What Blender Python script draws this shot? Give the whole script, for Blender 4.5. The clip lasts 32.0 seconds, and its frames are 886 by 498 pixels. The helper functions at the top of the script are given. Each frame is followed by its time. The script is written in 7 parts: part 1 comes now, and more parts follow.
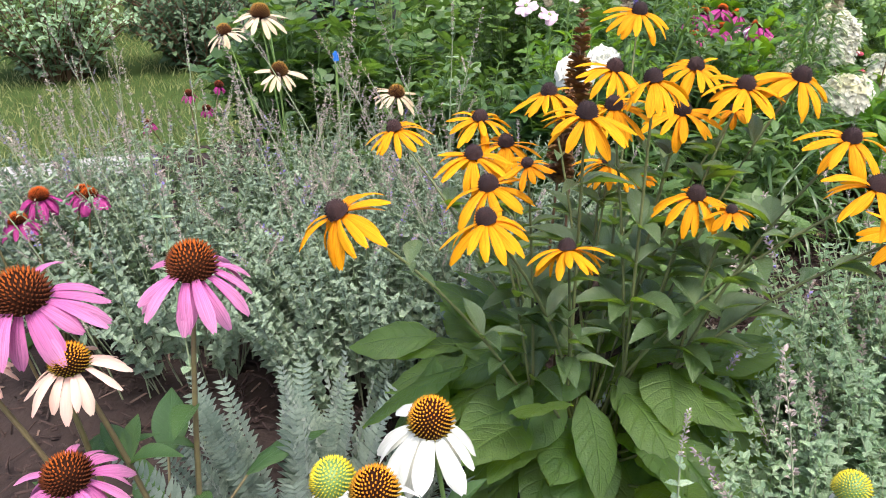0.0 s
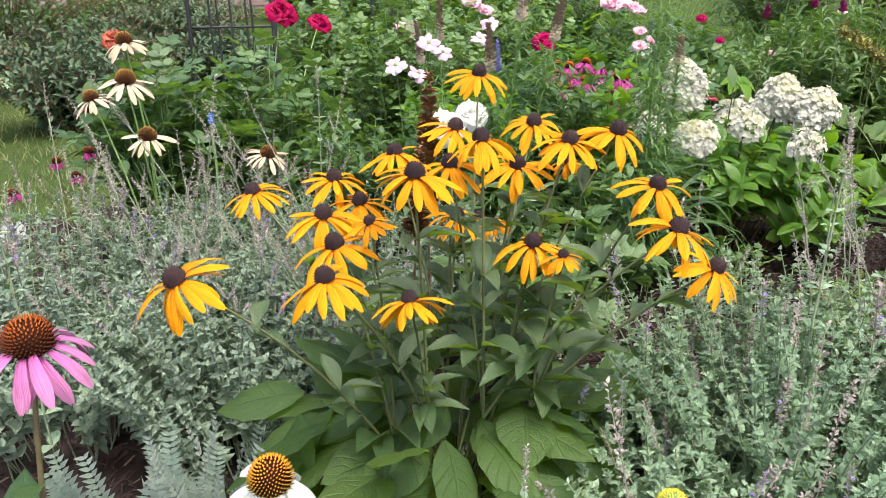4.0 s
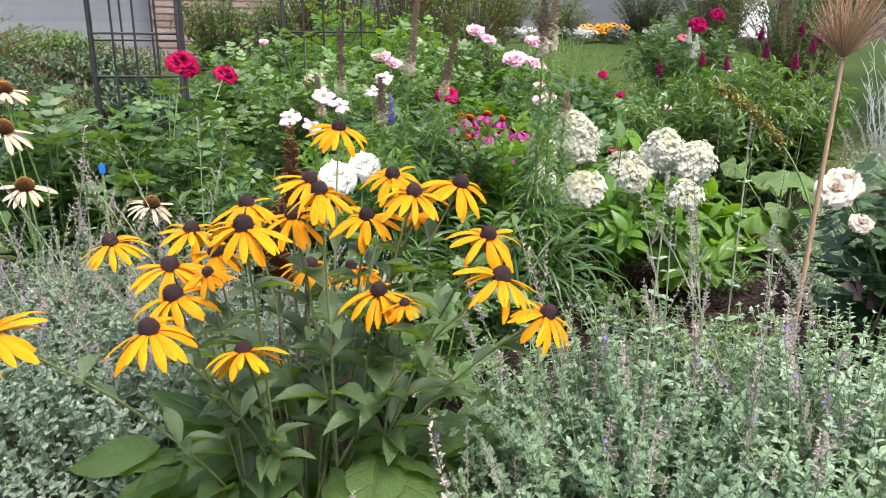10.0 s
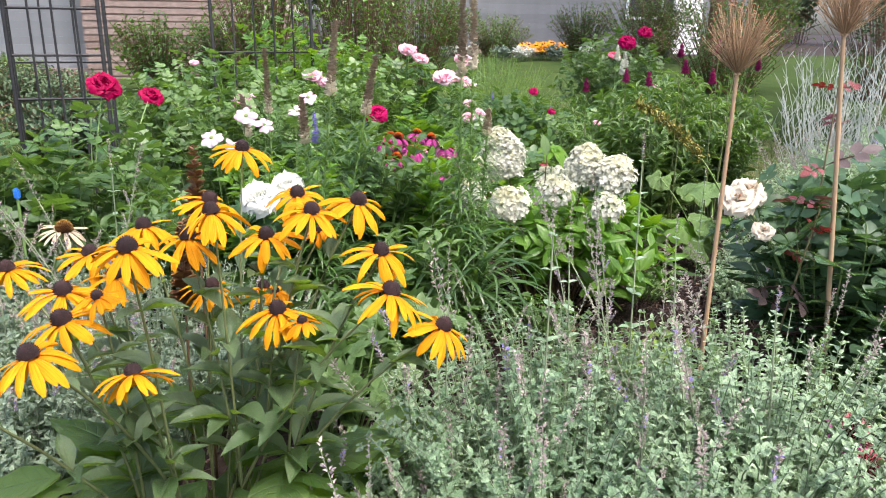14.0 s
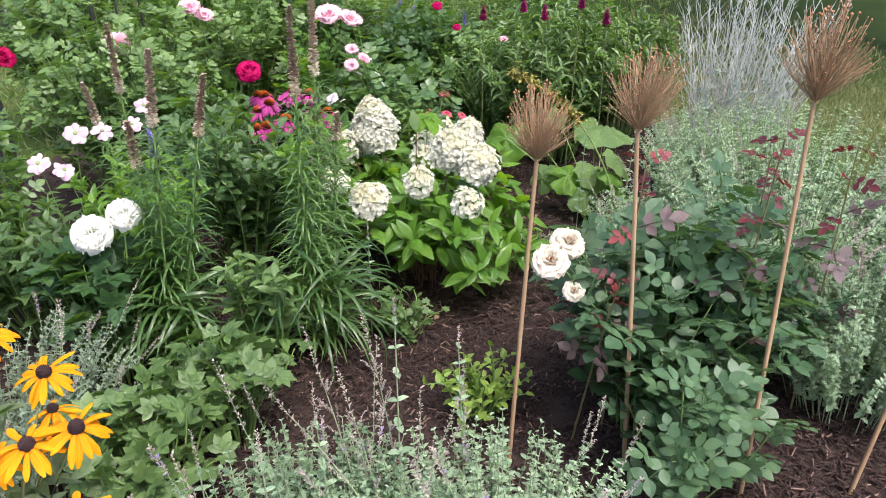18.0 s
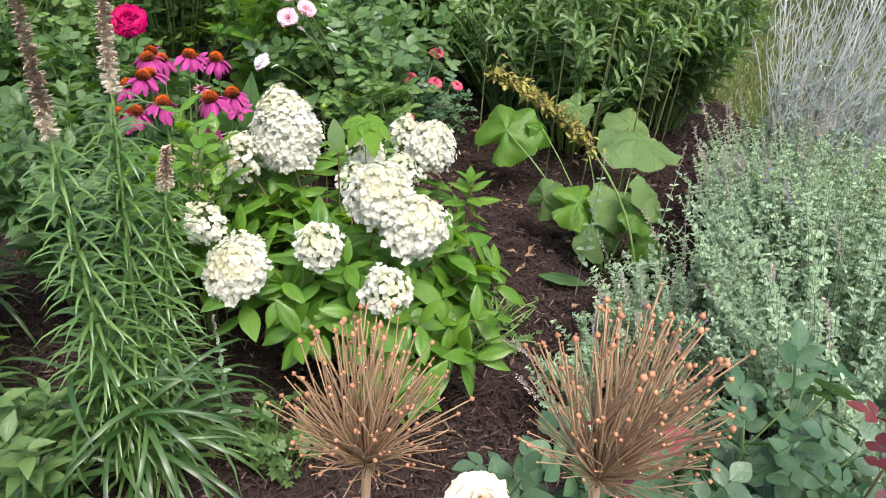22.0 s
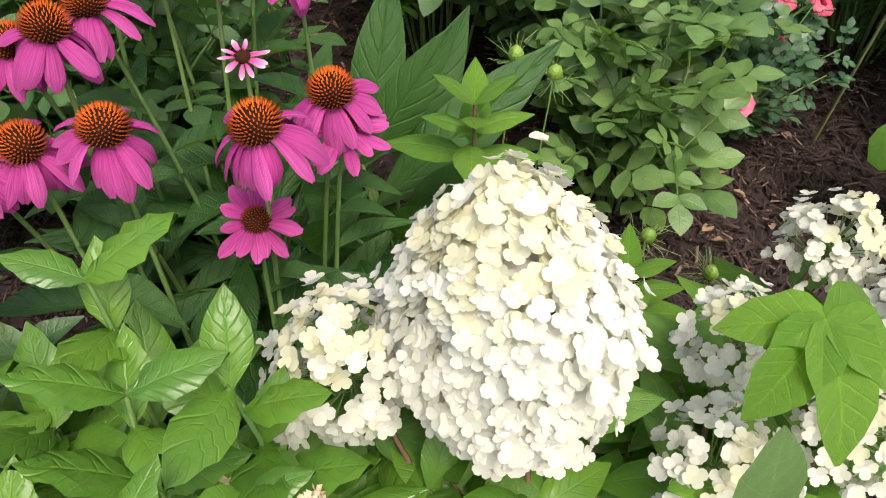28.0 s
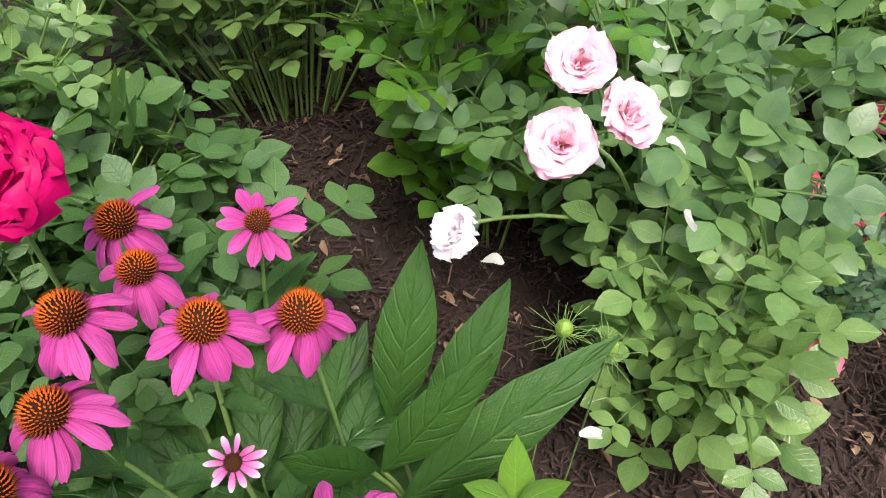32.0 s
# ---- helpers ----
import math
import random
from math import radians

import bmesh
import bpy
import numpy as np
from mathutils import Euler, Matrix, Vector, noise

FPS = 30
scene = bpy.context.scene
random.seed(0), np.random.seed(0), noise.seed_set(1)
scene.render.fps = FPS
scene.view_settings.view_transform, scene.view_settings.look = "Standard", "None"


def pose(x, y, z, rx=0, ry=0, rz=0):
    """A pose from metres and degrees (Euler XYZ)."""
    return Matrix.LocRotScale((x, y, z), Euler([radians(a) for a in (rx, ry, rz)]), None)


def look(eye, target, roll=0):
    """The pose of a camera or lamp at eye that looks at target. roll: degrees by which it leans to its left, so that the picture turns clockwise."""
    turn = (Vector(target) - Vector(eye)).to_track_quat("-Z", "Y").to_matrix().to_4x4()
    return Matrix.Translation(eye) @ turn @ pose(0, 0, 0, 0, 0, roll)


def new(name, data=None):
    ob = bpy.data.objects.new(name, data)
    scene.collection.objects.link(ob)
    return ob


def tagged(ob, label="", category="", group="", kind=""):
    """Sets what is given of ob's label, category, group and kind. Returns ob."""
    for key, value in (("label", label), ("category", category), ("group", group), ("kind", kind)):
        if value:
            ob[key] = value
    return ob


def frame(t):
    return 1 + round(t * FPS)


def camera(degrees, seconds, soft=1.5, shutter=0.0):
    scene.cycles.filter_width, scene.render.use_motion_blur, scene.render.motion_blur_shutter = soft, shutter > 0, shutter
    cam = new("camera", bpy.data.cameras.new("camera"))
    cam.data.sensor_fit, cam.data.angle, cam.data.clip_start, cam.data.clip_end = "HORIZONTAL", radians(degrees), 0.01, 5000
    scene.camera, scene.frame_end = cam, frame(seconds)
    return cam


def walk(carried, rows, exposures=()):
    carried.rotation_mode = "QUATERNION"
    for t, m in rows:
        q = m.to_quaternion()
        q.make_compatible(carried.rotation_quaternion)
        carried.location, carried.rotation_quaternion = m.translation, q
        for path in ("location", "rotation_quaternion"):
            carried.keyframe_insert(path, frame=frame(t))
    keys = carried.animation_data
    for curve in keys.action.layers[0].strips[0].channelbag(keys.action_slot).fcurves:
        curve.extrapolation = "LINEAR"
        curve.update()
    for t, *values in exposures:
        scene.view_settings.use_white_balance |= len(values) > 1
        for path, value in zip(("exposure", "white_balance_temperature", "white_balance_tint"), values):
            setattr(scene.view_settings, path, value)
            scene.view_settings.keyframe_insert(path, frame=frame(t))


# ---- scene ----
cam = camera(62.0, 32.0, soft=1.0)
PATH = [
    (0, (0.173, 0.207, 0.962), (0.155, 2.029, 0.136), -0.2),
    (0.5, (0.182, 0.202, 0.961), (0.209, 2.031, 0.153), 0.1),
    (1, (0.194, 0.202, 0.961), (0.272, 2.037, 0.17), 0.3),
    (1.5, (0.203, 0.199, 0.963), (0.327, 2.04, 0.192), 0.2),
    (2, (0.209, 0.194, 0.968), (0.365, 2.038, 0.211), 0.1),
    (2.5, (0.212, 0.187, 0.971), (0.388, 2.036, 0.229), -0.2),
    (4.5, (0.26, 0.163, 0.986), (0.514, 2.023, 0.297), -0.4),
    (5, (0.273, 0.156, 0.989), (0.547, 2.02, 0.316), -0.1),
    (5.5, (0.286, 0.157, 0.987), (0.576, 2.024, 0.334), 0.2),
    (6, (0.295, 0.156, 0.986), (0.598, 2.028, 0.35), 0.3),
    (6.5, (0.301, 0.152, 0.988), (0.614, 2.027, 0.367), 0.5),
    (7, (0.308, 0.146, 0.99), (0.634, 2.023, 0.381), 0.6),
    (7.5, (0.318, 0.139, 0.992), (0.657, 2.016, 0.39), 0.7),
    (8, (0.325, 0.138, 0.991), (0.678, 2.014, 0.395), 0.7),
    (8.5, (0.334, 0.134, 0.99), (0.701, 2.009, 0.397), 0.7),
    (9, (0.344, 0.133, 0.989), (0.726, 2.005, 0.4), 0.6),
    (9.5, (0.351, 0.131, 0.989), (0.75, 2.001, 0.404), 0.6),
    (10, (0.36, 0.125, 0.993), (0.776, 1.993, 0.413), 0.6),
    (10.5, (0.369, 0.118, 0.994), (0.806, 1.984, 0.422), 0.6),
    (11, (0.381, 0.118, 0.99), (0.837, 1.981, 0.425), 0.5),
    (11.5, (0.39, 0.118, 0.988), (0.866, 1.977, 0.427), 0.6),
    (12, (0.397, 0.113, 0.987), (0.888, 1.97, 0.43), 0.6),
    (12.5, (0.405, 0.109, 0.99), (0.911, 1.964, 0.439), 0.5),
    (13, (0.413, 0.097, 0.995), (0.933, 1.95, 0.449), 0.4),
    (13.5, (0.421, 0.092, 0.997), (0.957, 1.942, 0.457), 0.3),
    (14, (0.427, 0.089, 0.996), (0.977, 1.937, 0.462), 0.2),
    (14.5, (0.432, 0.086, 0.995), (0.992, 1.931, 0.465), 0.0),
    (16.5, (0.482, 0.26, 1.023), (1.129, 2.029, 0.349), 0.7),
    (17, (0.522, 0.324, 1.262), (1.174, 2.05, 0.491), 0.0),
    (17.5, (0.561, 0.301, 1.476), (1.193, 1.984, 0.599), 0.3),
    (18, (0.848, 0.169, 1.536), (1.424, 1.824, 0.573), 0.1),
    (18.5, (1.113, 0.159, 1.558), (1.619, 1.809, 0.547), 0.1),
    (19, (1.368, 0.262, 1.597), (1.788, 1.927, 0.57), 0.0),
    (19.5, (1.628, 0.359, 1.649), (1.959, 2.049, 0.631), -0.7),
    (20, (1.698, 0.463, 1.622), (1.984, 2.169, 0.619), -1.0),
    (20.5, (1.565, 0.584, 1.601), (1.837, 2.288, 0.591), -0.8),
    (21, (1.503, 0.724, 1.601), (1.795, 2.391, 0.535), 0.4),
    (21.5, (1.508, 0.98, 1.551), (1.846, 2.586, 0.407), 2.2),
    (22, (1.477, 1.088, 1.518), (1.889, 2.627, 0.308), 4.0),
    (22.5, (1.49, 1.215, 1.508), (1.982, 2.675, 0.232), 5.3),
    (23, (1.506, 1.74, 1.412), (2.066, 3.123, 0.08), 6.4),
    (23.5, (1.437, 2.06, 1.405), (2.023, 3.372, 0.014), 7.1),
    (24, (1.411, 2.114, 1.387), (1.955, 3.353, -0.086), 7.8),
    (24.5, (1.439, 2.26, 1.309), (1.905, 3.44, -0.236), 8.1),
    (25, (1.499, 2.396, 1.107), (1.88, 3.533, -0.494), 8.0),
    (25.5, (1.485, 2.475, 1.008), (1.777, 3.614, -0.61), 6.5),
    (27.5, (1.436, 2.541, 0.99), (1.565, 3.761, -0.59), 4.5),
    (28, (1.425, 2.576, 0.998), (1.541, 3.823, -0.561), 4.1),
    (28.5, (1.432, 2.617, 1.025), (1.51, 3.891, -0.516), 2.3),
    (29, (1.431, 2.64, 1.044), (1.507, 3.939, -0.475), 2.2),
    (29.5, (1.453, 2.681, 1.07), (1.505, 3.993, -0.439), 1.2),
    (30, (1.443, 2.733, 1.099), (1.473, 4.053, -0.403), 0.4),
    (30.5, (1.414, 2.769, 1.11), (1.425, 4.092, -0.39), -0.1),
    (31, (1.4, 2.796, 1.1), (1.394, 4.12, -0.399), -0.5),
    (31.5, (1.414, 2.837, 1.102), (1.408, 4.157, -0.4), -0.0),
    (32, (1.437, 2.923, 1.11), (1.442, 4.206, -0.425), 0.8),
]
EXPOSURE = [(0, 1.60, 6350, 13), (9, 1.64, 6350, 14), (14.5, 1.74, 6350, 14), (18, 1.60, 6300, 15), (20, 1.71, 6250, 14), (22, 1.60, 6350, 13), (24, 1.46, 6500, 11), (25, 1.40, 6600, 11), (28, 1.42, 6600, 11), (30, 1.66, 6500, 11), (32, 1.74, 6500, 11)]
walk(cam, [(t, look(eye, target, roll)) for t, eye, target, roll in PATH], EXPOSURE)

# ---- light ----
world = bpy.data.worlds.new("sky")
scene.world = world
world.use_nodes = True
wn = world.node_tree.nodes
sky = wn.new("ShaderNodeTexSky")
sky.sky_type, sky.sun_disc = "NISHITA", False
sky.sun_elevation, sky.sun_rotation = radians(66), radians(159)
sky.air_density, sky.dust_density, sky.ozone_density = 0.8, 5.0, 0.8
wn["Background"].inputs[1].default_value = 0.15
world.node_tree.links.new(sky.outputs[0], wn["Background"].inputs[0])
sun = new("sun", bpy.data.lights.new("sun", "SUN"))
sun.data.energy, sun.data.angle, sun.data.color = 1.2, radians(16), (1.0, 0.96, 0.91)
sun.matrix_world = look((1.25, -3.3, 8.0), (0, 0, 0))

# ---- materials ----
def lnk(nt, a, b):
    nt.links.new(a, b)


def maths(nt, op, a, b=None, c=None):
    m = nt.nodes.new("ShaderNodeMath")
    m.operation = op
    for i, v in enumerate((a, b, c)):
        if v is None:
            continue
        if isinstance(v, (int, float)):
            m.inputs[i].default_value = v
        else:
            lnk(nt, v, m.inputs[i])
    return m.outputs[0]


def ribs(nt, colour, veins, streaks):
    """Midrib and side veins of a leaf, or the fine lengthwise lines of a petal, laid out on its own u and v."""
    n = nt.nodes
    uv, sep = n.new("ShaderNodeUVMap"), n.new("ShaderNodeSeparateXYZ")
    uv.uv_map = "leaf"
    lnk(nt, uv.outputs[0], sep.inputs[0])
    u, v = sep.outputs[0], sep.outputs[1]
    au = maths(nt, "ABSOLUTE", u)
    if veins:
        wave = maths(nt, "SINE", maths(nt, "MULTIPLY", maths(nt, "SUBTRACT", v, maths(nt, "MULTIPLY", au, 0.22)), 48.0))
        side = maths(nt, "POWER", maths(nt, "MAXIMUM", wave, 0.0), 10.0)
        mid = maths(nt, "MAXIMUM", maths(nt, "SUBTRACT", 1.0, maths(nt, "MULTIPLY", au, 14.0)), 0.0)
        mark = maths(nt, "MINIMUM", maths(nt, "ADD", mid, maths(nt, "MULTIPLY", side, 0.5)), 1.0)
        amount, tint = veins, 1.75
    else:
        no = n.new("ShaderNodeTexNoise")
        com = n.new("ShaderNodeCombineXYZ")
        lnk(nt, maths(nt, "MULTIPLY", u, 9.0), com.inputs[0])
        lnk(nt, maths(nt, "MULTIPLY", v, 1.2), com.inputs[1])
        lnk(nt, n.new("ShaderNodeObjectInfo").outputs["Random"], com.inputs[2])
        no.inputs["Scale"].default_value, no.inputs["Detail"].default_value = 1.0, 3.0
        lnk(nt, com.outputs[0], no.inputs["Vector"])
        mark = maths(nt, "MULTIPLY", maths(nt, "MAXIMUM", maths(nt, "SUBTRACT", no.outputs["Fac"], 0.40), 0.0), 4.0)
        amount, tint = streaks, 0.55
    mx = n.new("ShaderNodeMix")
    mx.data_type, mx.blend_type = "RGBA", "MULTIPLY"
    lnk(nt, maths(nt, "MULTIPLY", mark, amount), mx.inputs[0])
    lnk(nt, colour, mx.inputs[6])
    mx.inputs[7].default_value = (tint, tint, tint * (0.9 if veins else 1.0), 1)
    return mx.outputs[2], mark


def material(name, col, col2=None, rough=0.6, scale=40.0, trans=0.0, bump=0.0, spec=0.4, vary=0.35, metal=0.0, stretch=(1, 1, 1), bscale=None, sheen=0.0, tcol=None, veins=0.0, streaks=0.0):
    """A surface of two tints mixed by noise and by piece, with fine relief; trans lets light through, as thin leaves do."""
    m = bpy.data.materials.new(name)
    m.use_nodes = True
    nt = m.node_tree
    n = nt.nodes
    p = n["Principled BSDF"]
    tc, mp = n.new("ShaderNodeTexCoord"), n.new("ShaderNodeMapping")
    mp.inputs["Scale"].default_value = stretch
    lnk(nt, tc.outputs["Object"], mp.inputs[0])
    no = n.new("ShaderNodeTexNoise")
    no.inputs["Scale"].default_value, no.inputs["Detail"].default_value = scale, 5.0
    lnk(nt, mp.outputs[0], no.inputs["Vector"])
    geo, info = n.new("ShaderNodeNewGeometry"), n.new("ShaderNodeObjectInfo")
    add, mul = n.new("ShaderNodeMath"), n.new("ShaderNodeMath")
    add.operation, mul.operation = "ADD", "MULTIPLY"
    lnk(nt, geo.outputs["Random Per Island"], add.inputs[0])
    lnk(nt, info.outputs["Random"], add.inputs[1])
    lnk(nt, add.outputs[0], mul.inputs[0])
    mul.inputs[1].default_value = 0.5
    mix = n.new("ShaderNodeMix")
    mix.data_type = "FLOAT"
    mix.inputs[0].default_value = 0.5
    lnk(nt, mul.outputs[0], mix.inputs[2])
    lnk(nt, no.outputs["Fac"], mix.inputs[3])
    ramp = n.new("ShaderNodeValToRGB")
    c2 = col2 or tuple(c * (1 + vary) for c in col)
    c1 = col if col2 else tuple(c * (1 - vary) for c in col)
    ramp.color_ramp.elements[0].position, ramp.color_ramp.elements[1].position = 0.3, 0.7
    ramp.color_ramp.elements[0].color, ramp.color_ramp.elements[1].color = (*c1, 1), (*c2, 1)
    lnk(nt, mix.outputs[0], ramp.inputs[0])
    colour = ramp.outputs[0]
    if veins or streaks:
        colour, relief = ribs(nt, colour, veins, streaks)
    lnk(nt, colour, p.inputs["Base Color"])
    p.inputs["Roughness"].default_value = rough
    p.inputs["Metallic"].default_value = metal
    p.inputs["Specular IOR Level"].default_value = spec
    p.inputs["Sheen Weight"].default_value = sheen
    if bump:
        b, nb = n.new("ShaderNodeBump"), n.new("ShaderNodeTexNoise")
        nb.inputs["Scale"].default_value, nb.inputs["Detail"].default_value = bscale or scale * 4, 6.0
        lnk(nt, mp.outputs[0], nb.inputs["Vector"])
        b.inputs["Strength"].default_value, b.inputs["Distance"].default_value = bump, 0.004
        if veins or streaks:
            both = n.new("ShaderNodeMath")
            both.operation = "MULTIPLY_ADD"
            lnk(nt, relief, both.inputs[0])
            both.inputs[1].default_value = -1.2
            lnk(nt, nb.outputs["Fac"], both.inputs[2])
            lnk(nt, both.outputs[0], b.inputs["Height"])
        else:
            lnk(nt, nb.outputs["Fac"], b.inputs["Height"])
        lnk(nt, b.outputs[0], p.inputs["Normal"])
    if trans:
        t, ms = n.new("ShaderNodeBsdfTranslucent"), n.new("ShaderNodeMixShader")
        if tcol:
            t.inputs[0].default_value = (*tcol, 1)
        else:
            lnk(nt, colour, t.inputs[0])
        ms.inputs[0].default_value = trans
        lnk(nt, p.outputs[0], ms.inputs[1])
        lnk(nt, t.outputs[0], ms.inputs[2])
        lnk(nt, ms.outputs[0], n["Material Output"].inputs[0])
    return m


def graded(name, stops, low, high, rough=0.7, trans=0.0, axis=2, streaks=0.0):
    """A surface whose tint runs along one axis of its own mesh, as a seed cone's or a petal's does."""
    m = material(name, (0.5, 0.5, 0.5), rough=rough, trans=trans, spec=0.15, streaks=streaks, bump=0.3 if streaks else 0.0)
    nt, n = m.node_tree, m.node_tree.nodes
    ramp = n["Color Ramp"]
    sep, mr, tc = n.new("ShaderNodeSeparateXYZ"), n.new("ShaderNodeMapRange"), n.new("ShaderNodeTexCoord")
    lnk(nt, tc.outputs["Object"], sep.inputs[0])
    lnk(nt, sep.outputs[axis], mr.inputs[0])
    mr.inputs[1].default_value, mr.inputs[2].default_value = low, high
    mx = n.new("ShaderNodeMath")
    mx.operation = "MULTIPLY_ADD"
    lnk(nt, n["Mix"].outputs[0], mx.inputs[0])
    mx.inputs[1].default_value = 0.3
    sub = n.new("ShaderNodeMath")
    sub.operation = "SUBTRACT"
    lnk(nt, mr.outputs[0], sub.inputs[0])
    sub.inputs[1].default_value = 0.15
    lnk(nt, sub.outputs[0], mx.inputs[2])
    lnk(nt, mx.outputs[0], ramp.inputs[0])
    el = ramp.color_ramp.elements
    while len(el) < len(stops):
        el.new(0.5)
    for e, (pos, c) in zip(el, stops):
        e.position, e.color = pos, (*c, 1)
    return m


M = {}
M["leaf_dark"] = material("dark_green_leaf", (0.026, 0.064, 0.024), (0.060, 0.120, 0.036), 0.38, 60, 0.26, 0.35, tcol=(0.16, 0.32, 0.02), veins=0.5, spec=0.25)
M["leaf_basal"] = material("broad_green_leaf", (0.026, 0.066, 0.020), (0.090, 0.150, 0.040), 0.32, 12, 0.45, 0.8, tcol=(0.40, 0.62, 0.012), veins=0.6, spec=0.5)
M["leaf_stalk"] = material("dull_green_stem_leaf", (0.026, 0.058, 0.022), (0.104, 0.152, 0.068), 0.30, 30, 0.25, 0.4, tcol=(0.28, 0.48, 0.02), veins=0.5, spec=0.5)
M["leaf_mid"] = material("mid_green_leaf", (0.042, 0.088, 0.030), (0.105, 0.174, 0.054), 0.36, 60, 0.28, 0.35, tcol=(0.18, 0.34, 0.03), spec=0.4, veins=0.45)
M["leaf_bright"] = material("bright_green_leaf", (0.030, 0.092, 0.012), (0.100, 0.205, 0.024), 0.30, 25, 0.32, 0.4, tcol=(0.30, 0.56, 0.015), veins=0.35, spec=0.38)
M["leaf_lime"] = material("lime_green_leaf", (0.105, 0.188, 0.030), (0.200, 0.296, 0.052), 0.40, 40, 0.30, 0.35, tcol=(0.34, 0.52, 0.04), veins=0.4)
M["leaf_blue"] = material("blue_green_rose_leaf", (0.028, 0.070, 0.034), (0.086, 0.148, 0.074), 0.24, 50, 0.20, 0.30, tcol=(0.15, 0.30, 0.05), spec=0.35, veins=0.45)
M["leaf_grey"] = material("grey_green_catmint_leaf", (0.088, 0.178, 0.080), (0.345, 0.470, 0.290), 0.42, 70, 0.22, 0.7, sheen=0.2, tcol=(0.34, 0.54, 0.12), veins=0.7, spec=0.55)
M["leaf_silver"] = material("silver_green_fern_leaf", (0.105, 0.158, 0.118), (0.240, 0.310, 0.232), 0.75, 70, 0.2, 0.3, sheen=0.3)
M["leaf_rose"] = material("glossy_green_rose_leaf", (0.038, 0.090, 0.026), (0.130, 0.212, 0.064), 0.26, 50, 0.24, 0.30, tcol=(0.22, 0.40, 0.04), spec=0.38, veins=0.45)
M["leaf_pale"] = material("pale_mallow_leaf", (0.095, 0.175, 0.055), (0.170, 0.265, 0.090), 0.5, 30, 0.30, 0.9, tcol=(0.32, 0.52, 0.05), veins=0.6)
M["leaf_mauve"] = material("mauve_grey_ageing_leaf", (0.055, 0.040, 0.037), (0.125, 0.092, 0.085), 0.35, 40, 0.15, 0.3, spec=0.5, tcol=(0.3, 0.08, 0.06), veins=0.35)
M["stem_olive"] = material("olive_brown_stem", (0.065, 0.085, 0.030), (0.130, 0.150, 0.055), 0.5, 60, bump=0.2)
M["leaf_rose_cool"] = material("cool_green_rose_leaf", (0.017, 0.050, 0.020), (0.092, 0.164, 0.054), 0.33, 50, 0.24, 0.12, tcol=(0.20, 0.38, 0.04), spec=0.42, veins=0.3)
# darker copy of leaf_grey: the left mounds' shade is put into its colour
M["leaf_grey_shaded"] = material("shaded_grey_green_catmint_leaf", (0.046, 0.092, 0.052), (0.235, 0.315, 0.208), 0.5, 70, 0.20, 0.6, sheen=0.2, tcol=(0.24, 0.40, 0.13), veins=0.6, spec=0.5)
M["leaf_fresh"] = material("fresh_green_leaf", (0.060, 0.150, 0.016), (0.135, 0.262, 0.030), 0.36, 40, 0.32, 0.6, tcol=(0.32, 0.56, 0.02), spec=0.3, veins=0.8)
M["leaf_red"] = material("wine_red_young_leaf", (0.048, 0.010, 0.014), (0.180, 0.022, 0.024), 0.30, 50, 0.2, 0.3, spec=0.45, tcol=(0.40, 0.02, 0.015), veins=0.3)
M["leaf_strap"] = material("glossy_lance_leaf", (0.015, 0.054, 0.010), (0.046, 0.112, 0.022), 0.30, 14, 0.25, 0.7, tcol=(0.18, 0.38, 0.015), veins=0.5, spec=0.4)
M["grass_leaf"] = material("narrow_blazing_star_leaf", (0.030, 0.078, 0.018), (0.105, 0.184, 0.054), 0.34, 30, 0.25, 0.0, tcol=(0.28, 0.48, 0.04), spec=0.5)
M["grass_dark"] = material("dark_strap_leaf", (0.022, 0.058, 0.016), (0.070, 0.130, 0.040), 0.36, 30, 0.25, 0.0, tcol=(0.2, 0.38, 0.03), spec=0.45)
M["stem_green"] = material("green_stem", (0.10, 0.19, 0.05), (0.19, 0.28, 0.08), 0.5, 60, bump=0.2)
M["stem_grey"] = material("grey_green_stem", (0.16, 0.22, 0.12), (0.26, 0.30, 0.18), 0.6, 60)
M["stem_purple"] = material("purplish_stem", (0.12, 0.09, 0.05), (0.19, 0.17, 0.07), 0.5, 60, bump=0.2)
M["stem_brown"] = material("brown_woody_stem", (0.09, 0.05, 0.03), (0.17, 0.10, 0.05), 0.7, 80, bump=0.3)
M["straw"] = material("dry_straw_stalk", (0.27, 0.17, 0.09), (0.42, 0.29, 0.17), 0.6, 60, bump=0.3, stretch=(1, 1, 0.1))
M["capsule"] = material("dry_seed_capsule", (0.19, 0.085, 0.040), (0.42, 0.20, 0.10), 0.7, 80)
M["yellow"] = graded("golden_yellow_petal", ((0.0, (0.60, 0.150, 0.001)), (0.30, (0.73, 0.275, 0.002)), (0.8, (0.78, 0.345, 0.004))), 0.0, 0.06, 0.65, 0.25, 0, 0.75)
M["rud_cone"] = material("black_brown_cone", (0.010, 0.004, 0.005), (0.040, 0.016, 0.014), 0.8, 300, bump=0.6)
M["pink"] = graded("mauve_pink_petal", ((0.0, (0.50, 0.09, 0.32)), (0.5, (0.58, 0.17, 0.40)), (1.0, (0.62, 0.27, 0.45))), 0.0, 0.07, 0.5, 0.3, 0, 0.85)
M["magenta"] = graded("magenta_pink_petal", ((0.0, (0.33, 0.022, 0.165)), (0.5, (0.45, 0.052, 0.245)), (1.0, (0.53, 0.105, 0.325))), 0.0, 0.055, 0.5, 0.3, 0, 1.0)
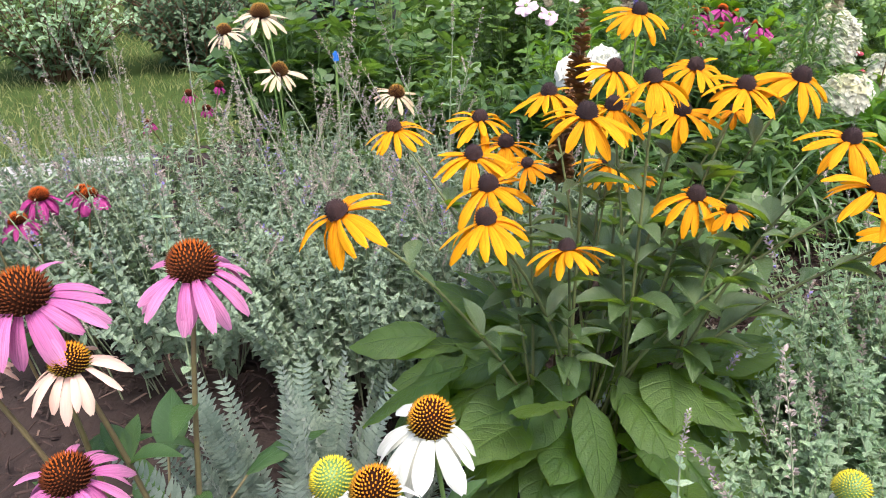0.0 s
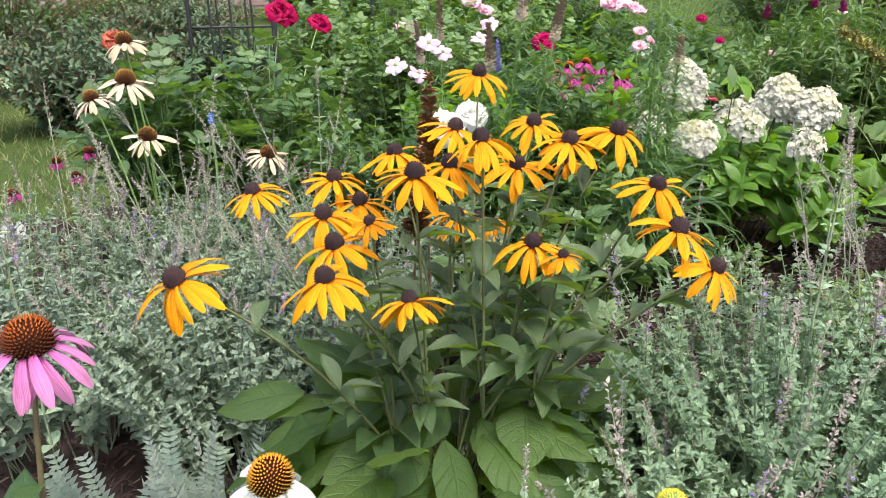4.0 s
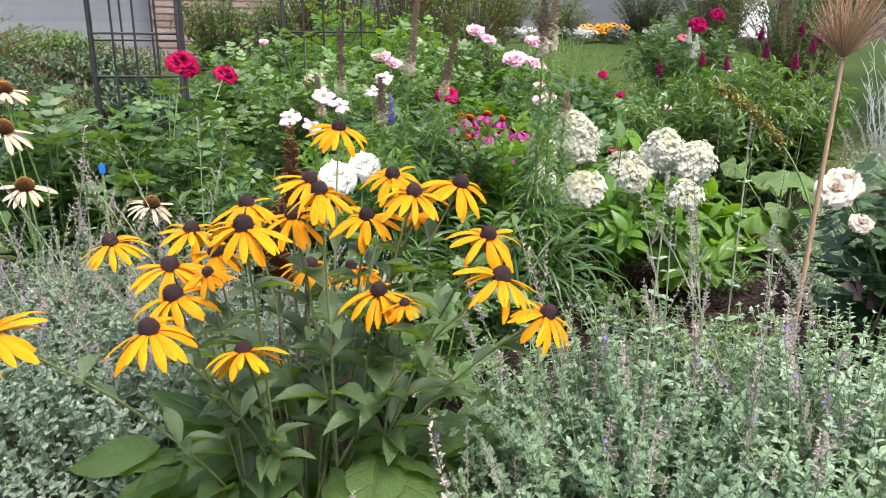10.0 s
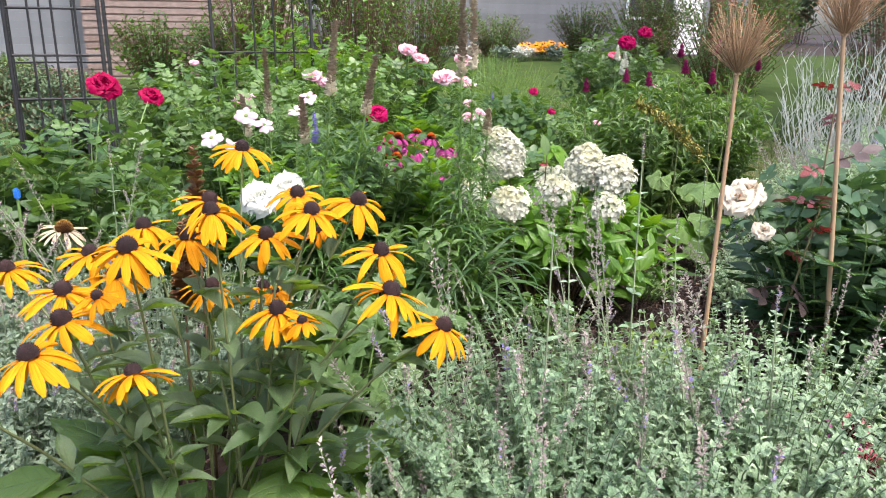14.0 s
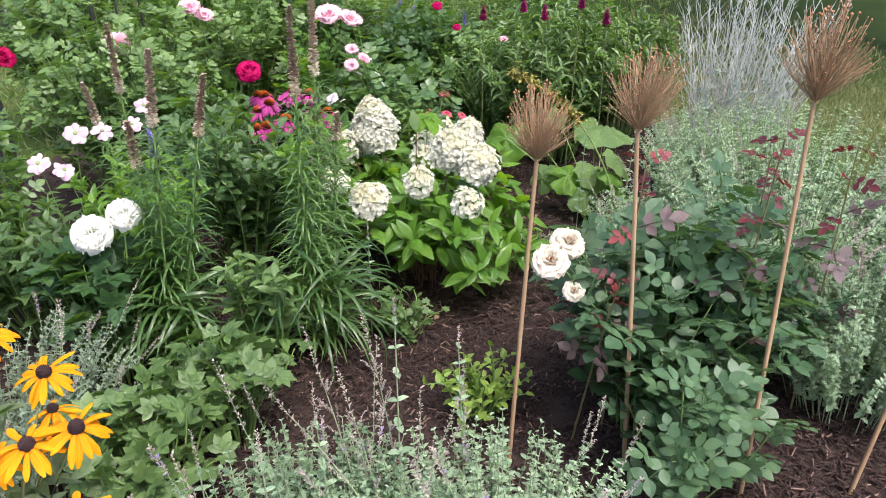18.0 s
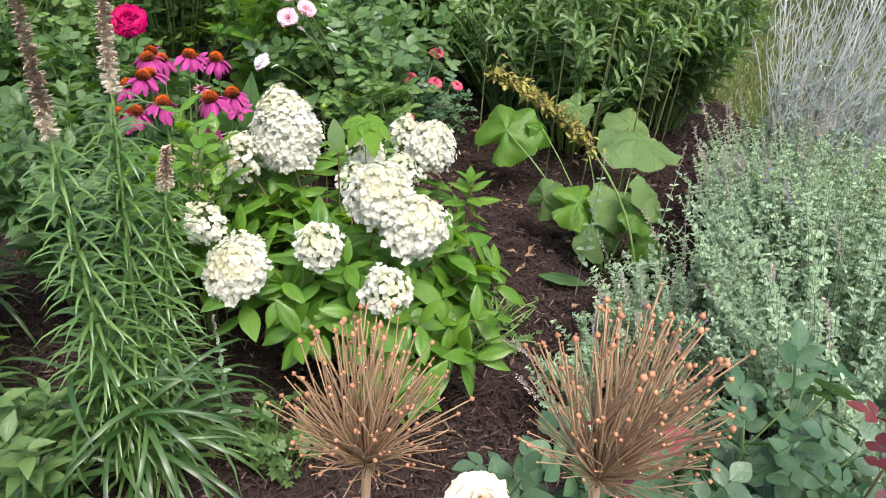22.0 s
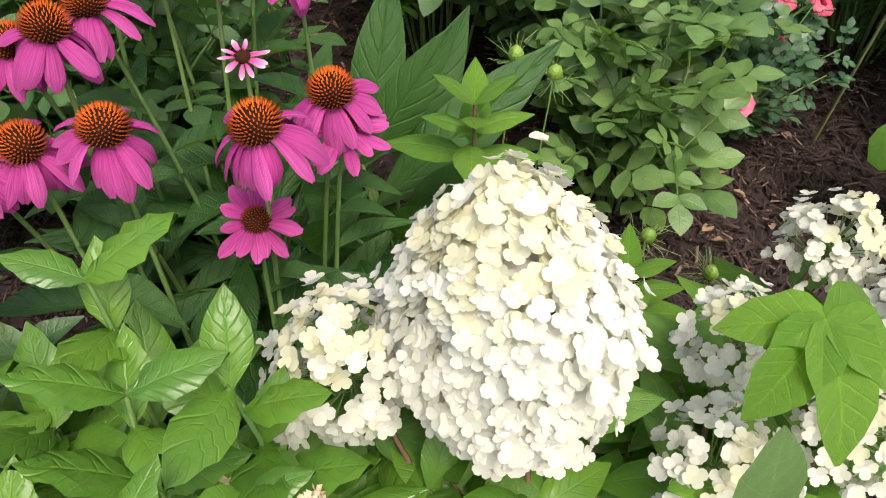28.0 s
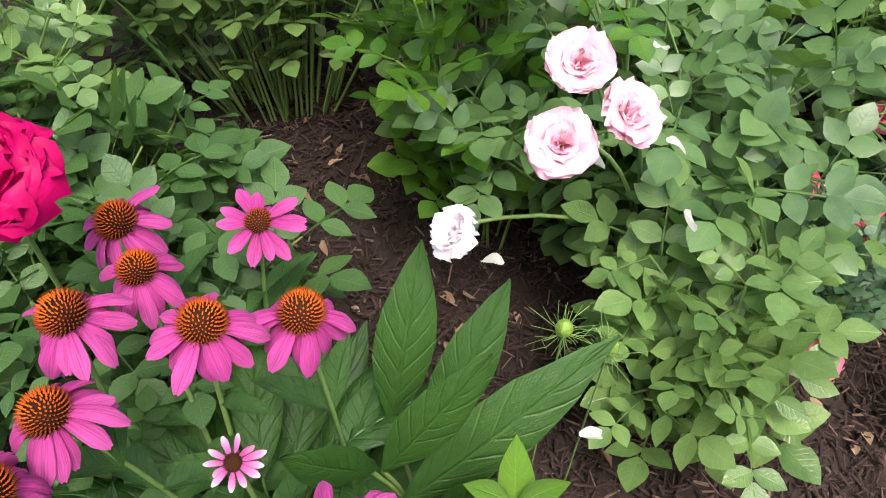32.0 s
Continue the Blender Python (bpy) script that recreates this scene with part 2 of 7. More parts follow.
M["white_petal"] = material("white_petal", (0.660, 0.680, 0.580), (0.780, 0.790, 0.740), 0.5, 50, 0.3, 0.2, spec=0.2, streaks=0.3)
M["blush"] = material("blush_cream_petal", (0.72, 0.42, 0.36), (0.80, 0.62, 0.48), 0.55, 40, 0.3, 0.2, spec=0.2, streaks=0.3)
M["cream_petal"] = material("faded_cream_petal", (0.50, 0.37, 0.23), (0.68, 0.56, 0.40), 0.6, 50, 0.3, 0.2, spec=0.2, streaks=0.6)
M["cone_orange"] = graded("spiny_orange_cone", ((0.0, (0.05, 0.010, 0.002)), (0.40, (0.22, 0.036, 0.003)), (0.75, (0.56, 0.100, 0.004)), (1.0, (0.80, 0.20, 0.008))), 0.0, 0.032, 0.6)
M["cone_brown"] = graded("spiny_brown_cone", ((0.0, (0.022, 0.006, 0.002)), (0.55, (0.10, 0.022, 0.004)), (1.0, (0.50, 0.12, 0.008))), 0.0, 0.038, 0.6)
M["cone_gold"] = graded("spiny_golden_cone", ((0.0, (0.09, 0.080, 0.008)), (0.45, (0.38, 0.17, 0.010)), (1.0, (0.78, 0.28, 0.012))), 0.002, 0.030, 0.6)
M["cone_core"] = material("dark_cone_core", (0.014, 0.005, 0.003), (0.036, 0.013, 0.006), 0.9, 200, spec=0.05)
M["cone_yellow"] = graded("spiny_yellow_green_cone", ((0.0, (0.10, 0.10, 0.01)), (0.5, (0.42, 0.36, 0.02)), (1.0, (0.66, 0.52, 0.03))), -0.002, 0.026, 0.6)
M["cone_olive"] = graded("spiny_olive_brown_cone", ((0.0, (0.05, 0.025, 0.008)), (0.5, (0.17, 0.085, 0.018)), (1.0, (0.34, 0.19, 0.03))), 0.0, 0.030, 0.6)
M["cone_red"] = graded("spiny_rust_cone", ((0.0, (0.04, 0.010, 0.006)), (0.5, (0.16, 0.035, 0.012)), (1.0, (0.30, 0.07, 0.02))), -0.002, 0.024, 0.7)
M["hyd"] = material("creamy_white_floret", (0.680, 0.676, 0.570), (0.730, 0.726, 0.635), 0.7, 30, 0.55, spec=0.05)
M["hyd_top"] = material("pale_yellow_floret", (0.665, 0.648, 0.445), (0.700, 0.690, 0.530), 0.7, 30, 0.55, spec=0.05)
M["rose_red"] = material("crimson_rose_petal", (0.170, 0.001, 0.026), (0.360, 0.002, 0.062), 0.5, 60, 0.2, spec=0.08)
M["rose_hot"] = material("hot_pink_rose_petal", (0.230, 0.001, 0.044), (0.430, 0.002, 0.090), 0.45, 60, 0.2, spec=0.08)
M["pale_tip"] = graded("pink_petal_with_white_tip", ((0.0, (0.55, 0.08, 0.28)), (0.45, (0.66, 0.24, 0.40)), (0.85, (0.84, 0.72, 0.74))), 0.011, 0.032, 0.5, 0.3, 0, 0.4)
M["rose_deep"] = material("rose_pink_inner_petal", (0.680, 0.260, 0.360), (0.740, 0.420, 0.480), 0.5, 60, 0.3)
M["rose_pink"] = material("pale_pink_rose_petal", (0.620, 0.290, 0.370), (0.720, 0.480, 0.520), 0.5, 60, 0.3)
M["rose_white"] = material("ivory_rose_petal", (0.66, 0.58, 0.43), (0.76, 0.70, 0.59), 0.5, 60, 0.3)
M["rose_rust"] = material("faded_rust_rose_petal", (0.26, 0.035, 0.018), (0.42, 0.10, 0.045), 0.6, 60, 0.2)
M["rose_lilac"] = material("lilac_white_rose_petal", (0.66, 0.56, 0.62), (0.78, 0.73, 0.74), 0.5, 60, 0.35)
M["rose_coral"] = material("coral_red_rose_petal", (0.48, 0.035, 0.090), (0.66, 0.12, 0.190), 0.5, 60, 0.2)
M["lavender"] = material("lavender_catmint_floret", (0.24, 0.20, 0.56), (0.42, 0.36, 0.70), 0.6, 80, 0.2)
M["pompon"] = material("raspberry_pompon_floret", (0.34, 0.055, 0.085), (0.56, 0.17, 0.19), 0.6, 90, 0.2)
M["calyx"] = material("faded_mauve_calyx", (0.300, 0.245, 0.220), (0.540, 0.470, 0.420), 0.8, 90, 0.2)
M["seed_brown"] = material("brown_seed_spike", (0.230, 0.170, 0.115), (0.480, 0.400, 0.310), 0.85, 120)
M["seed_gold"] = material("drying_bronze_seed_pod", (0.150, 0.065, 0.028), (0.330, 0.210, 0.060), 0.7, 90)
M["butterfly"] = material("magenta_bloom_spike", (0.24, 0.014, 0.10), (0.46, 0.042, 0.22), 0.6, 90, 0.2)
M["sage_stem"] = material("white_felted_stem", (0.300, 0.330, 0.300), (0.500, 0.520, 0.480), 0.8, 80)
M["orange_fl"] = material("orange_marigold_bloom", (0.72, 0.26, 0.005), (0.85, 0.42, 0.01), 0.6, 60, 0.2)
M["chip"] = material("wood_mulch_chip", (0.009, 0.0048, 0.0037), (0.047, 0.026, 0.020), 0.85, 40, bump=0.5, stretch=(1, 8, 8))
M["chip_pale"] = material("weathered_mulch_chip", (0.070, 0.044, 0.032), (0.180, 0.120, 0.090), 0.85, 40, bump=0.5, stretch=(1, 8, 8))
M["dry_leaf"] = material("dry_brown_leaf", (0.15, 0.09, 0.05), (0.36, 0.25, 0.16), 0.8, 50, 0.15)
M["lawn"] = material("lawn_turf", (0.020, 0.042, 0.008), (0.046, 0.072, 0.018), 0.95, 3.0, bump=0.8, bscale=60, spec=0.1)
M["blade"] = material("grass_blade", (0.095, 0.146, 0.040), (0.285, 0.285, 0.115), 0.6, 1.2, 0.3)
M["mulch"] = material("dark_bark_mulch", (0.007, 0.004, 0.003), (0.028, 0.016, 0.012), 0.9, 30, bump=1.0, bscale=70)
M["stone"] = material("pale_grey_paving_stone", (0.20, 0.195, 0.19), (0.29, 0.285, 0.275), 0.85, 12, bump=0.5, bscale=60)
M["iron"] = material("black_painted_iron", (0.012, 0.012, 0.013), (0.03, 0.03, 0.03), 0.5, 60, bump=0.1)
M["siding"] = material("pale_grey_vinyl_siding", (0.160, 0.168, 0.178), (0.215, 0.225, 0.235), 0.6, 4, bump=0.1)
M["brick"] = material("brown_grey_brick", (0.16, 0.11, 0.09), (0.27, 0.21, 0.18), 0.85, 12, bump=0.5)
M["dark_void"] = material("dark_window_glass", (0.015, 0.018, 0.02), (0.03, 0.034, 0.036), 0.1, 5)
M["white_paint"] = material("white_painted_board", (0.72, 0.74, 0.76), (0.80, 0.81, 0.82), 0.5, 8)
M["hedge"] = material("far_shrub_leaf", (0.045, 0.089, 0.043), (0.110, 0.169, 0.081), 0.6, 20, 0.3)


# ---- mesh tools ----
class Geo:
    """Gathers pieces of one mesh: arrays of vertices, three- and four-cornered faces, and a material slot each."""

    def __init__(self):
        self.v, self.t, self.q, self.tm, self.qm, self.n = [], [], [], [], [], 0
        self.uv, self.flat = [], True

    def add(self, v, f, mi=0):
        v, f = np.asarray(v, float), np.asarray(f, int)
        v = v.reshape(-1, v.shape[-1])
        self.uv.append(v[:, 3:] if v.shape[1] == 5 else np.zeros((len(v), 2)))
        self.flat = self.flat and v.shape[1] == 3
        v = v[:, :3]
        (self.t if f.shape[1] == 3 else self.q).append(f + self.n)
        (self.tm if f.shape[1] == 3 else self.qm).append(np.full(len(f), mi))
        self.v.append(v)
        self.n += len(v)
        return self

    def mesh(self, name, mats, smooth=True):
        me = bpy.data.meshes.new(name)
        v = np.concatenate(self.v)
        t = np.concatenate(self.t) if self.t else np.zeros((0, 3), int)
        q = np.concatenate(self.q) if self.q else np.zeros((0, 4), int)
        me.vertices.add(len(v))
        me.vertices.foreach_set("co", v.ravel())
        me.loops.add(t.size + q.size)
        me.loops.foreach_set("vertex_index", np.r_[t.ravel(), q.ravel()])
        me.polygons.add(len(t) + len(q))
        me.polygons.foreach_set("loop_start", np.r_[np.arange(len(t)) * 3, t.size + np.arange(len(q)) * 4])
        me.polygons.foreach_set("material_index", np.concatenate([*self.tm, *self.qm]))
        me.polygons.foreach_set("use_smooth", np.full(len(t) + len(q), smooth))
        if not self.flat:
            uv = np.concatenate(self.uv)[np.r_[t.ravel(), q.ravel()]]
            me.uv_layers.new(name="leaf").uv.foreach_set("vector", uv.ravel())
        for m in mats if isinstance(mats, (list, tuple)) else [mats]:
            me.materials.append(m)
        me.update(calc_edges=True)
        me.validate()
        return me


def unit(a):
    return a / np.maximum(np.linalg.norm(a, axis=-1, keepdims=True), 1e-9)


def leaf(prof, fold=0.25, curl=-0.15, wave=0.0, serr=0.0, bend=2.0):
    """A leaf along y, one long and one wide, with a midrib fold, a lengthwise curl and a wavy or toothed edge."""
    n, v = len(prof) - 1, []
    for i, w in enumerate(prof):
        s, w = i / n, max(w, 0.012) * 0.5 * (1 + (serr if i % 2 else -serr))
        z = curl * s**bend
        v += [(-w, s, z + fold * w + wave * math.sin(7 * s), -1, s), (0, s, z, 0, s), (w, s, z + fold * w - wave * math.sin(7 * s + 1), 1, s)]
    f = [(3 * i + j, 3 * i + j + 1, 3 * i + j + 4, 3 * i + j + 3) for i in range(n) for j in (0, 1)]
    return np.array(v), np.array(f)


def arched(prof, turn, fold=0.4):
    """A narrow leaf bent evenly over, through the given angle in degrees."""
    v, f = leaf(prof, fold, 0.0)
    a = radians(turn)
    out = [(x, math.sin(a * s) / a - z * math.sin(a * s), -(1 - math.cos(a * s)) / a + z * math.cos(a * s), p, q) for x, s, z, p, q in v]
    return np.array(out), f


def compose(tpl, places):
    """Several leaflets in one leaf: (x, y, z, turn in degrees, lift, size)."""
    vs, fs, k = [], [], 0
    for x, y, z, turn, lift, size in places:
        m = pose(x, y, z, lift, 0, turn) @ Matrix.Diagonal((size, size, size, 1))
        vs.append(np.array([(*(m @ Vector(p[:3])), p[3], p[4]) for p in tpl[0]]))
        fs.append(tpl[1] + k)
        k += len(tpl[0])
    return np.concatenate(vs), np.concatenate(fs)


def scatter(tpl, pos, way, up, length, width):
    """Copies of a leaf at pos, along way, facing up."""
    tv, tf = tpl
    pos, n = np.asarray(pos, float).reshape(-1, 3), len(np.asarray(pos).reshape(-1, 3))
    y = unit(np.broadcast_to(way, (n, 3)))
    x = unit(np.cross(y, np.broadcast_to(up, (n, 3))) + 1e-6)
    z = np.cross(x, y)
    length, width = (np.broadcast_to(a, (n,))[:, None, None] for a in (length, width))
    v = pos[:, None] + x[:, None] * tv[None, :, :1] * width + y[:, None] * tv[None, :, 1:2] * length + z[:, None] * tv[None, :, 2:3] * length
    f = tf[None] + (np.arange(n) * len(tv))[:, None, None]
    v = np.concatenate([v, np.broadcast_to(tv[None, :, 3:], (n, len(tv), 2))], -1)
    return v.reshape(-1, 5), f.reshape(-1, tf.shape[1])


def flat(tpl, w, z=1.0):
    """One leaf of a given width, to be a mesh by itself."""
    return tpl[0] * np.array([w, 1, z, 1, 1])


def tube(points, r0, r1, sides=5):
    """A tapered stalk through the points."""
    p = np.asarray(points, float)
    d = unit(np.gradient(p, axis=0))
    ref = np.where(np.abs(d[:, 2:]) > 0.9, np.array([[1.0, 0, 0]]), np.array([[0, 0, 1.0]]))
    a = unit(np.cross(d, ref))
    b = np.cross(d, a)
    ang = np.arange(sides) * 2 * np.pi / sides
    r = np.linspace(r0, r1, len(p))[:, None, None]
    v = p[:, None] + r * (a[:, None] * np.cos(ang)[None, :, None] + b[:, None] * np.sin(ang)[None, :, None])
    i, j = np.meshgrid(np.arange(len(p) - 1), np.arange(sides), indexing="ij")
    k = (j + 1) % sides
    f = np.stack([i * sides + j, i * sides + k, (i + 1) * sides + k, (i + 1) * sides + j], -1).reshape(-1, 4)
    return v.reshape(-1, 3), f


def arc(p0, p2, lift=0.6, out=0.3, n=7):
    """A bent line from p0 to p2 that first rises and then leans over."""
    p0, p2 = np.asarray(p0, float), np.asarray(p2, float)
    p1 = p0 + (p2 - p0) * np.array([out, out, lift])
    t = np.linspace(0, 1, n)[:, None]
    return (1 - t) ** 2 * p0 + 2 * t * (1 - t) * p1 + t**2 * p2


def thing(name, x, y, z, label, category, group="", kind=""):
    return tagged_at(new(name), x, y, z, label, category, group, kind)


def tagged_at(ob, x, y, z, label, category, group="", kind=""):
    ob.matrix_world = pose(x, y, z)
    return tagged(ob, label, category, group, kind)


def part(name, me, parent, local=None, label="", kind=""):
    """One mesh under a thing or a part; local is its pose from that parent's own origin."""
    ob = new(name, me)
    ob.parent = parent
    if local is not None:
        ob.matrix_basis = local
    return tagged(ob, label, kind=kind)


def aim(p, way, spin=0.0, size=1.0):
    """The pose of a thing at p whose z points along way."""
    return Matrix.Translation(Vector(p)) @ Vector(way).to_track_quat("Z", "Y").to_matrix().to_4x4() @ pose(0, 0, 0, 0, 0, spin) @ Matrix.Scale(size, 4)


G_Y = (-40.0, 1.0, 2.0, 3.0, 3.6, 4.5, 6.0, 10.0, 15.0, 60.0)
G_Z = (0.06, 0.06, 0.04, -0.03, -0.055, -0.05, 0.06, 0.38, 0.72, 2.0)


def ground_z(x, y):
    return float(np.interp(y, G_Y, G_Z))


B_X = (-60.0, -2.6, -2.0, -1.2, -0.5, 0.1, 0.5, 2.6, 3.3, 3.9)
B_Y = (2.6, 2.8, 3.15, 3.55, 3.9, 4.6, 5.2, 5.3, 4.8, 3.6)


def in_bed(x, y):
    return x < (3.45 + 0.22 * math.sin(2.1 * y) if y > 2.4 else 4.3) and y < float(np.interp(x, B_X, B_Y)) and y > -6


# leaf outlines
OVATE = leaf((0.1, 0.75, 1.0, 0.7, 0.03), 0.25, -0.2)
OVATE6 = leaf((0.1, 0.62, 0.92, 1.0, 0.78, 0.42, 0.03), 0.22, -0.22, 0.015)
SMALL = leaf((0.2, 1.0, 0.03), 0.3, -0.1)
TOOTHED = leaf((0.3, 0.95, 1.0, 0.85, 0.6, 0.03), 0.25, -0.12, 0.02, 0.09)
LANCE = leaf((0.15, 0.7, 1.0, 0.8, 0.03), 0.3, -0.2)
LANCE8 = leaf((0.18, 0.5, 0.85, 1.0, 0.95, 0.75, 0.42, 0.03), 0.3, -0.28, 0.012)
BLADE = leaf((0.8, 1.0, 0.9, 0.65, 0.05), 0.02, -0.35, bend=2.2)
ARCH = arched((0.7, 1.0, 1.0, 0.9, 0.8, 0.5, 0.05), 150, 0.012)
ARCH2 = arched((0.8, 1.0, 0.9, 0.6, 0.05), 95, 0.02)
GRASS = leaf((1.0, 0.8, 0.05), 0.03, -0.3)
ROSE_LEAF = compose(leaf((0.1, 0.50, 0.70, 0.64, 0.40, 0.03), 0.16, -0.10), ((0, 0.74, 0, 0, -6, 0.42), (0, 0.62, 0, 62, 5, 0.36), (0, 0.62, 0, -62, 8, 0.36), (0, 0.28, 0, 68, 5, 0.33), (0, 0.28, 0, -68, 8, 0.33), (0, 0.0, 0, 0, 0, 0.80)))
ROSE_LEAF[0][-18:, 0] *= 0.04
FERN_LEAF = compose(leaf((0.25, 0.42, 0.25, 0.02), 0.2, -0.1), [(0, 0.06 + 0.038 * i, 0, s * 66, 8 + 9 * (i % 3), 0.115 * (1 - 0.03 * abs(i - 9))) for i in range(24) for s in (1, -1)])
LOBED = compose(leaf((0.25, 0.62, 0.5, 0.03), 0.25, -0.1), [(0, 0.30, 0, a, 4, 0.62 - 0.0012 * abs(a)) for a in (0, 48, -48, 98, -98)])


def shrub_frames(rng, x, y, rx, ry, h, stems, per, low=0.3, flat=0.5, pairs=False, base=0.25):
    """Arching stems from one root out to a domed top, and the leaf seats along them."""
    z0 = ground_z(x, y)
    az, r = rng.uniform(0, 2 * np.pi, stems), np.sqrt(rng.uniform(0, 1, stems))
    top = h * (flat + (1 - flat) * np.sqrt(1 - 0.9 * r**2)) * rng.uniform(0.78, 1.08, stems)
    tip = np.stack([x + rx * r * np.cos(az), y + ry * r * np.sin(az), z0 + top], -1)
    root = np.stack([x + base * rx * r * np.cos(az), y + base * ry * r * np.sin(az), np.full(stems, z0 - 0.01)], -1)
    ctl = root + (tip - root) * np.array([0.45, 0.45, 0.75]) + rng.normal(0, 0.03, (stems, 3))
    t = np.linspace(low, 1.0, per)
    t = np.clip(t[None] + rng.normal(0, 0.02, (stems, per)), 0, 1)[..., None]
    pos = (1 - t) ** 2 * root[:, None] + 2 * t * (1 - t) * ctl[:, None] + t**2 * tip[:, None]
    tan = unit(2 * (1 - t) * (ctl - root)[:, None] + 2 * t * (tip - ctl)[:, None])
    spin = np.arange(per)[None] * (np.pi / 2 if pairs else 2.4) + rng.uniform(0, 6.3, (stems, 1))
    a = unit(np.cross(tan, np.array([0.31, 0.17, 0.05]) + np.zeros_like(tan)))
    b = np.cross(tan, a)
    side = a * np.cos(spin)[..., None] + b * np.sin(spin)[..., None]
    return root, ctl, tip, pos, tan, side, t[..., 0]


def stems_into(g, root, ctl, tip, r0, r1, mi=0, n=6, sides=4):
    t = np.linspace(0, 1, n)[:, None]
    for p0, p1, p2 in zip(root, ctl, tip):
        g.add(*tube((1 - t) ** 2 * p0 + 2 * t * (1 - t) * p1 + t**2 * p2, r0, r1, sides), mi)


def shrub(name, label, category, x, y, rx, ry, h, stems, per, tpl, length, width, leafm, stemm, seed, low=0.3, flat=0.5, pairs=False, rise=0.25, shrink=0.4, r0=0.004, base=0.25, group=""):
    """A leafy plant: its root thing, one mesh of stems and one of leaves. Returns it with the tips and the way each points."""
    rng = np.random.default_rng(seed)
    root, ctl, tip, pos, tan, side, t = shrub_frames(rng, x, y, rx, ry, h, stems, per, low, flat, pairs, base)
    ob = thing(name, x, y, ground_z(x, y), label, category, group)
    inv = -np.array([x, y, ground_z(x, y)])
    g = Geo()
    stems_into(g, root + inv, ctl + inv, tip + inv, r0, r0 * 0.45)
    part("branchwork", g.mesh("branchwork", stemm), ob, kind="stuff")
    g = Geo()
    for s in (1, -1) if pairs else (1,):
        way = unit(side * s * rng.uniform(0.7, 1.0, side.shape[:2])[..., None] + tan * 0.35 + np.array([0, 0, rise]) + rng.normal(0, 0.16, side.shape))
        up = unit(np.array([0, 0, 1.0]) + tan * 0.5 + rng.normal(0, 0.3, side.shape))
        k = (1 - shrink * t) * rng.uniform(0.65, 1.2, t.shape)
        g.add(*scatter(tpl, (pos + inv).reshape(-1, 3), way.reshape(-1, 3), up.reshape(-1, 3), (length * k).ravel(), (width * k).ravel()))
    part("foliage", g.mesh("foliage", leafm), ob, kind="stuff")
    return ob, tip + inv, unit(tip - ctl)


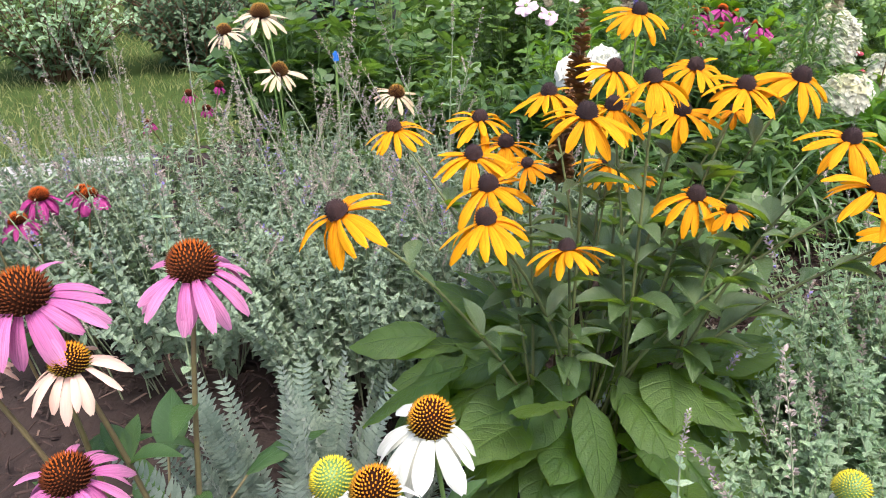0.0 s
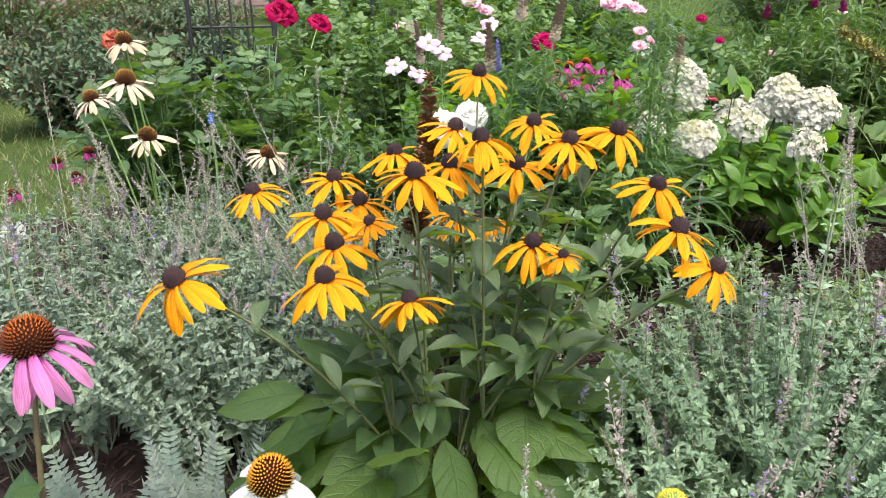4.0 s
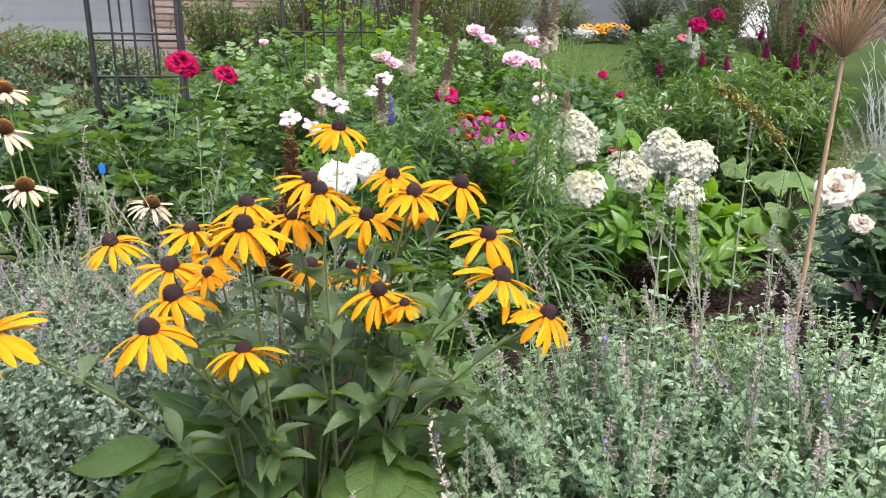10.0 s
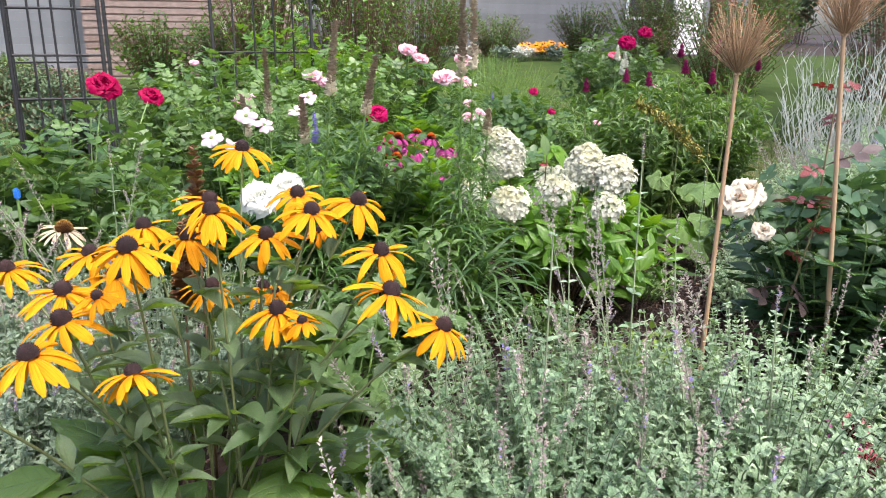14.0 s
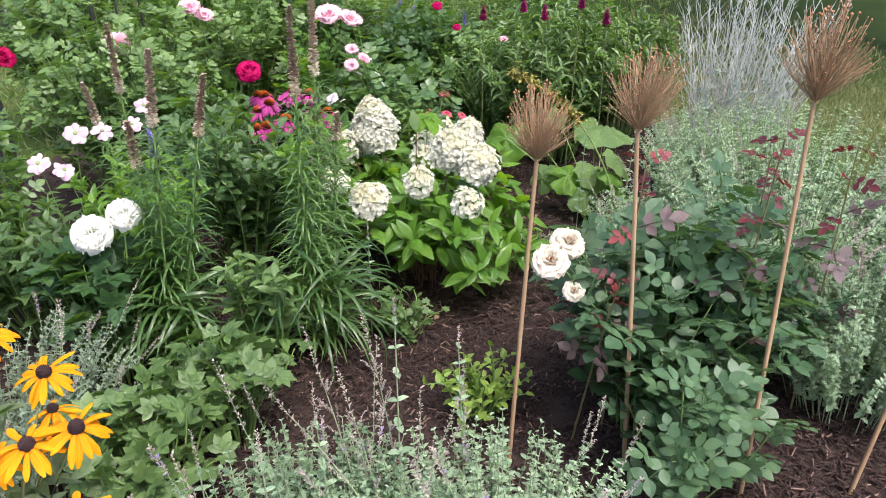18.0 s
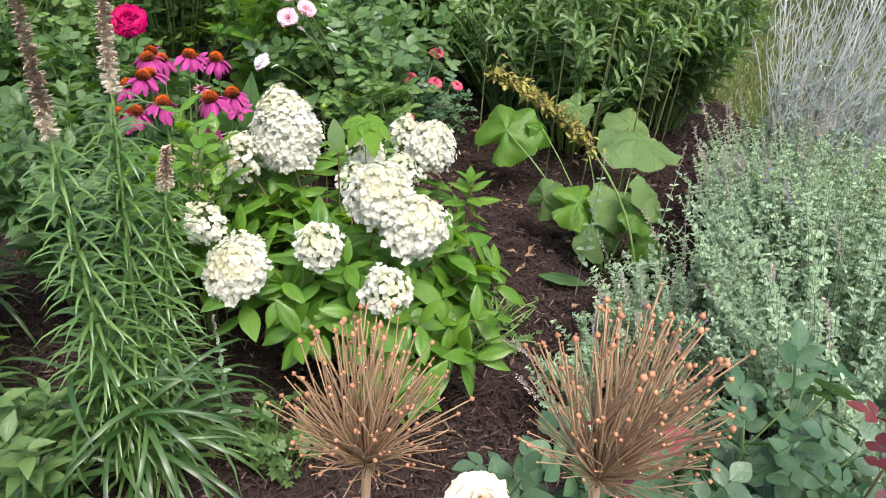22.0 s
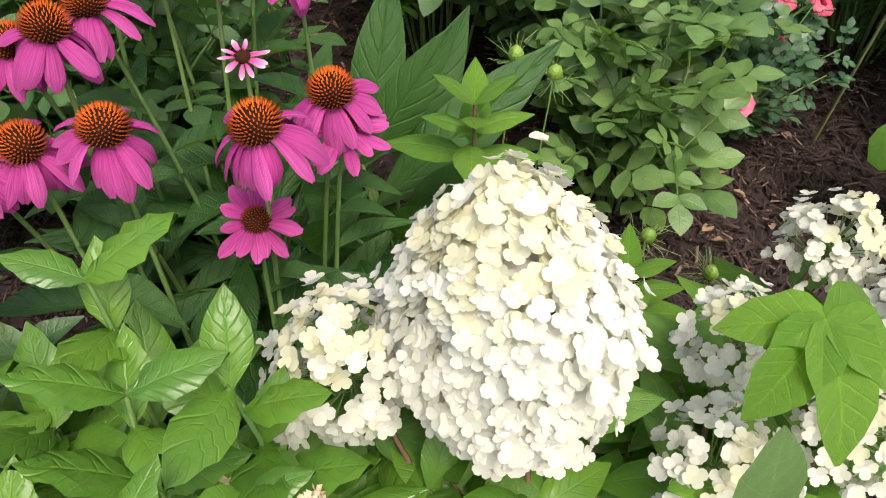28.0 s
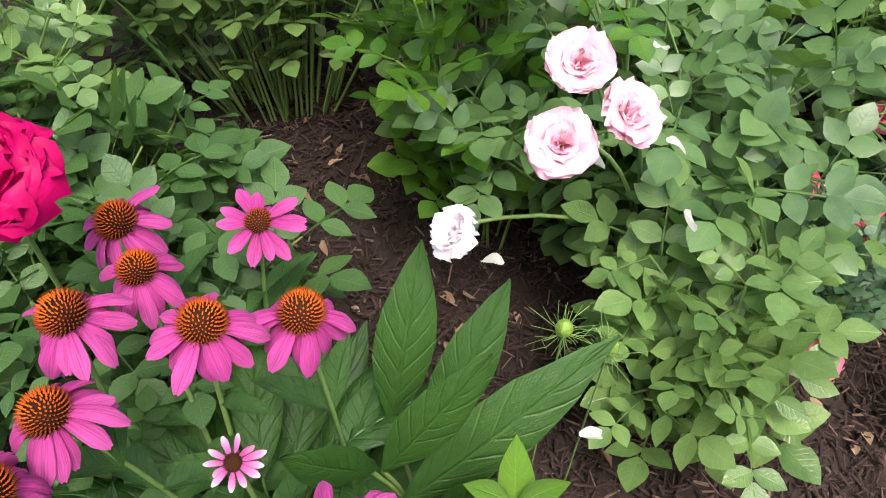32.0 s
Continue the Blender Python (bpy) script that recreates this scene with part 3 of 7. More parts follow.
# ---- ground ----
def build_ground():
    xs = np.r_[-60, -30, -15, -8, np.arange(-5, 6.01, 0.12), 8, 12, 18, 30, 60]
    ys = np.r_[-60, -20, -6, -2, np.arange(-1, 7.01, 0.12), 8, 10, 12, 14, 16, 20, 30, 60]
    rng = np.random.default_rng(3)
    v = [(x, y, ground_z(x, y) + (rng.normal(0, 0.006) if -5 < x < 6 and -1 < y < 7 else 0)) for y in ys for x in xs]
    nx = len(xs)
    f = np.array([(j * nx + i, j * nx + i + 1, (j + 1) * nx + i + 1, (j + 1) * nx + i) for j in range(len(ys) - 1) for i in range(nx - 1)])
    v = np.array(v)
    mid = v[f].mean(1)
    bed = np.array([in_bed(a, b) or b > 15.2 for a, b, _ in mid])
    g = Geo()
    g.v, g.n = [v], len(v)
    g.q, g.qm = [f], [np.where(bed, 0, 1)]
    ob = new("ground", g.mesh("ground", [M["mulch"], M["lawn"]]))
    tagged(ob, "garden ground of dark bark mulch running into mown lawn", "ground", kind="structure")
    # shredded bark
    g = Geo()
    chip = np.array([(-0.5, -0.5, -0.3), (0.5, -0.4, -0.3), (0.6, 0.5, -0.2), (-0.5, 0.4, -0.3), (-0.4, -0.3, 0.4), (0.45, -0.3, 0.3), (0.5, 0.3, 0.4), (-0.5, 0.35, 0.3)])
    cf = np.array([(4, 5, 6, 7), (0, 1, 5, 4), (1, 2, 6, 5), (2, 3, 7, 6), (3, 0, 4, 7)])
    n = 115000
    px, py = np.where(rng.uniform(0, 1, n) < 0.12, rng.uniform(-1.2, 0.6, n), rng.uniform(0.6, 3.7, n)), rng.uniform(0.6, 4.6, n)
    ok = np.array([in_bed(a, b) for a, b in zip(px, py)])
    px, py = px[ok], py[ok]
    n = len(px)
    pos = np.stack([px, py, np.array([ground_z(0, b) for b in py]) + rng.uniform(0.0, 0.024, n)], -1)
    way = unit(np.stack([rng.normal(0, 1, n), rng.normal(0, 1, n), rng.normal(0, 0.28, n)], -1))
    up = unit(np.stack([rng.normal(0, 0.4, n), rng.normal(0, 0.4, n), np.ones(n)], -1))
    ln = rng.uniform(0.008, 0.040, n)
    x = unit(np.cross(way, up))
    z = np.cross(x, way)
    wd, th = rng.uniform(0.002, 0.007, n), rng.uniform(0.002, 0.005, n)
    vv = pos[:, None] + way[:, None] * (chip[None, :, :1] * ln[:, None, None]) + x[:, None] * (chip[None, :, 1:2] * wd[:, None, None]) + z[:, None] * (chip[None, :, 2:] * th[:, None, None])
    g.add(vv.reshape(-1, 3), (cf[None] + (np.arange(n) * 8)[:, None, None]).reshape(-1, 4))
    g.qm = [np.repeat((rng.uniform(0, 1, n) < 0.07).astype(int), 5)]
    ob = new("bark_chips", g.mesh("bark_chips", [M["chip"], M["chip_pale"]], False))
    tagged(ob, "shredded dark brown bark chips strewn over the bed", "mulch", kind="stuff")
    # dry fallen leaves
    g = Geo()
    n = 260
    px, py = rng.uniform(0.8, 3.2, n), rng.uniform(2.2, 4.8, n)
    pos = np.stack([px, py, np.array([ground_z(0, b) for b in py]) + 0.014], -1)
    way = unit(np.stack([rng.normal(0, 1, n), rng.normal(0, 1, n), rng.normal(0, 0.1, n)], -1))
    g.add(*scatter(leaf((0.1, 0.7, 0.9, 0.5, 0.03), 0.5, 0.1, 0.05), pos, way, unit(np.array([0, 0, 1.0]) + rng.normal(0, 0.25, (n, 3))), rng.uniform(0.02, 0.05, n), rng.uniform(0.012, 0.025, n)))
    ob = new("fallen_leaves", g.mesh("fallen_leaves", M["dry_leaf"]))
    tagged(ob, "curled dry brown leaves fallen on the mulch", "leaves", kind="stuff")
    # turf
    g = Geo()
    n = 100000
    px, py = rng.uniform(-6, 6.5, n), 2.4 + 6.5 * rng.uniform(0, 1, n) ** 1.5
    near = np.arange(n) % 3 == 0
    px, py = np.where(near, rng.uniform(3.0, 5.6, n), px), np.where(near, rng.uniform(1.9, 6.2, n), py)
    ok = np.array([not in_bed(a, b) for a, b in zip(px, py)])
    px, py = px[ok], py[ok]
    n = len(px)
    pos = np.stack([px, py, np.array([ground_z(0, b) for b in py])], -1)
    way = unit(np.stack([rng.normal(0, 0.5, n), rng.normal(0, 0.5, n), np.ones(n)], -1))
    up = unit(np.stack([rng.normal(0, 1, n), rng.normal(0, 1, n), np.full(n, 0.2)], -1))
    g.add(*scatter(GRASS, pos, way, up, rng.uniform(0.03, 0.08, n), rng.uniform(0.003, 0.007, n)))
    ob = new("grass", g.mesh("grass", M["blade"]))
    tagged(ob, "mown lawn grass, partly yellowed by the sun", "grass", kind="stuff")


build_ground()


def block(name, sx, sy, sz, mat, bevel=0.01):
    bm = bmesh.new()
    bmesh.ops.create_cube(bm, size=1.0)
    for v in bm.verts:
        v.co = (v.co.x * sx, v.co.y * sy, (v.co.z + 0.5) * sz)
    if bevel:
        bmesh.ops.bevel(bm, geom=bm.edges[:], offset=bevel, segments=2, affect="EDGES")
    me = bpy.data.meshes.new(name)
    bm.to_mesh(me)
    bm.free()
    me.materials.append(mat)
    return me


def build_edging():
    rng = random.Random(5)
    me = block("paver", 0.36, 0.22, 0.06, M["stone"], 0.012)
    for x, y, turn in ((-1.92, 2.88, 25), (-1.60, 3.05, 28), (-1.28, 3.21, 26)):
        ob = new("paving_stone", me)
        ob.matrix_world = pose(x, y, ground_z(x, y) - 0.018, rng.uniform(-2, 2), rng.uniform(-2, 2), turn)
        tagged(ob, "weathered grey paving stone at the edge of the lawn", "paving stone", "edging stones")


build_edging()


# ---- far background ----
def bar(g, a, b, r=0.006, sides=6, mi=0):
    g.add(*tube(np.linspace(a, b, 2), r, r, sides), mi)


def build_trellis(x0, y0, x1, y1, z0, z1, uprights, rails, label):
    ob = thing("garden_trellis", x0, y0, z0, label, "trellis", "trellis panels")
    w, d = x1 - x0, y1 - y0
    for i in range(uprights):
        k = i / (uprights - 1)
        g = Geo()
        bar(g, (w * k, d * k, -0.02), (w * k, d * k, z1 - z0), 0.011 if i in (0, uprights - 1) else 0.006)
        part("upright", g.mesh("upright", M["iron"]), ob)
    for z in rails:
        g = Geo()
        bar(g, (0, 0.006, z - z0), (w, d + 0.006, z - z0), 0.007)
        part("rail", g.mesh("rail", M["iron"]), ob)


build_trellis(-0.53, 4.2, -0.115, 4.2, ground_z(0, 4.2), 1.75, 5, (0.73, 0.94, 1.16, 1.4, 1.7), "black iron garden trellis behind the red rose")
build_trellis(0.41, 4.6, 1.0, 4.9, ground_z(0, 4.6), 1.75, 6, (0.95, 1.35, 1.7), "black iron garden trellis half hidden by rose leaves")
build_trellis(-0.6, 4.55, -0.14, 4.6, ground_z(0, 4.6), 1.75, 4, (0.90, 1.3), "black iron garden trellis standing behind another")


def siding_wall(name, x0, x1, y, z0, z1, label, openings=()):
    ob = thing(name, (x0 + x1) / 2, y, z0, label, "house", kind="")
    w = x1 - x0
    part("foundation", block("foundation", w, 0.30, 0.14, M["brick"], 0.0), ob)
    n = int((z1 - z0 - 0.14) / 0.11)
    me = block("siding_board", w, 0.02, 0.125, M["siding"], 0.004)
    part("wall", block("wall", w, 0.16, z1 - z0 - 0.14, M["siding"], 0.0), ob, pose(0, 0.06, 0.14))
    for i in range(n):
        part("siding_board", me, ob, pose(0, -0.03, 0.14 + i * 0.11, 4, 0, 0))
    for cx, cz, ow, oh in openings:
        win = part("window", block("window", ow, 0.05, oh, M["dark_void"], 0.0), ob, pose(cx, -0.04, cz))
        for dx, sw, sh, dz in ((-ow / 2, 0.07, oh + 0.14, -0.07), (ow / 2, 0.07, oh + 0.14, -0.07)):
            part("frame", block("frame", sw, 0.06, sh, M["white_paint"], 0.005), win, pose(dx, -0.02, dz))
        for dz in (-0.07, oh):
            part("frame", block("frame", ow, 0.06, 0.07, M["white_paint"], 0.005), win, pose(0, -0.02, dz))
    part("roof", block("roof", w + 0.8, 5.0, 0.2, M["hedge"], 0.02), ob, pose(0, 2.2, z1 - z0, 12, 0, 0), "dark shingled roof")
    return ob


siding_wall("house", -9.0, 1.2, 12.5, 0.5, 4.6, "pale grey sided house with dark windows", ((-1.2, 1.1, 1.0, 1.2), (3.4, 0.9, 1.1, 1.3)))
def brick_wing():
    """A low brick wing in front of the sided house, course by course."""
    ob = thing("house_wing", 0.1, 12.0, 0.45, "brown brick wing of the house behind dark shrubs", "house")
    part("wall", block("wall", 2.9, 0.2, 3.6, M["brick"], 0.0), ob)
    me = block("course", 2.9, 0.03, 0.085, M["brick"], 0.008)
    for i in range(38):
        part("course", me, ob, pose(0.02 * (i % 2), -0.11, i * 0.095))
    part("roof", block("roof", 3.3, 2.4, 0.15, M["hedge"], 0.02), ob, pose(0, 1.0, 3.6, 8, 0, 0), "dark shingled roof")


brick_wing()
siding_wall("house", 4.6, 14.0, 17.5, 0.8, 5.0, "pale grey sided neighbouring house behind the lawn", ((1.6, 0.9, 1.0, 1.3),))
porch_post = new("white_post", block("white_post", 0.8, 0.12, 3.4, M["white_paint"], 0.01))
porch_post.matrix_world = pose(12.0, 17.2, ground_z(0, 17.2) - 0.02)
tagged(porch_post, "broad white painted post before the neighbouring house", "post")


def far_shrub(name, label, category, x, y, rx, ry, h, n, size, mat, seed, group="", tpl=LANCE, low=0.1):
    """A shrub seen from afar: stems and a crown of many leaves with gaps."""
    return shrub(name, label, category, x, y, rx, ry, h, n, 16, tpl, size, size * 0.5, mat, M["stem_brown"], seed, low=low, flat=0.35, r0=0.006, base=0.3, group=group)


rng0 = random.Random(11)
far = [(-2.40, 5.1, 0.60, 0.45, 0.62, "leaf_grey"), (-1.50, 5.35, 0.60, 0.42, 0.52, "hedge"), (-1.9, 6.5, 0.9, 0.6, 0.62, "hedge"), (-3.4, 6.4, 0.9, 0.6, 1.0, "leaf_mid"), (-0.75, 6.7, 0.55, 0.45, 0.45, "hedge"), (-5.5, 8.6, 1.6, 1.0, 1.8, "hedge"),
       (-3.6, 9.4, 1.6, 1.0, 0.9, "leaf_dark"), (-1.6, 9.4, 1.0, 0.7, 0.40, "hedge"), (-6.8, 6.6, 1.2, 1.0, 1.6, "leaf_mid")]
for i, (x, y, rx, ry, h, m) in enumerate(far):
    far_shrub("shrub", "leafy green garden shrub across the lawn" if m != "leaf_grey" else "grey-green garden shrub across the lawn", "shrub", x, y, rx, ry, h, 150, 0.085, M[m], 100 + i, "background shrubs")
far2 = [(-0.3, 10.3, 0.7, 0.5, 0.95, "leaf_dark"), (0.6, 10.2, 0.8, 0.6, 1.0, "leaf_dark"), (1.0, 9.4, 0.8, 0.6, 1.9, "leaf_rose"), (2.0, 8.8, 0.8, 0.6, 2.1, "leaf_rose"), (3.2, 10.9, 1.0, 0.8, 1.7, "leaf_dark"), (-2.4, 10.6, 0.9, 0.6, 0.45, "leaf_mid"), (9.0, 14.2, 1.4, 0.8, 1.6, "leaf_mid"),
        (11.0, 13.6, 1.4, 0.8, 2.0, "leaf_dark"), (7.5, 9.5, 1.3, 1.0, 1.5, "leaf_dark"), (9.5, 8.5, 1.6, 1.2, 2.6, "hedge"), (12.5, 10.5, 2.0, 1.5, 3.2, "hedge"), (6.3, 15.8, 0.9, 0.5, 0.9, "leaf_mid"), (8.4, 15.9, 0.9, 0.5, 1.2, "leaf_dark"), (10.2, 15.6, 1.0, 0.6, 1.5, "leaf_mid"), (5.2, 16.0, 0.8, 0.5, 1.5, "leaf_rose")]
for i, (x, y, rx, ry, h, m) in enumerate(far2):
    far_shrub("shrub", "leafy green shrub near the houses", "shrub", x, y, rx, ry, h, 130, 0.09, M[m], 130 + i, "background shrubs")
for i in range(26):
    a = rng0.uniform(0, 6.28)
    x, y = -26 + i * 2.1, 26 + rng0.uniform(-2, 3)
    ob, _, _ = far_shrub("tree", "tall leafy tree behind the gardens", "tree", x, y, 2.6, 2.0, rng0.uniform(8, 13), 90, 0.5, M["hedge"], 160 + i, "background trees", OVATE)


# ---- flowers ----
def petal_mesh(name, mat, length, width, d0, d1, r0, groove=0.10, tip=0.45, n=7, cup=0.25):
    """A ray petal that leaves the cone at radius r0 and bends down from d0 to d1 degrees."""
    v, r, z = [], r0, 0.0
    for i in range(n + 1):
        s = i / n
        th = -radians(d0 + (d1 - d0) * s)
        w = width * (0.42 + 0.58 * math.sin(min(1.0, s * 1.5) * math.pi / 2)) * (1 - max(0, s - 0.72) / 0.28 * (1 - tip)) * 0.5
        for k, u in enumerate((-1, -0.5, 0, 0.5, 1)):
            lift = (groove * w if k in (1, 3) else 0) - cup * w * u * u
            back = 0.0 if i < n else (-0.06 * length if k in (0, 4) else (0.0 if k != 2 else -0.03 * length))
            v.append((r + back * math.cos(th) + lift * math.sin(-th), u * w, z + lift * math.cos(th) + back * math.sin(th), u, s))
        r += length / n * math.cos(th)
        z += length / n * math.sin(th)
    f = [(5 * i + j, 5 * i + j + 5, 5 * i + j + 6, 5 * i + j + 1) for i in range(n) for j in range(4)]
    return Geo().add(v, f).mesh(name, mat)


def cone_mesh(name, mat, radius, height, spines, spine, core, body=0.9):
    """A domed seed cone with a spiral of points on it."""
    g = Geo()
    rings, sides = 6, 14
    v, f = [], []
    for i in range(rings + 1):
        a = i / rings * math.pi / 2
        for j in range(sides):
            b = 2 * math.pi * j / sides
            v.append((radius * body * math.cos(a) ** 0.8 * math.cos(b), radius * body * math.cos(a) ** 0.8 * math.sin(b), height * body * math.sin(a)))
    f += [(i * sides + j, i * sides + (j + 1) % sides, (i + 1) * sides + (j + 1) % sides, (i + 1) * sides + j) for i in range(rings) for j in range(sides)]
    g.add(v, f, 1)
    g.add([(radius * 0.8 * math.cos(j * 0.6283), radius * 0.8 * math.sin(j * 0.6283), -0.003) for j in range(10)] + [(0, 0, -radius * 0.6)], [(j, (j + 1) % 10, 10) for j in range(10)], 1)
    k = np.arange(spines)
    s = (k + 0.5) / spines
    a, b = np.arcsin(1 - s * 0.98), k * 2.39996
    p = np.stack([radius * np.cos(a) ** 0.8 * np.cos(b), radius * np.cos(a) ** 0.8 * np.sin(b), height * np.sin(a)], -1) * body
    d = unit(np.stack([np.cos(a) * np.cos(b) / radius, np.cos(a) * np.sin(b) / radius, np.sin(a) / height], -1) + np.array([0, 0, 18.0]))
    sp = np.array([(-0.5, 0, -0.3), (0.5, -0.3, -0.3), (0.1, 0.55, -0.3), (0, 0, 1.0)])
    x = unit(np.cross(d, np.array([0.3, 0.5, 0.2])))
    y = np.cross(d, x)
    w = radius * 0.15
    vv = p[:, None] + (x[:, None] * sp[None, :, :1] + y[:, None] * sp[None, :, 1:2]) * w + d[:, None] * sp[None, :, 2:] * spine
    tri = (np.array([(0, 1, 3), (1, 2, 3), (2, 0, 3)])[None] + (k * 4)[:, None, None]).reshape(-1, 3)
    g.add(vv.reshape(-1, 3), tri, 1)
    tips = (vv - vv[:, 3:]) * np.array([0.62, 0.66, 0.62, 1.0])[None, :, None] + vv[:, 3:] + d[:, None] * 0.10 * spine
    g.add(tips.reshape(-1, 3), tri)
    return g.mesh(name, [mat, core])


KIND = {}


def flower_kind(key, petal_mat, cone_mat, count, length, width, d0, d1, r0, cone_r, cone_h, spines, spine):
    petals = [petal_mesh("petal", petal_mat, length * k, width * w, d0 + a, d1 + b, r0) for k, w, a, b in ((1, 1, 0, 0), (0.92, 1.08, 8, 14), (1.05, 0.92, -6, 8), (0.96, 0.9, 4, -14))]
    KIND[key] = (cone_mesh("cone", cone_mat, cone_r, cone_h, spines, spine, M["rud_cone"] if cone_mat == M["rud_cone"] else M["stem_green"] if cone_mat == M["cone_yellow"] else M["cone_core"]), petals, count)


flower_kind("rud", M["yellow"], M["rud_cone"], 16, 0.054, 0.0122, 4, 58, 0.007, 0.0125, 0.0165, 130, 0.0019)
flower_kind("rud_small", M["yellow"], M["rud_cone"], 12, 0.030, 0.0095, 4, 45, 0.005, 0.0078, 0.009, 70, 0.0012)
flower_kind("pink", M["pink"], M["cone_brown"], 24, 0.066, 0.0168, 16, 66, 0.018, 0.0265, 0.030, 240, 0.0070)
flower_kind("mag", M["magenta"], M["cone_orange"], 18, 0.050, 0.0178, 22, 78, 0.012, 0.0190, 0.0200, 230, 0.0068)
flower_kind("mag_small", M["pale_tip"], M["cone_brown"], 12, 0.019, 0.0070, 0, 10, 0.007, 0.0080, 0.007, 90, 0.0018)
flower_kind("mag_flat", M["magenta"], M["cone_orange"], 13, 0.037, 0.0150, 5, 20, 0.009, 0.0130, 0.012, 160, 0.0034)
flower_kind("white", M["white_petal"], M["cone_gold"], 18, 0.055, 0.0192, 30, 70, 0.013, 0.0200, 0.027, 270, 0.0046)
flower_kind("bare", M["white_petal"], M["cone_yellow"], 8, 0.024, 0.0100, 55, 88, 0.012, 0.0195, 0.027, 270, 0.0046)
flower_kind("blush", M["blush"], M["cone_gold"], 17, 0.052, 0.0125, 18, 62, 0.014, 0.0205, 0.024, 250, 0.0050)
flower_kind("cream", M["cream_petal"], M["cone_olive"], 14, 0.055, 0.0130, 8, 46, 0.013, 0.0205, 0.025, 220, 0.0044)
flower_kind("wine", M["magenta"], M["cone_red"], 12, 0.032, 0.0100, 40, 90, 0.010, 0.0160, 0.018, 150, 0.0034)


def flower(plant, key, p, lean, spin, size=1.0, label="", skip=0.0, rng=random.Random(1)):
    """A flower head on its plant: the seed cone with its ray petals under it."""
    cone, petals, count = KIND[key]
    head = part("flower_head", cone, plant, aim(p, lean, spin, size), label)
    for i in range(count):
        if rng.random() < skip:
            continue
        m = pose(0, 0, -0.001 * (i % 2), rng.uniform(-22, 22), rng.uniform(-14, 20), 360 * i / count + rng.uniform(-9, 9)) @ Matrix.Scale(rng.uniform(0.82, 1.08), 4)
        part("petal", rng.choice(petals), head, m)
    return head


def flower_plant(name, label, category, base, heads, leafm, stemm, seed, tpl=LANCE8, leaf_len=0.10, leaf_w=0.35, per=3, r0=0.0028, spread=0.05, rosette=0, ros_len=0.16, ros_w=0.5, group="", own=0.25, fork=0, stalkm=None):
    """A clump of single-stemmed flowers. heads: (kind, x, y, z, lean_x, lean_y, size)."""
    rng = random.Random(seed)
    bx, by = base
    bz = ground_z(bx, by)
    ob = thing(name, bx, by, bz, label, category, group)
    leaves = [Geo().add(flat(tpl, leaf_w * k, 1), tpl[1]).mesh("leaf", stalkm or leafm) for k in (1.0, 0.85, 1.15)]
    forks = {}
    if fork:
        order = sorted(range(len(heads)), key=lambda i: math.atan2(heads[i][2] - by, heads[i][1] - bx))
        for k in range(0, len(order), fork):
            some = [heads[i] for i in order[k:k + fork]]
            mid = Vector([sum(h[c] for h in some) / len(some) for c in (1, 2, 3)]) - Vector((bx, by, bz))
            knee = Vector((mid.x * 0.45, mid.y * 0.45, mid.z * rng.uniform(0.42, 0.58)))
            main = arc((rng.uniform(-spread, spread), rng.uniform(-spread, spread), -0.02), knee, 0.6, 0.3, 7)
            part("stem", Geo().add(*tube(main, r0 * 1.7, r0 * 1.3, 6)).mesh("stem", stemm), ob)
            for h in some:
                forks[h] = knee
    for head in heads:
        key, x, y, z, lx, ly, size = head
        root = forks[head] if fork else (own * (x - bx) + rng.uniform(-spread, spread), own * (y - by) + rng.uniform(-spread, spread), -0.02)
        way = Vector((lx, ly, 1)).normalized()
        tip = Vector((x - bx, y - by, z - bz)) - way * 0.008 * size
        line = arc(root, tip, 0.62, 0.42, 9)
        part("stem", Geo().add(*tube(line, r0 * 1.25, r0 * 0.75, 6)).mesh("stem", stemm), ob)
        flower(ob, key, tuple(Vector((x - bx, y - by, z - bz))), way, rng.uniform(0, 360), size * rng.uniform(0.95, 1.05), rng=rng)
        for i in range(per):
            k = rng.randint(1 if fork else 2, 6)
            a = rng.uniform(0, 6.28)
            way_l = Vector((math.cos(a), math.sin(a), rng.uniform(0.2, 0.9)))
            s = leaf_len * rng.uniform(0.55, 1.1) * (1.15 - 0.09 * k)
            m = Matrix.Translation(Vector(line[k])) @ way_l.to_track_quat("Y", "Z").to_matrix().to_4x4() @ Matrix.Scale(s, 4)
            part("leaf", rng.choice(leaves), ob, m)
    if rosette:
        big = [Geo().add(flat(t, ros_w * k, 1), t[1]).mesh("leaf", leafm) for k, t in ((1.0, BROAD), (0.9, BROAD2), (1.1, BROAD))]
        for i in range(rosette):
            a = i * 2.4 + rng.uniform(-0.3, 0.3)
            e = rng.uniform(-0.25 if rosette > 50 else 0.1, 0.9)
            way_l = Vector((math.cos(a), math.sin(a), e))
            r = rng.uniform(0.03, 0.17 if rosette > 50 else 0.13)
            p = Vector((math.cos(a) * r, math.sin(a) * r, rng.uniform(0.05, 0.27) + (0.06 if rosette > 50 else 0.0)))
            m = Matrix.Translation(p) @ way_l.to_track_quat("Y", "Z").to_matrix().to_4x4() @ pose(0, 0, 0, 0, rng.uniform(-25, 25), 0) @ Matrix.Scale(ros_len * rng.uniform(0.7, 1.15), 4)
            part("leaf", rng.choice(big), ob, m)
            part("stem", Geo().add(*tube(arc((0, 0, 0), p, 0.7, 0.3, 4), 0.003, 0.002, 5)).mesh("stem", stemm), ob)
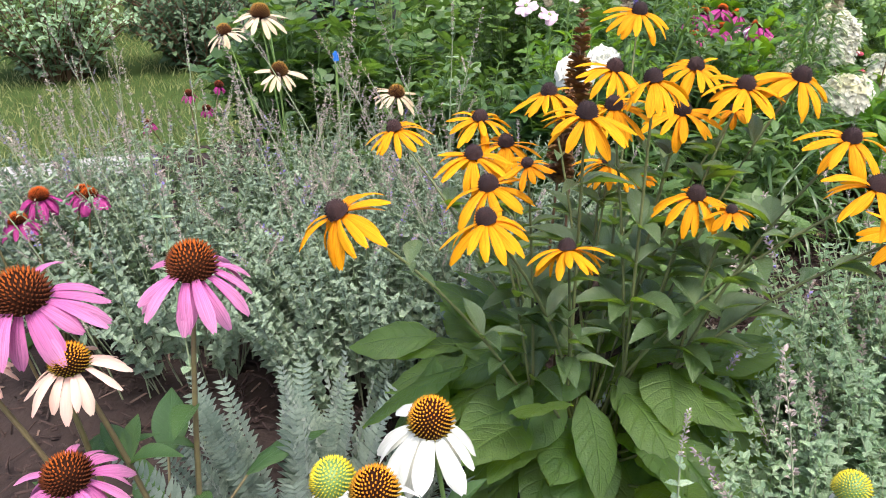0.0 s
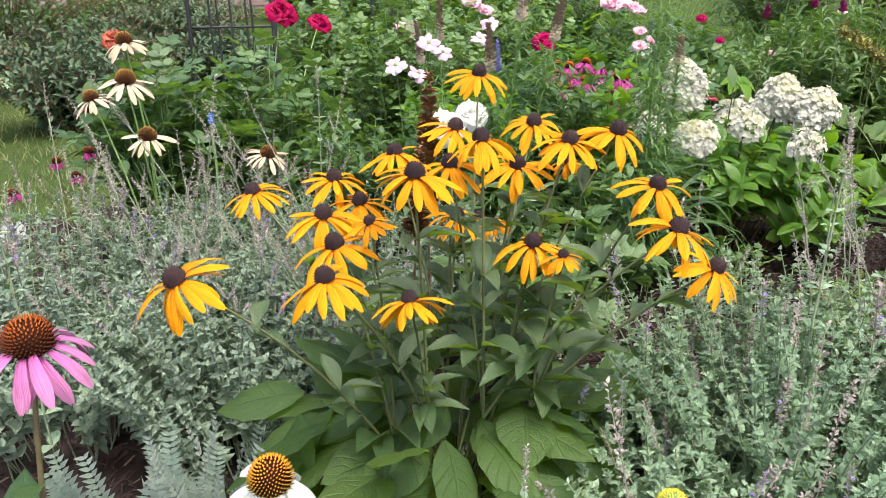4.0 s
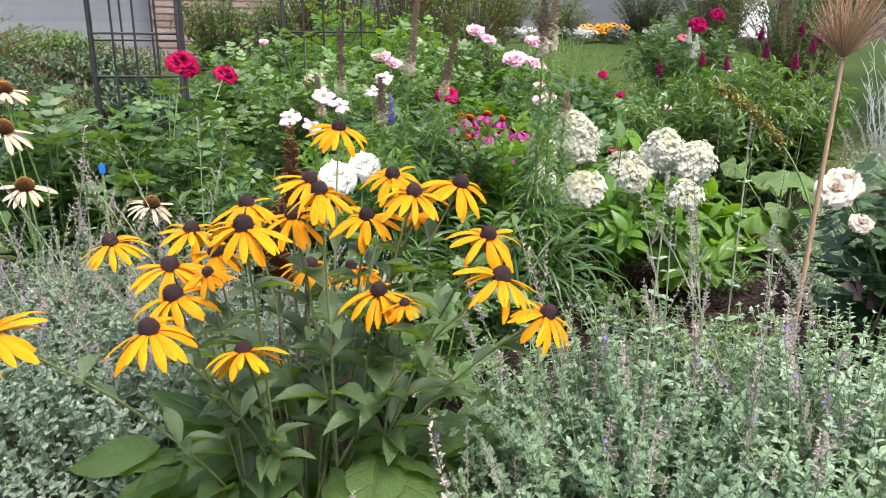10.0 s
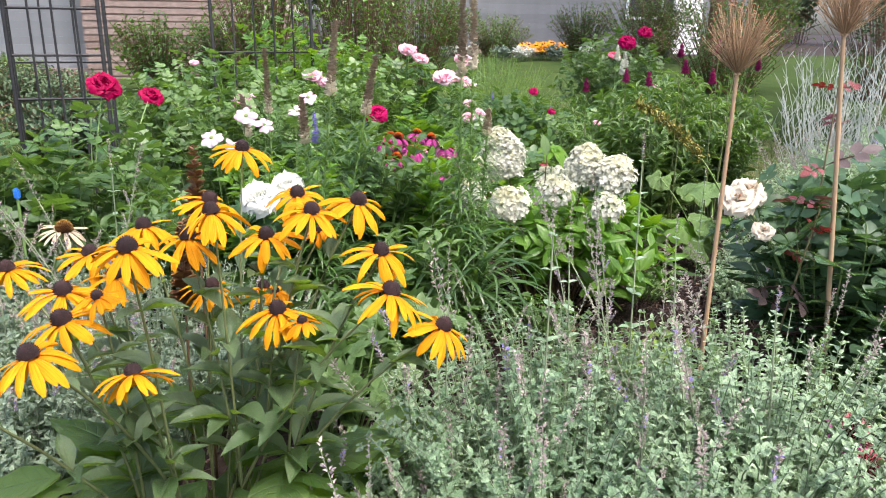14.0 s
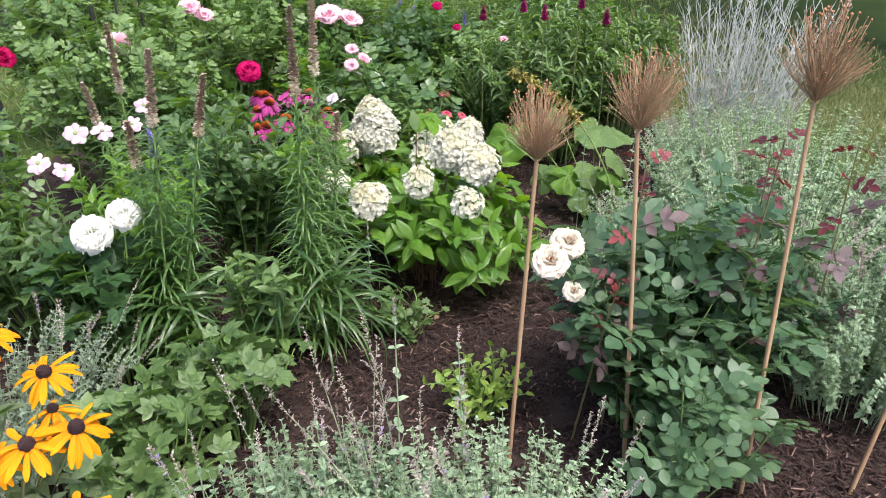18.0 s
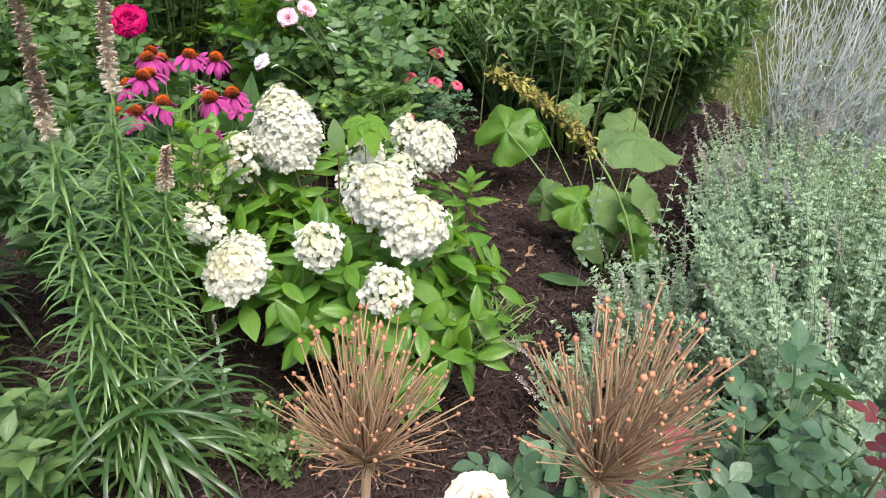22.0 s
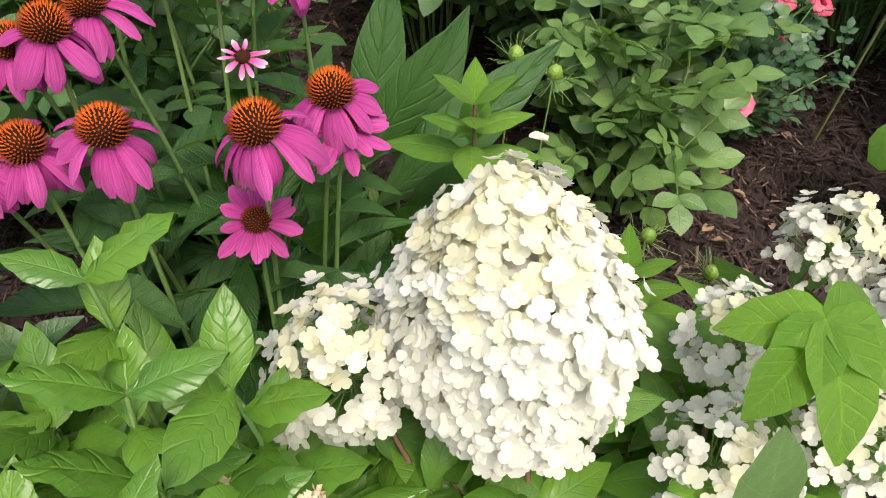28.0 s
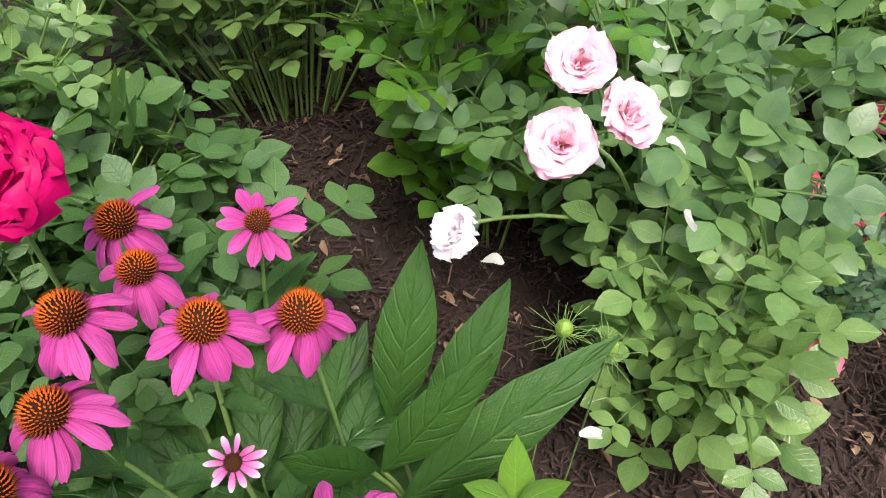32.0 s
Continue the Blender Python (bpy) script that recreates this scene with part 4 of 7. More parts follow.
    if rosette > 50:
        for i in range(40):
            a = -1.57 + rng.uniform(-2.0, 2.0)
            r = rng.uniform(0.06, 0.20)
            p = Vector((math.cos(a) * r * 1.3, math.sin(a) * r * 0.8 + 0.04, rng.uniform(0.20, 0.34)))
            way_l = Vector((math.cos(a) + rng.uniform(-0.9, 0.9), math.sin(a), rng.uniform(-0.5, 0.25)))
            part("leaf", rng.choice(big), ob, Matrix.Translation(p) @ way_l.to_track_quat("Y", "Z").to_matrix().to_4x4() @ pose(0, 0, 0, 0, rng.uniform(-30, 30), 0) @ Matrix.Scale(ros_len * rng.uniform(0.8, 1.15), 4))
    return ob


def broad(curl, crinkle=0.026):
    """A broad basal leaf with sunken side veins."""
    prof = (0.1, 0.5, 0.82, 0.98, 1.0, 0.9, 0.68, 0.38, 0.03)
    n, v = len(prof) - 1, []
    for i, w in enumerate(prof):
        s = i / n
        for u in (-1, -0.66, -0.33, 0, 0.33, 0.66, 1):
            w2 = max(w, 0.02) * 0.5
            ripple = crinkle * (1 if (i + int(abs(u) * 3.1)) % 2 else -1) * (abs(u) > 0.1)
            v.append((u * w2, s, curl * s * s + 0.16 * abs(u) * w2 - 0.22 * w2 * u * u + ripple, u, s))
    f = [(7 * i + j, 7 * i + j + 1, 7 * i + j + 8, 7 * i + j + 7) for i in range(n) for j in range(6)]
    return np.array(v), np.array(f)


BROAD, BROAD2, SMOOTH = broad(-0.24, 0.012), broad(-0.50, 0.012), broad(-0.28, 0.005)

# golden coneflowers
RUD = [(0.211, 0.915, 0.681), (0.061, 0.898, 0.693), (0.314, 0.958, 0.781), (0.477, 1.162, 0.734), (0.608, 1.131, 0.784), (0.613, 0.997, 0.744), (0.608, 0.920, 0.714),
       (0.692, 0.980, 0.636), (0.456, 1.357, 0.837), (0.482, 1.080, 0.647), (0.406, 1.055, 0.797), (0.540, 1.127, 0.774), (0.539, 1.321, 0.762), (0.308, 1.205, 0.749),
       (0.218, 1.287, 0.692), (0.204, 1.142, 0.680), (0.220, 1.042, 0.673), (0.086, 1.349, 0.660), (0.372, 1.095, 0.757), (0.483, 1.507, 0.545), (0.305, 0.960, 0.625),
       (0.400, 1.240, 0.775), (0.395, 1.190, 0.655), (0.255, 1.250, 0.665)]
RUD_SMALL = [(0.264, 1.035, 0.701), (0.511, 1.033, 0.643), (0.560, 1.200, 0.725), (0.500, 1.420, 0.560)]
rr = random.Random(21)
heads = [("rud", x, y, z - 0.008, rr.uniform(-0.22, 0.22) + (x - 0.4) * 0.5, rr.uniform(-0.32, 0.02), rr.uniform(0.92, 1.06)) for x, y, z in RUD]
heads[1] = ("rud", 0.061, 0.898, 0.688, -0.55, -0.25, 1.0)
heads[7] = ("rud", 0.692, 0.980, 0.630, 0.45, -0.30, 1.0)
heads[20] = ("rud", 0.305, 0.960, 0.62, -0.15, 0.35, 0.85)
heads += [("rud_small", x, y, z - 0.005, rr.uniform(-0.3, 0.3), rr.uniform(-0.4, 0), 1.0) for x, y, z in RUD_SMALL]
flower_plant("golden_coneflower", "golden-yellow coneflower clump with black-brown cones and broad dark basal leaves", "flower", (0.38, 1.12), heads, M["leaf_basal"], M["stem_olive"], 31, LANCE8, 0.088, 0.38, 9, 0.0020, 0.06, 92, 0.140, 0.58, fork=3, stalkm=M["leaf_stalk"])

# coneflowers beside the path of the eye
heads = [("pink", -0.107, 0.928, 0.612, 0.12, -0.30, 1.02), ("pink", -0.255, 0.857, 0.612, 0.05, -0.30, 1.05), ("blush", -0.214, 0.841, 0.545, 0.10, -0.22, 1.0),
         ("pink", -0.206, 0.777, 0.452, 0.10, -0.20, 0.9), ("blush", -0.325, 0.84, 0.55, -0.2, -0.2, 0.95)]
flower_plant("purple_coneflower", "mauve-pink coneflower with drooping petals and spiny orange cones", "flower", (-0.20, 0.93), heads, M["leaf_dark"], M["stem_purple"], 33, LANCE8, 0.10, 0.36, 3, 0.0036, 0.05, 7, 0.11, 0.42, "coneflowers")
heads = [("white", 0.156, 0.751, 0.540, 0.05, -0.15, 1.0), ("bare", 0.080, 0.667, 0.545, 0.0, -0.1, 0.95), ("white", 0.120, 0.611, 0.585, 0.05, -0.05, 0.9), ("bare", 0.552, 0.750, 0.462, 0.05, -0.1, 0.9)]
flower_plant("white_coneflower", "white coneflower with domed orange and yellow-green cones", "flower", (0.22, 0.70), heads, M["leaf_dark"], M["stem_green"], 35, LANCE8, 0.10, 0.36, 2, 0.0030, 0.06, 6, 0.12, 0.4, "coneflowers")
heads = [("cream", -0.301, 2.122, 0.735, 0.10, -0.10, 1.15), ("cream", -0.321, 2.237, 0.820, -0.1, -0.12, 1.1), ("cream", -0.452, 2.316, 0.665, -0.25, -0.1, 1.05), ("cream", -0.252, 2.060, 0.605, 0.1, -0.3, 1.1), ("cream", 0.042, 2.006, 0.562, 0.15, -0.25, 0.95)]
flower_plant("faded_coneflower", "faded cream coneflower with rusty cones among the catmint", "flower", (-0.26, 2.22), heads, M["leaf_mid"], M["stem_green"], 37, LANCE8, 0.11, 0.36, 3, 0.0030, 0.06, 8, 0.14, 0.4, "coneflowers")
heads = [("mag", -0.655, 1.599, 0.445, 0.1, -0.2, 0.95), ("mag", -0.691, 1.568, 0.405, -0.1, -0.2, 0.9), ("mag", -0.622, 1.707, 0.415, 0.1, -0.2, 0.9), ("mag", -0.735, 1.52, 0.47, 0, -0.2, 0.9),
         ("mag", -0.70, 1.40, 0.42, -0.1, -0.2, 0.9), ("mag", -0.585, 1.66, 0.425, 0.1, -0.2, 0.85)]
flower_plant("purple_coneflower", "magenta coneflower clump at the edge of the bed", "flower", (-0.68, 1.6), heads, M["leaf_dark"], M["stem_purple"], 39, LANCE8, 0.10, 0.36, 3, 0.0028, 0.06, 6, 0.12, 0.4, "coneflowers")
heads = [("wine", -0.614, 2.42, 0.470, 0.1, -0.2, 0.9), ("wine", -0.727, 2.36, 0.395, -0.1, -0.2, 0.9), ("wine", -0.53, 2.452, 0.490, 0.1, -0.2, 0.85), ("wine", -0.66, 2.3, 0.33, 0, -0.2, 0.9), ("wine", -0.56, 2.40, 0.43, 0, -0.2, 0.8)]
flower_plant("purple_coneflower", "wilting wine-red coneflower behind the catmint", "flower", (-0.62, 2.45), heads, M["leaf_mid"], M["stem_purple"], 40, LANCE8, 0.10, 0.36, 3, 0.0028, 0.06, 6, 0.12, 0.4, "coneflowers")
KC = [(1.309, 3.034, 0.593), (1.363, 3.109, 0.568), (1.182, 3.040, 0.583), (1.247, 3.252, 0.628), (1.319, 3.280, 0.604), (1.138, 3.185, 0.604), (1.130, 3.266, 0.618),
      (1.157, 3.343, 0.581), (1.246, 3.437, 0.538), (1.120, 3.404, 0.579), (1.132, 3.112, 0.630), (1.105, 3.048, 0.557), (1.085, 3.130, 0.600), (1.06, 3.03, 0.56)]
heads = [("mag", x, y, z - 0.010, rr.uniform(-0.15, 0.2), rr.uniform(-0.30, -0.05), rr.uniform(0.94, 1.06)) for x, y, z in KC]
heads[8] = ("mag_flat", 1.246, 3.437, 0.535, 0.0, -0.2, 1.1)
heads += [("mag_flat", 1.291, 3.032, 0.470, 0.05, -0.45, 1.0), ("mag_small", 1.275, 3.165, 0.555, 0.0, -0.3, 1.0), ("mag_flat", 1.372, 3.095, 0.53, 0.1, -0.5, 1.0)]
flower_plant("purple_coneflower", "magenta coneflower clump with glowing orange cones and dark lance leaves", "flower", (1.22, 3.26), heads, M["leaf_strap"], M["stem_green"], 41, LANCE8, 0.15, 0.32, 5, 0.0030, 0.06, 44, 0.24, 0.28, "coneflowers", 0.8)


# ---- catmint ----
def spike_mesh(seed, length, fl):
    """A catmint flower spike: whorls of small faded calyces, a few still lavender."""
    rng = np.random.default_rng(seed)
    g = Geo()
    g.add(*tube([(0, 0, 0), (0.004, 0, length * 0.5), (0.0, 0.003, length)], 0.0011, 0.0006, 4), 0)
    pos, way, tint = [], [], []
    for i in range(9):
        z = length * (0.18 + 0.82 * (i / 8) ** 0.9)
        for k in range(rng.integers(5, 9)):
            a = rng.uniform(0, 6.28)
            off = rng.uniform(0.002, 0.004)
            pos.append((off * math.cos(a), off * math.sin(a), z + rng.normal(0, 0.004)))
            way.append((math.cos(a), math.sin(a), 0.7))
            tint.append(2 if rng.random() < fl else 1)
    pos, way, tint = np.array(pos), unit(np.array(way)), np.array(tint)
    pod = leaf((0.5, 1.0, 0.3), 0.8, 0.0)
    for mi in (1, 2):
        m = tint == mi
        if m.any():
            g.add(*scatter(pod, pos[m], way[m], np.array([0, 0, 1.0]), rng.uniform(0.005, 0.009, m.sum()) * (1.15 if mi == 2 else 1), rng.uniform(0.003, 0.005, m.sum()) * (1.5 if mi == 2 else 1)), mi)
    return g.mesh("flower_spike", [M["stem_grey"], M["calyx"], M["lavender"]])


SPIKES = [spike_mesh(i, l, f) for i, (l, f) in enumerate(((0.15, 0.0), (0.11, 0.02), (0.20, 0.02), (0.09, 0.20), (0.16, 0.0)))]


def catmint(x, y, rx, ry, h, stems, spikes, seed, label, size=0.027, mat="leaf_grey", per=20):
    ob, tips, ways = shrub("catmint", label, "catmint", x, y, rx, ry, h, stems, per, TOOTHED, size, size * 0.62, M[mat], M["stem_grey"], seed, low=0.22, flat=0.62, pairs=True, rise=0.15, shrink=0.68, r0=0.0019, base=0.5, group="catmint")
    rng = random.Random(seed)
    for i in range(min(spikes, len(tips))):
        part("flower_spike", rng.choice(SPIKES), ob, aim(tips[i], Vector(ways[i]) + Vector((0, 0, 0.6)), rng.uniform(0, 360), rng.uniform(0.5, 0.9)))
    return ob


# the five left mounds take the catmint leaf with shade painted in
catmint(-0.42, 1.72, 0.50, 0.46, 0.46, 250, 50, 51, "grey-green catmint mound with faded mauve spikes", 0.033, "leaf_grey_shaded")
catmint(0.02, 1.50, 0.36, 0.26, 0.40, 165, 22, 52, "grey-green catmint mound behind the yellow flowers", 0.034, "leaf_grey_shaded")
catmint(-0.15, 2.02, 0.42, 0.30, 0.44, 200, 40, 61, "grey-green catmint with long faded flower stalks", mat="leaf_grey_shaded")
catmint(-0.85, 2.05, 0.34, 0.30, 0.38, 180, 34, 62, "grey-green catmint with long faded flower stalks", mat="leaf_grey_shaded")
catmint(0.22, 1.86, 0.40, 0.34, 0.44, 220, 26, 53, "grey-green catmint with pale flower spikes", mat="leaf_grey_shaded")
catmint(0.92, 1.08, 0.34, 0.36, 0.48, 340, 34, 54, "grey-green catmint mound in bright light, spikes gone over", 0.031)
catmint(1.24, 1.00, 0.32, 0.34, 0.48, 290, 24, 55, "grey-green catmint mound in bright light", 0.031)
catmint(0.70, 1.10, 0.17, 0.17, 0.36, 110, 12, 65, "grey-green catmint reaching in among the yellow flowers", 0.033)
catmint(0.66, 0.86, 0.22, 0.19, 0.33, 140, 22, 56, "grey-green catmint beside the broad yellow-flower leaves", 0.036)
catmint(2.86, 2.02, 0.58, 0.66, 0.66, 420, 40, 57, "large grey-green catmint mound with thin spikes", 0.034)
catmint(2.52, 2.36, 0.32, 0.26, 0.36, 150, 18, 60, "grey-green catmint spilling over the mulch", 0.030)
catmint(3.02, 2.62, 0.42, 0.34, 0.55, 260, 40, 63, "grey-green catmint with thin spikes behind the mulch path", 0.032)
catmint(2.30, 2.20, 0.30, 0.26, 0.27, 130, 14, 66, "low grey-green catmint sprawling over the mulch", 0.030)
catmint(3.22, 3.02, 0.34, 0.30, 0.42, 170, 26, 64, "low grey-green catmint in front of the white sage", 0.030)
catmint(2.62, 1.42, 0.42, 0.36, 0.50, 260, 22, 58, "grey-green catmint beside the white rose", 0.034)
catmint(3.2, 1.45, 0.55, 0.50, 0.62, 260, 22, 59, "grey-green catmint at the end of the bed", 0.034)


def tall_sprig(x, y, z, seed, label):
    """One upright catmint stalk with paired leaves."""
    rng = np.random.default_rng(seed)
    z0 = ground_z(x, y)
    ob = thing("catmint_sprig", x, y, z0, label, "catmint", "catmint sprigs")
    line = arc((0, 0, -0.01), (rng.normal(0, 0.02), rng.normal(0, 0.02), z - z0), 0.6, 0.5, 12)
    part("stem", Geo().add(*tube(line, 0.0022, 0.0012, 5)).mesh("stem", M["stem_grey"]), ob)
    g = Geo()
    for i in range(3, 12):
        for s in (0, np.pi):
            a = i * 1.57 + s
            g.add(*scatter(TOOTHED, line[i][None], np.array([[math.cos(a), math.sin(a), 0.35]]), np.array([0, 0, 1.0]), 0.044 - 0.0028 * i, 0.026 - 0.0016 * i))
    part("foliage", g.mesh("foliage", M["leaf_grey"]), ob)
    part("flower_spike", SPIKES[seed % 5], ob, aim(line[-1], (0, 0, 1), 0, 0.45))


for i, (x, y, z) in enumerate(((0.86, 1.02, 0.74), (1.12, 1.20, 0.80), (0.98, 1.15, 0.66), (1.2, 0.9, 0.62), (1.313, 2.261, 0.40), (0.44, 0.82, 0.43), (1.30, 1.30, 0.62), (0.75, 1.18, 0.60), (-0.28, 1.30, 0.66), (-0.05, 1.75, 0.62), (0.16, 1.9, 0.72), (2.36, 2.72, 0.46), (2.5, 2.6, 0.5))):
    tall_sprig(x, y, z, 70 + i, "slender upright catmint stalk with paired leaves")


def flower_stalk(x, y, z, dx, dy, seed):
    """One long leaning catmint stalk, airy with faded calyces and a few side sprays."""
    rng = np.random.default_rng(seed)
    z0 = ground_z(x, y)
    ob = thing("catmint_stalk", x, y, z0, "long leaning catmint stalk of faded mauve calyces", "catmint", "catmint stalks")
    line = arc((0, 0, -0.01), (dx, dy, z - z0), 0.6, 0.3, 12)
    part("stem", Geo().add(*tube(line, 0.0019, 0.0009, 5)).mesh("stem", M["stem_grey"]), ob)
    part("flower_spike", SPIKES[2], ob, aim(line[-2], line[-1] - line[-3], 0, 0.7))
    for i in range(5, 11):
        for s in (1, -1):
            way = line[i] - line[i - 1] + np.array([rng.normal(0, 0.02), rng.normal(0, 0.02), 0.01])
            part("flower_spike", SPIKES[(i + s) % 5], ob, aim(line[i], way, rng.uniform(0, 360), rng.uniform(0.22, 0.40)))


stalk_rng = random.Random(72)
for i in range(36):
    sx, sy = (stalk_rng.uniform(-0.85, 0.25), stalk_rng.uniform(1.45, 2.1)) if i < 30 else (stalk_rng.uniform(0.75, 1.4), stalk_rng.uniform(0.95, 1.3))
    flower_stalk(sx, sy, stalk_rng.uniform(0.48, 0.74), stalk_rng.uniform(-0.28, 0.12), stalk_rng.uniform(-0.15, 0.15), 600 + i)


# ---- silver yarrow ----
def yarrow(x, y, n, seed):
    rng = np.random.default_rng(seed)
    z0 = ground_z(x, y)
    ob = thing("silver_yarrow", x, y, z0, "silver-green ferny yarrow foliage on dark mulch", "yarrow")
    me = Geo().add(*FERN_LEAF).mesh("leaf", M["leaf_silver"])
    for i in range(n):
        a, r = rng.uniform(0, 6.28), 0.14 * math.sqrt(rng.uniform(0, 1))
        way = Vector((math.cos(a) * r * 5, math.sin(a) * r * 5, rng.uniform(0.5, 1.2)))
        m = Matrix.Translation((math.cos(a) * r, math.sin(a) * r, rng.uniform(0.0, 0.05))) @ way.to_track_quat("Y", "Z").to_matrix().to_4x4() @ pose(0, 0, 0, 0, rng.uniform(-60, 60), 0) @ Matrix.Scale(rng.uniform(0.15, 0.28), 4)
        part("leaf", me, ob, m)


yarrow(-0.05, 1.05, 80, 81)
yarrow(0.10, 1.14, 24, 82)


# ---- blazing stars ----
def liatris(base, spikes, leaves, seed, label, tall=0.0):
    """Tall stalks clothed in narrow arching leaves, each with a brown gone-over spike."""
    bx, by = base
    bz = ground_z(bx, by)
    rng = np.random.default_rng(seed)
    ob = thing("blazing_star", bx, by, bz, label, "blazing star", "blazing stars")
    for x, y, z, spike in spikes:
        tip = np.array([x - bx, y - by, z - bz])
        line = arc((rng.normal(0, 0.02), rng.normal(0, 0.02), -0.01), tip, 0.55, 0.5, 14)
        part("stem", Geo().add(*tube(line, 0.0045, 0.0028, 6)).mesh("stem", M["stem_green"]), ob)
        g = Geo()
        k = rng.uniform(0.05, 1 - spike, leaves)
        k = np.sort(k)
        pos = np.stack([np.interp(k, np.linspace(0, 1, 14), line[:, c]) for c in range(3)], -1)
        a = np.arange(leaves) * 2.4
        way = unit(np.stack([np.cos(a), np.sin(a), np.full(leaves, 1.05) + rng.normal(0, 0.25, leaves)], -1))
        g.add(*scatter(ARCH2, pos, way, np.array([0, 0, 1.0]), (0.115 * (1 - k) ** 1.2 + 0.060) * rng.uniform(0.8, 1.15, leaves), 0.0092 - 0.0036 * k))
        part("foliage", g.mesh("foliage", M["grass_leaf"]), ob, kind="stuff")
        g = Geo()
        m = 420
        k = rng.uniform(1 - spike, 1.0, m)
        pos = np.stack([np.interp(k, np.linspace(0, 1, 14), line[:, c]) for c in range(3)], -1)
        a = rng.uniform(0, 6.28, m)
        way = unit(np.stack([np.cos(a), np.sin(a), np.full(m, 0.5)], -1))
        q = (k - 1 + spike) / spike
        size = (0.021 - 0.010 * q) * rng.uniform(0.75, 1.15, m)
        up = q > rng.uniform(0.10, 0.34, m)
        g.add(*scatter(leaf((0.7, 1.0, 0.3), 0.7, 0.0), pos[up], way[up], np.array([0, 0, 1.0]), size[up], 0.008), 0)
        g.add(*scatter(leaf((0.7, 1.0, 0.3), 0.7, 0.0), pos[~up], way[~up], np.array([0, 0, 1.0]), size[~up], 0.005), 1)
        part("seed_spike", g.mesh("seed_spike", [M["seed_brown"], M["rose_white"]]), ob, label="brown gone-over flower spike")
    g = Geo()
    n = int(leaves * 0.42)
    a = rng.uniform(0, 6.28, n)
    pos = np.stack([0.05 * np.cos(a), 0.05 * np.sin(a), rng.uniform(0, 0.22, n)], -1)
    way = unit(np.stack([np.cos(a), np.sin(a), rng.uniform(1.3, 3.4, n)], -1))
    g.add(*scatter(ARCH, pos + np.array([0, 0, 0.08]), way, np.array([0, 0, 1.0]) + rng.normal(0, 0.45, (n, 3)), rng.uniform(0.22, 0.40, n), rng.uniform(0.009, 0.014, n)))
    part("basal_tuft", g.mesh("basal_tuft", M["grass_dark"]), ob, kind="stuff")


liatris((1.13, 2.21), [(1.13, 2.25, 1.150, 0.24), (1.225, 2.43, 1.200, 0.26), (1.269, 2.40, 0.79, 0.12)], 240, 83, "dark green blazing star with tall brown and white seed spikes")
liatris((0.68, 2.27), [(0.755, 2.26, 1.06, 0.22), (0.885, 2.34, 0.96, 0.20), (0.66, 2.36, 0.84, 0.18)], 190, 84, "yellow-green blazing star with brown seed spikes")
liatris((0.58, 2.95), [(0.60, 3.05, 0.98, 0.26), (0.50, 2.9, 0.82, 0.2)], 80, 85, "blazing star with a thin brown seed spike")


# ---- hydrangea ----
FLORET = compose(leaf((0.20, 0.66, 0.94, 0.96, 0.50), 0.14, 0.16), [(0, 0.05, 0, a, 14 - 12 * (a % 180 > 0), 0.47) for a in (0, 90, 180, 270)])


def panicle_geo(rng, rad, high, n, open_=0.0):
    """Seats for the florets of one flower head, base at the origin, top along z."""
    s = rng.uniform(0.0, 1.0, n)
    a = np.arange(n) * 2.39996
    lump = 1 + 0.07 * np.sin(3 * a + rad * 90) + 0.05 * np.sin(9 * s + 2 * a)
    prof = np.where(s < 0.3, 0.74 + 0.26 * (s / 0.3), np.maximum(1 - ((s - 0.3) / 0.7).clip(0, 1) ** 2.3, 0.0) ** 0.62) * lump
    r = rad * prof * rng.uniform(0.84 - open_, 1.07 + open_ * 0.4, n)
    r = r * np.where(rng.uniform(0, 1, n) < 0.12, rng.uniform(1.05, 1.18, n), 1.0)
    pos = np.stack([r * np.cos(a), r * np.sin(a), high * s + rng.normal(0, 0.006, n)], -1)
    nrm = unit(np.stack([np.cos(a) * 1.0, np.sin(a) * 1.0, np.where(s > 0.3, 0.45 + 1.3 * (s - 0.3), 0.30)], -1) + np.array([0, 0, 0.2]) + rng.normal(0, 0.27, (n, 3)))
    return pos, nrm, s


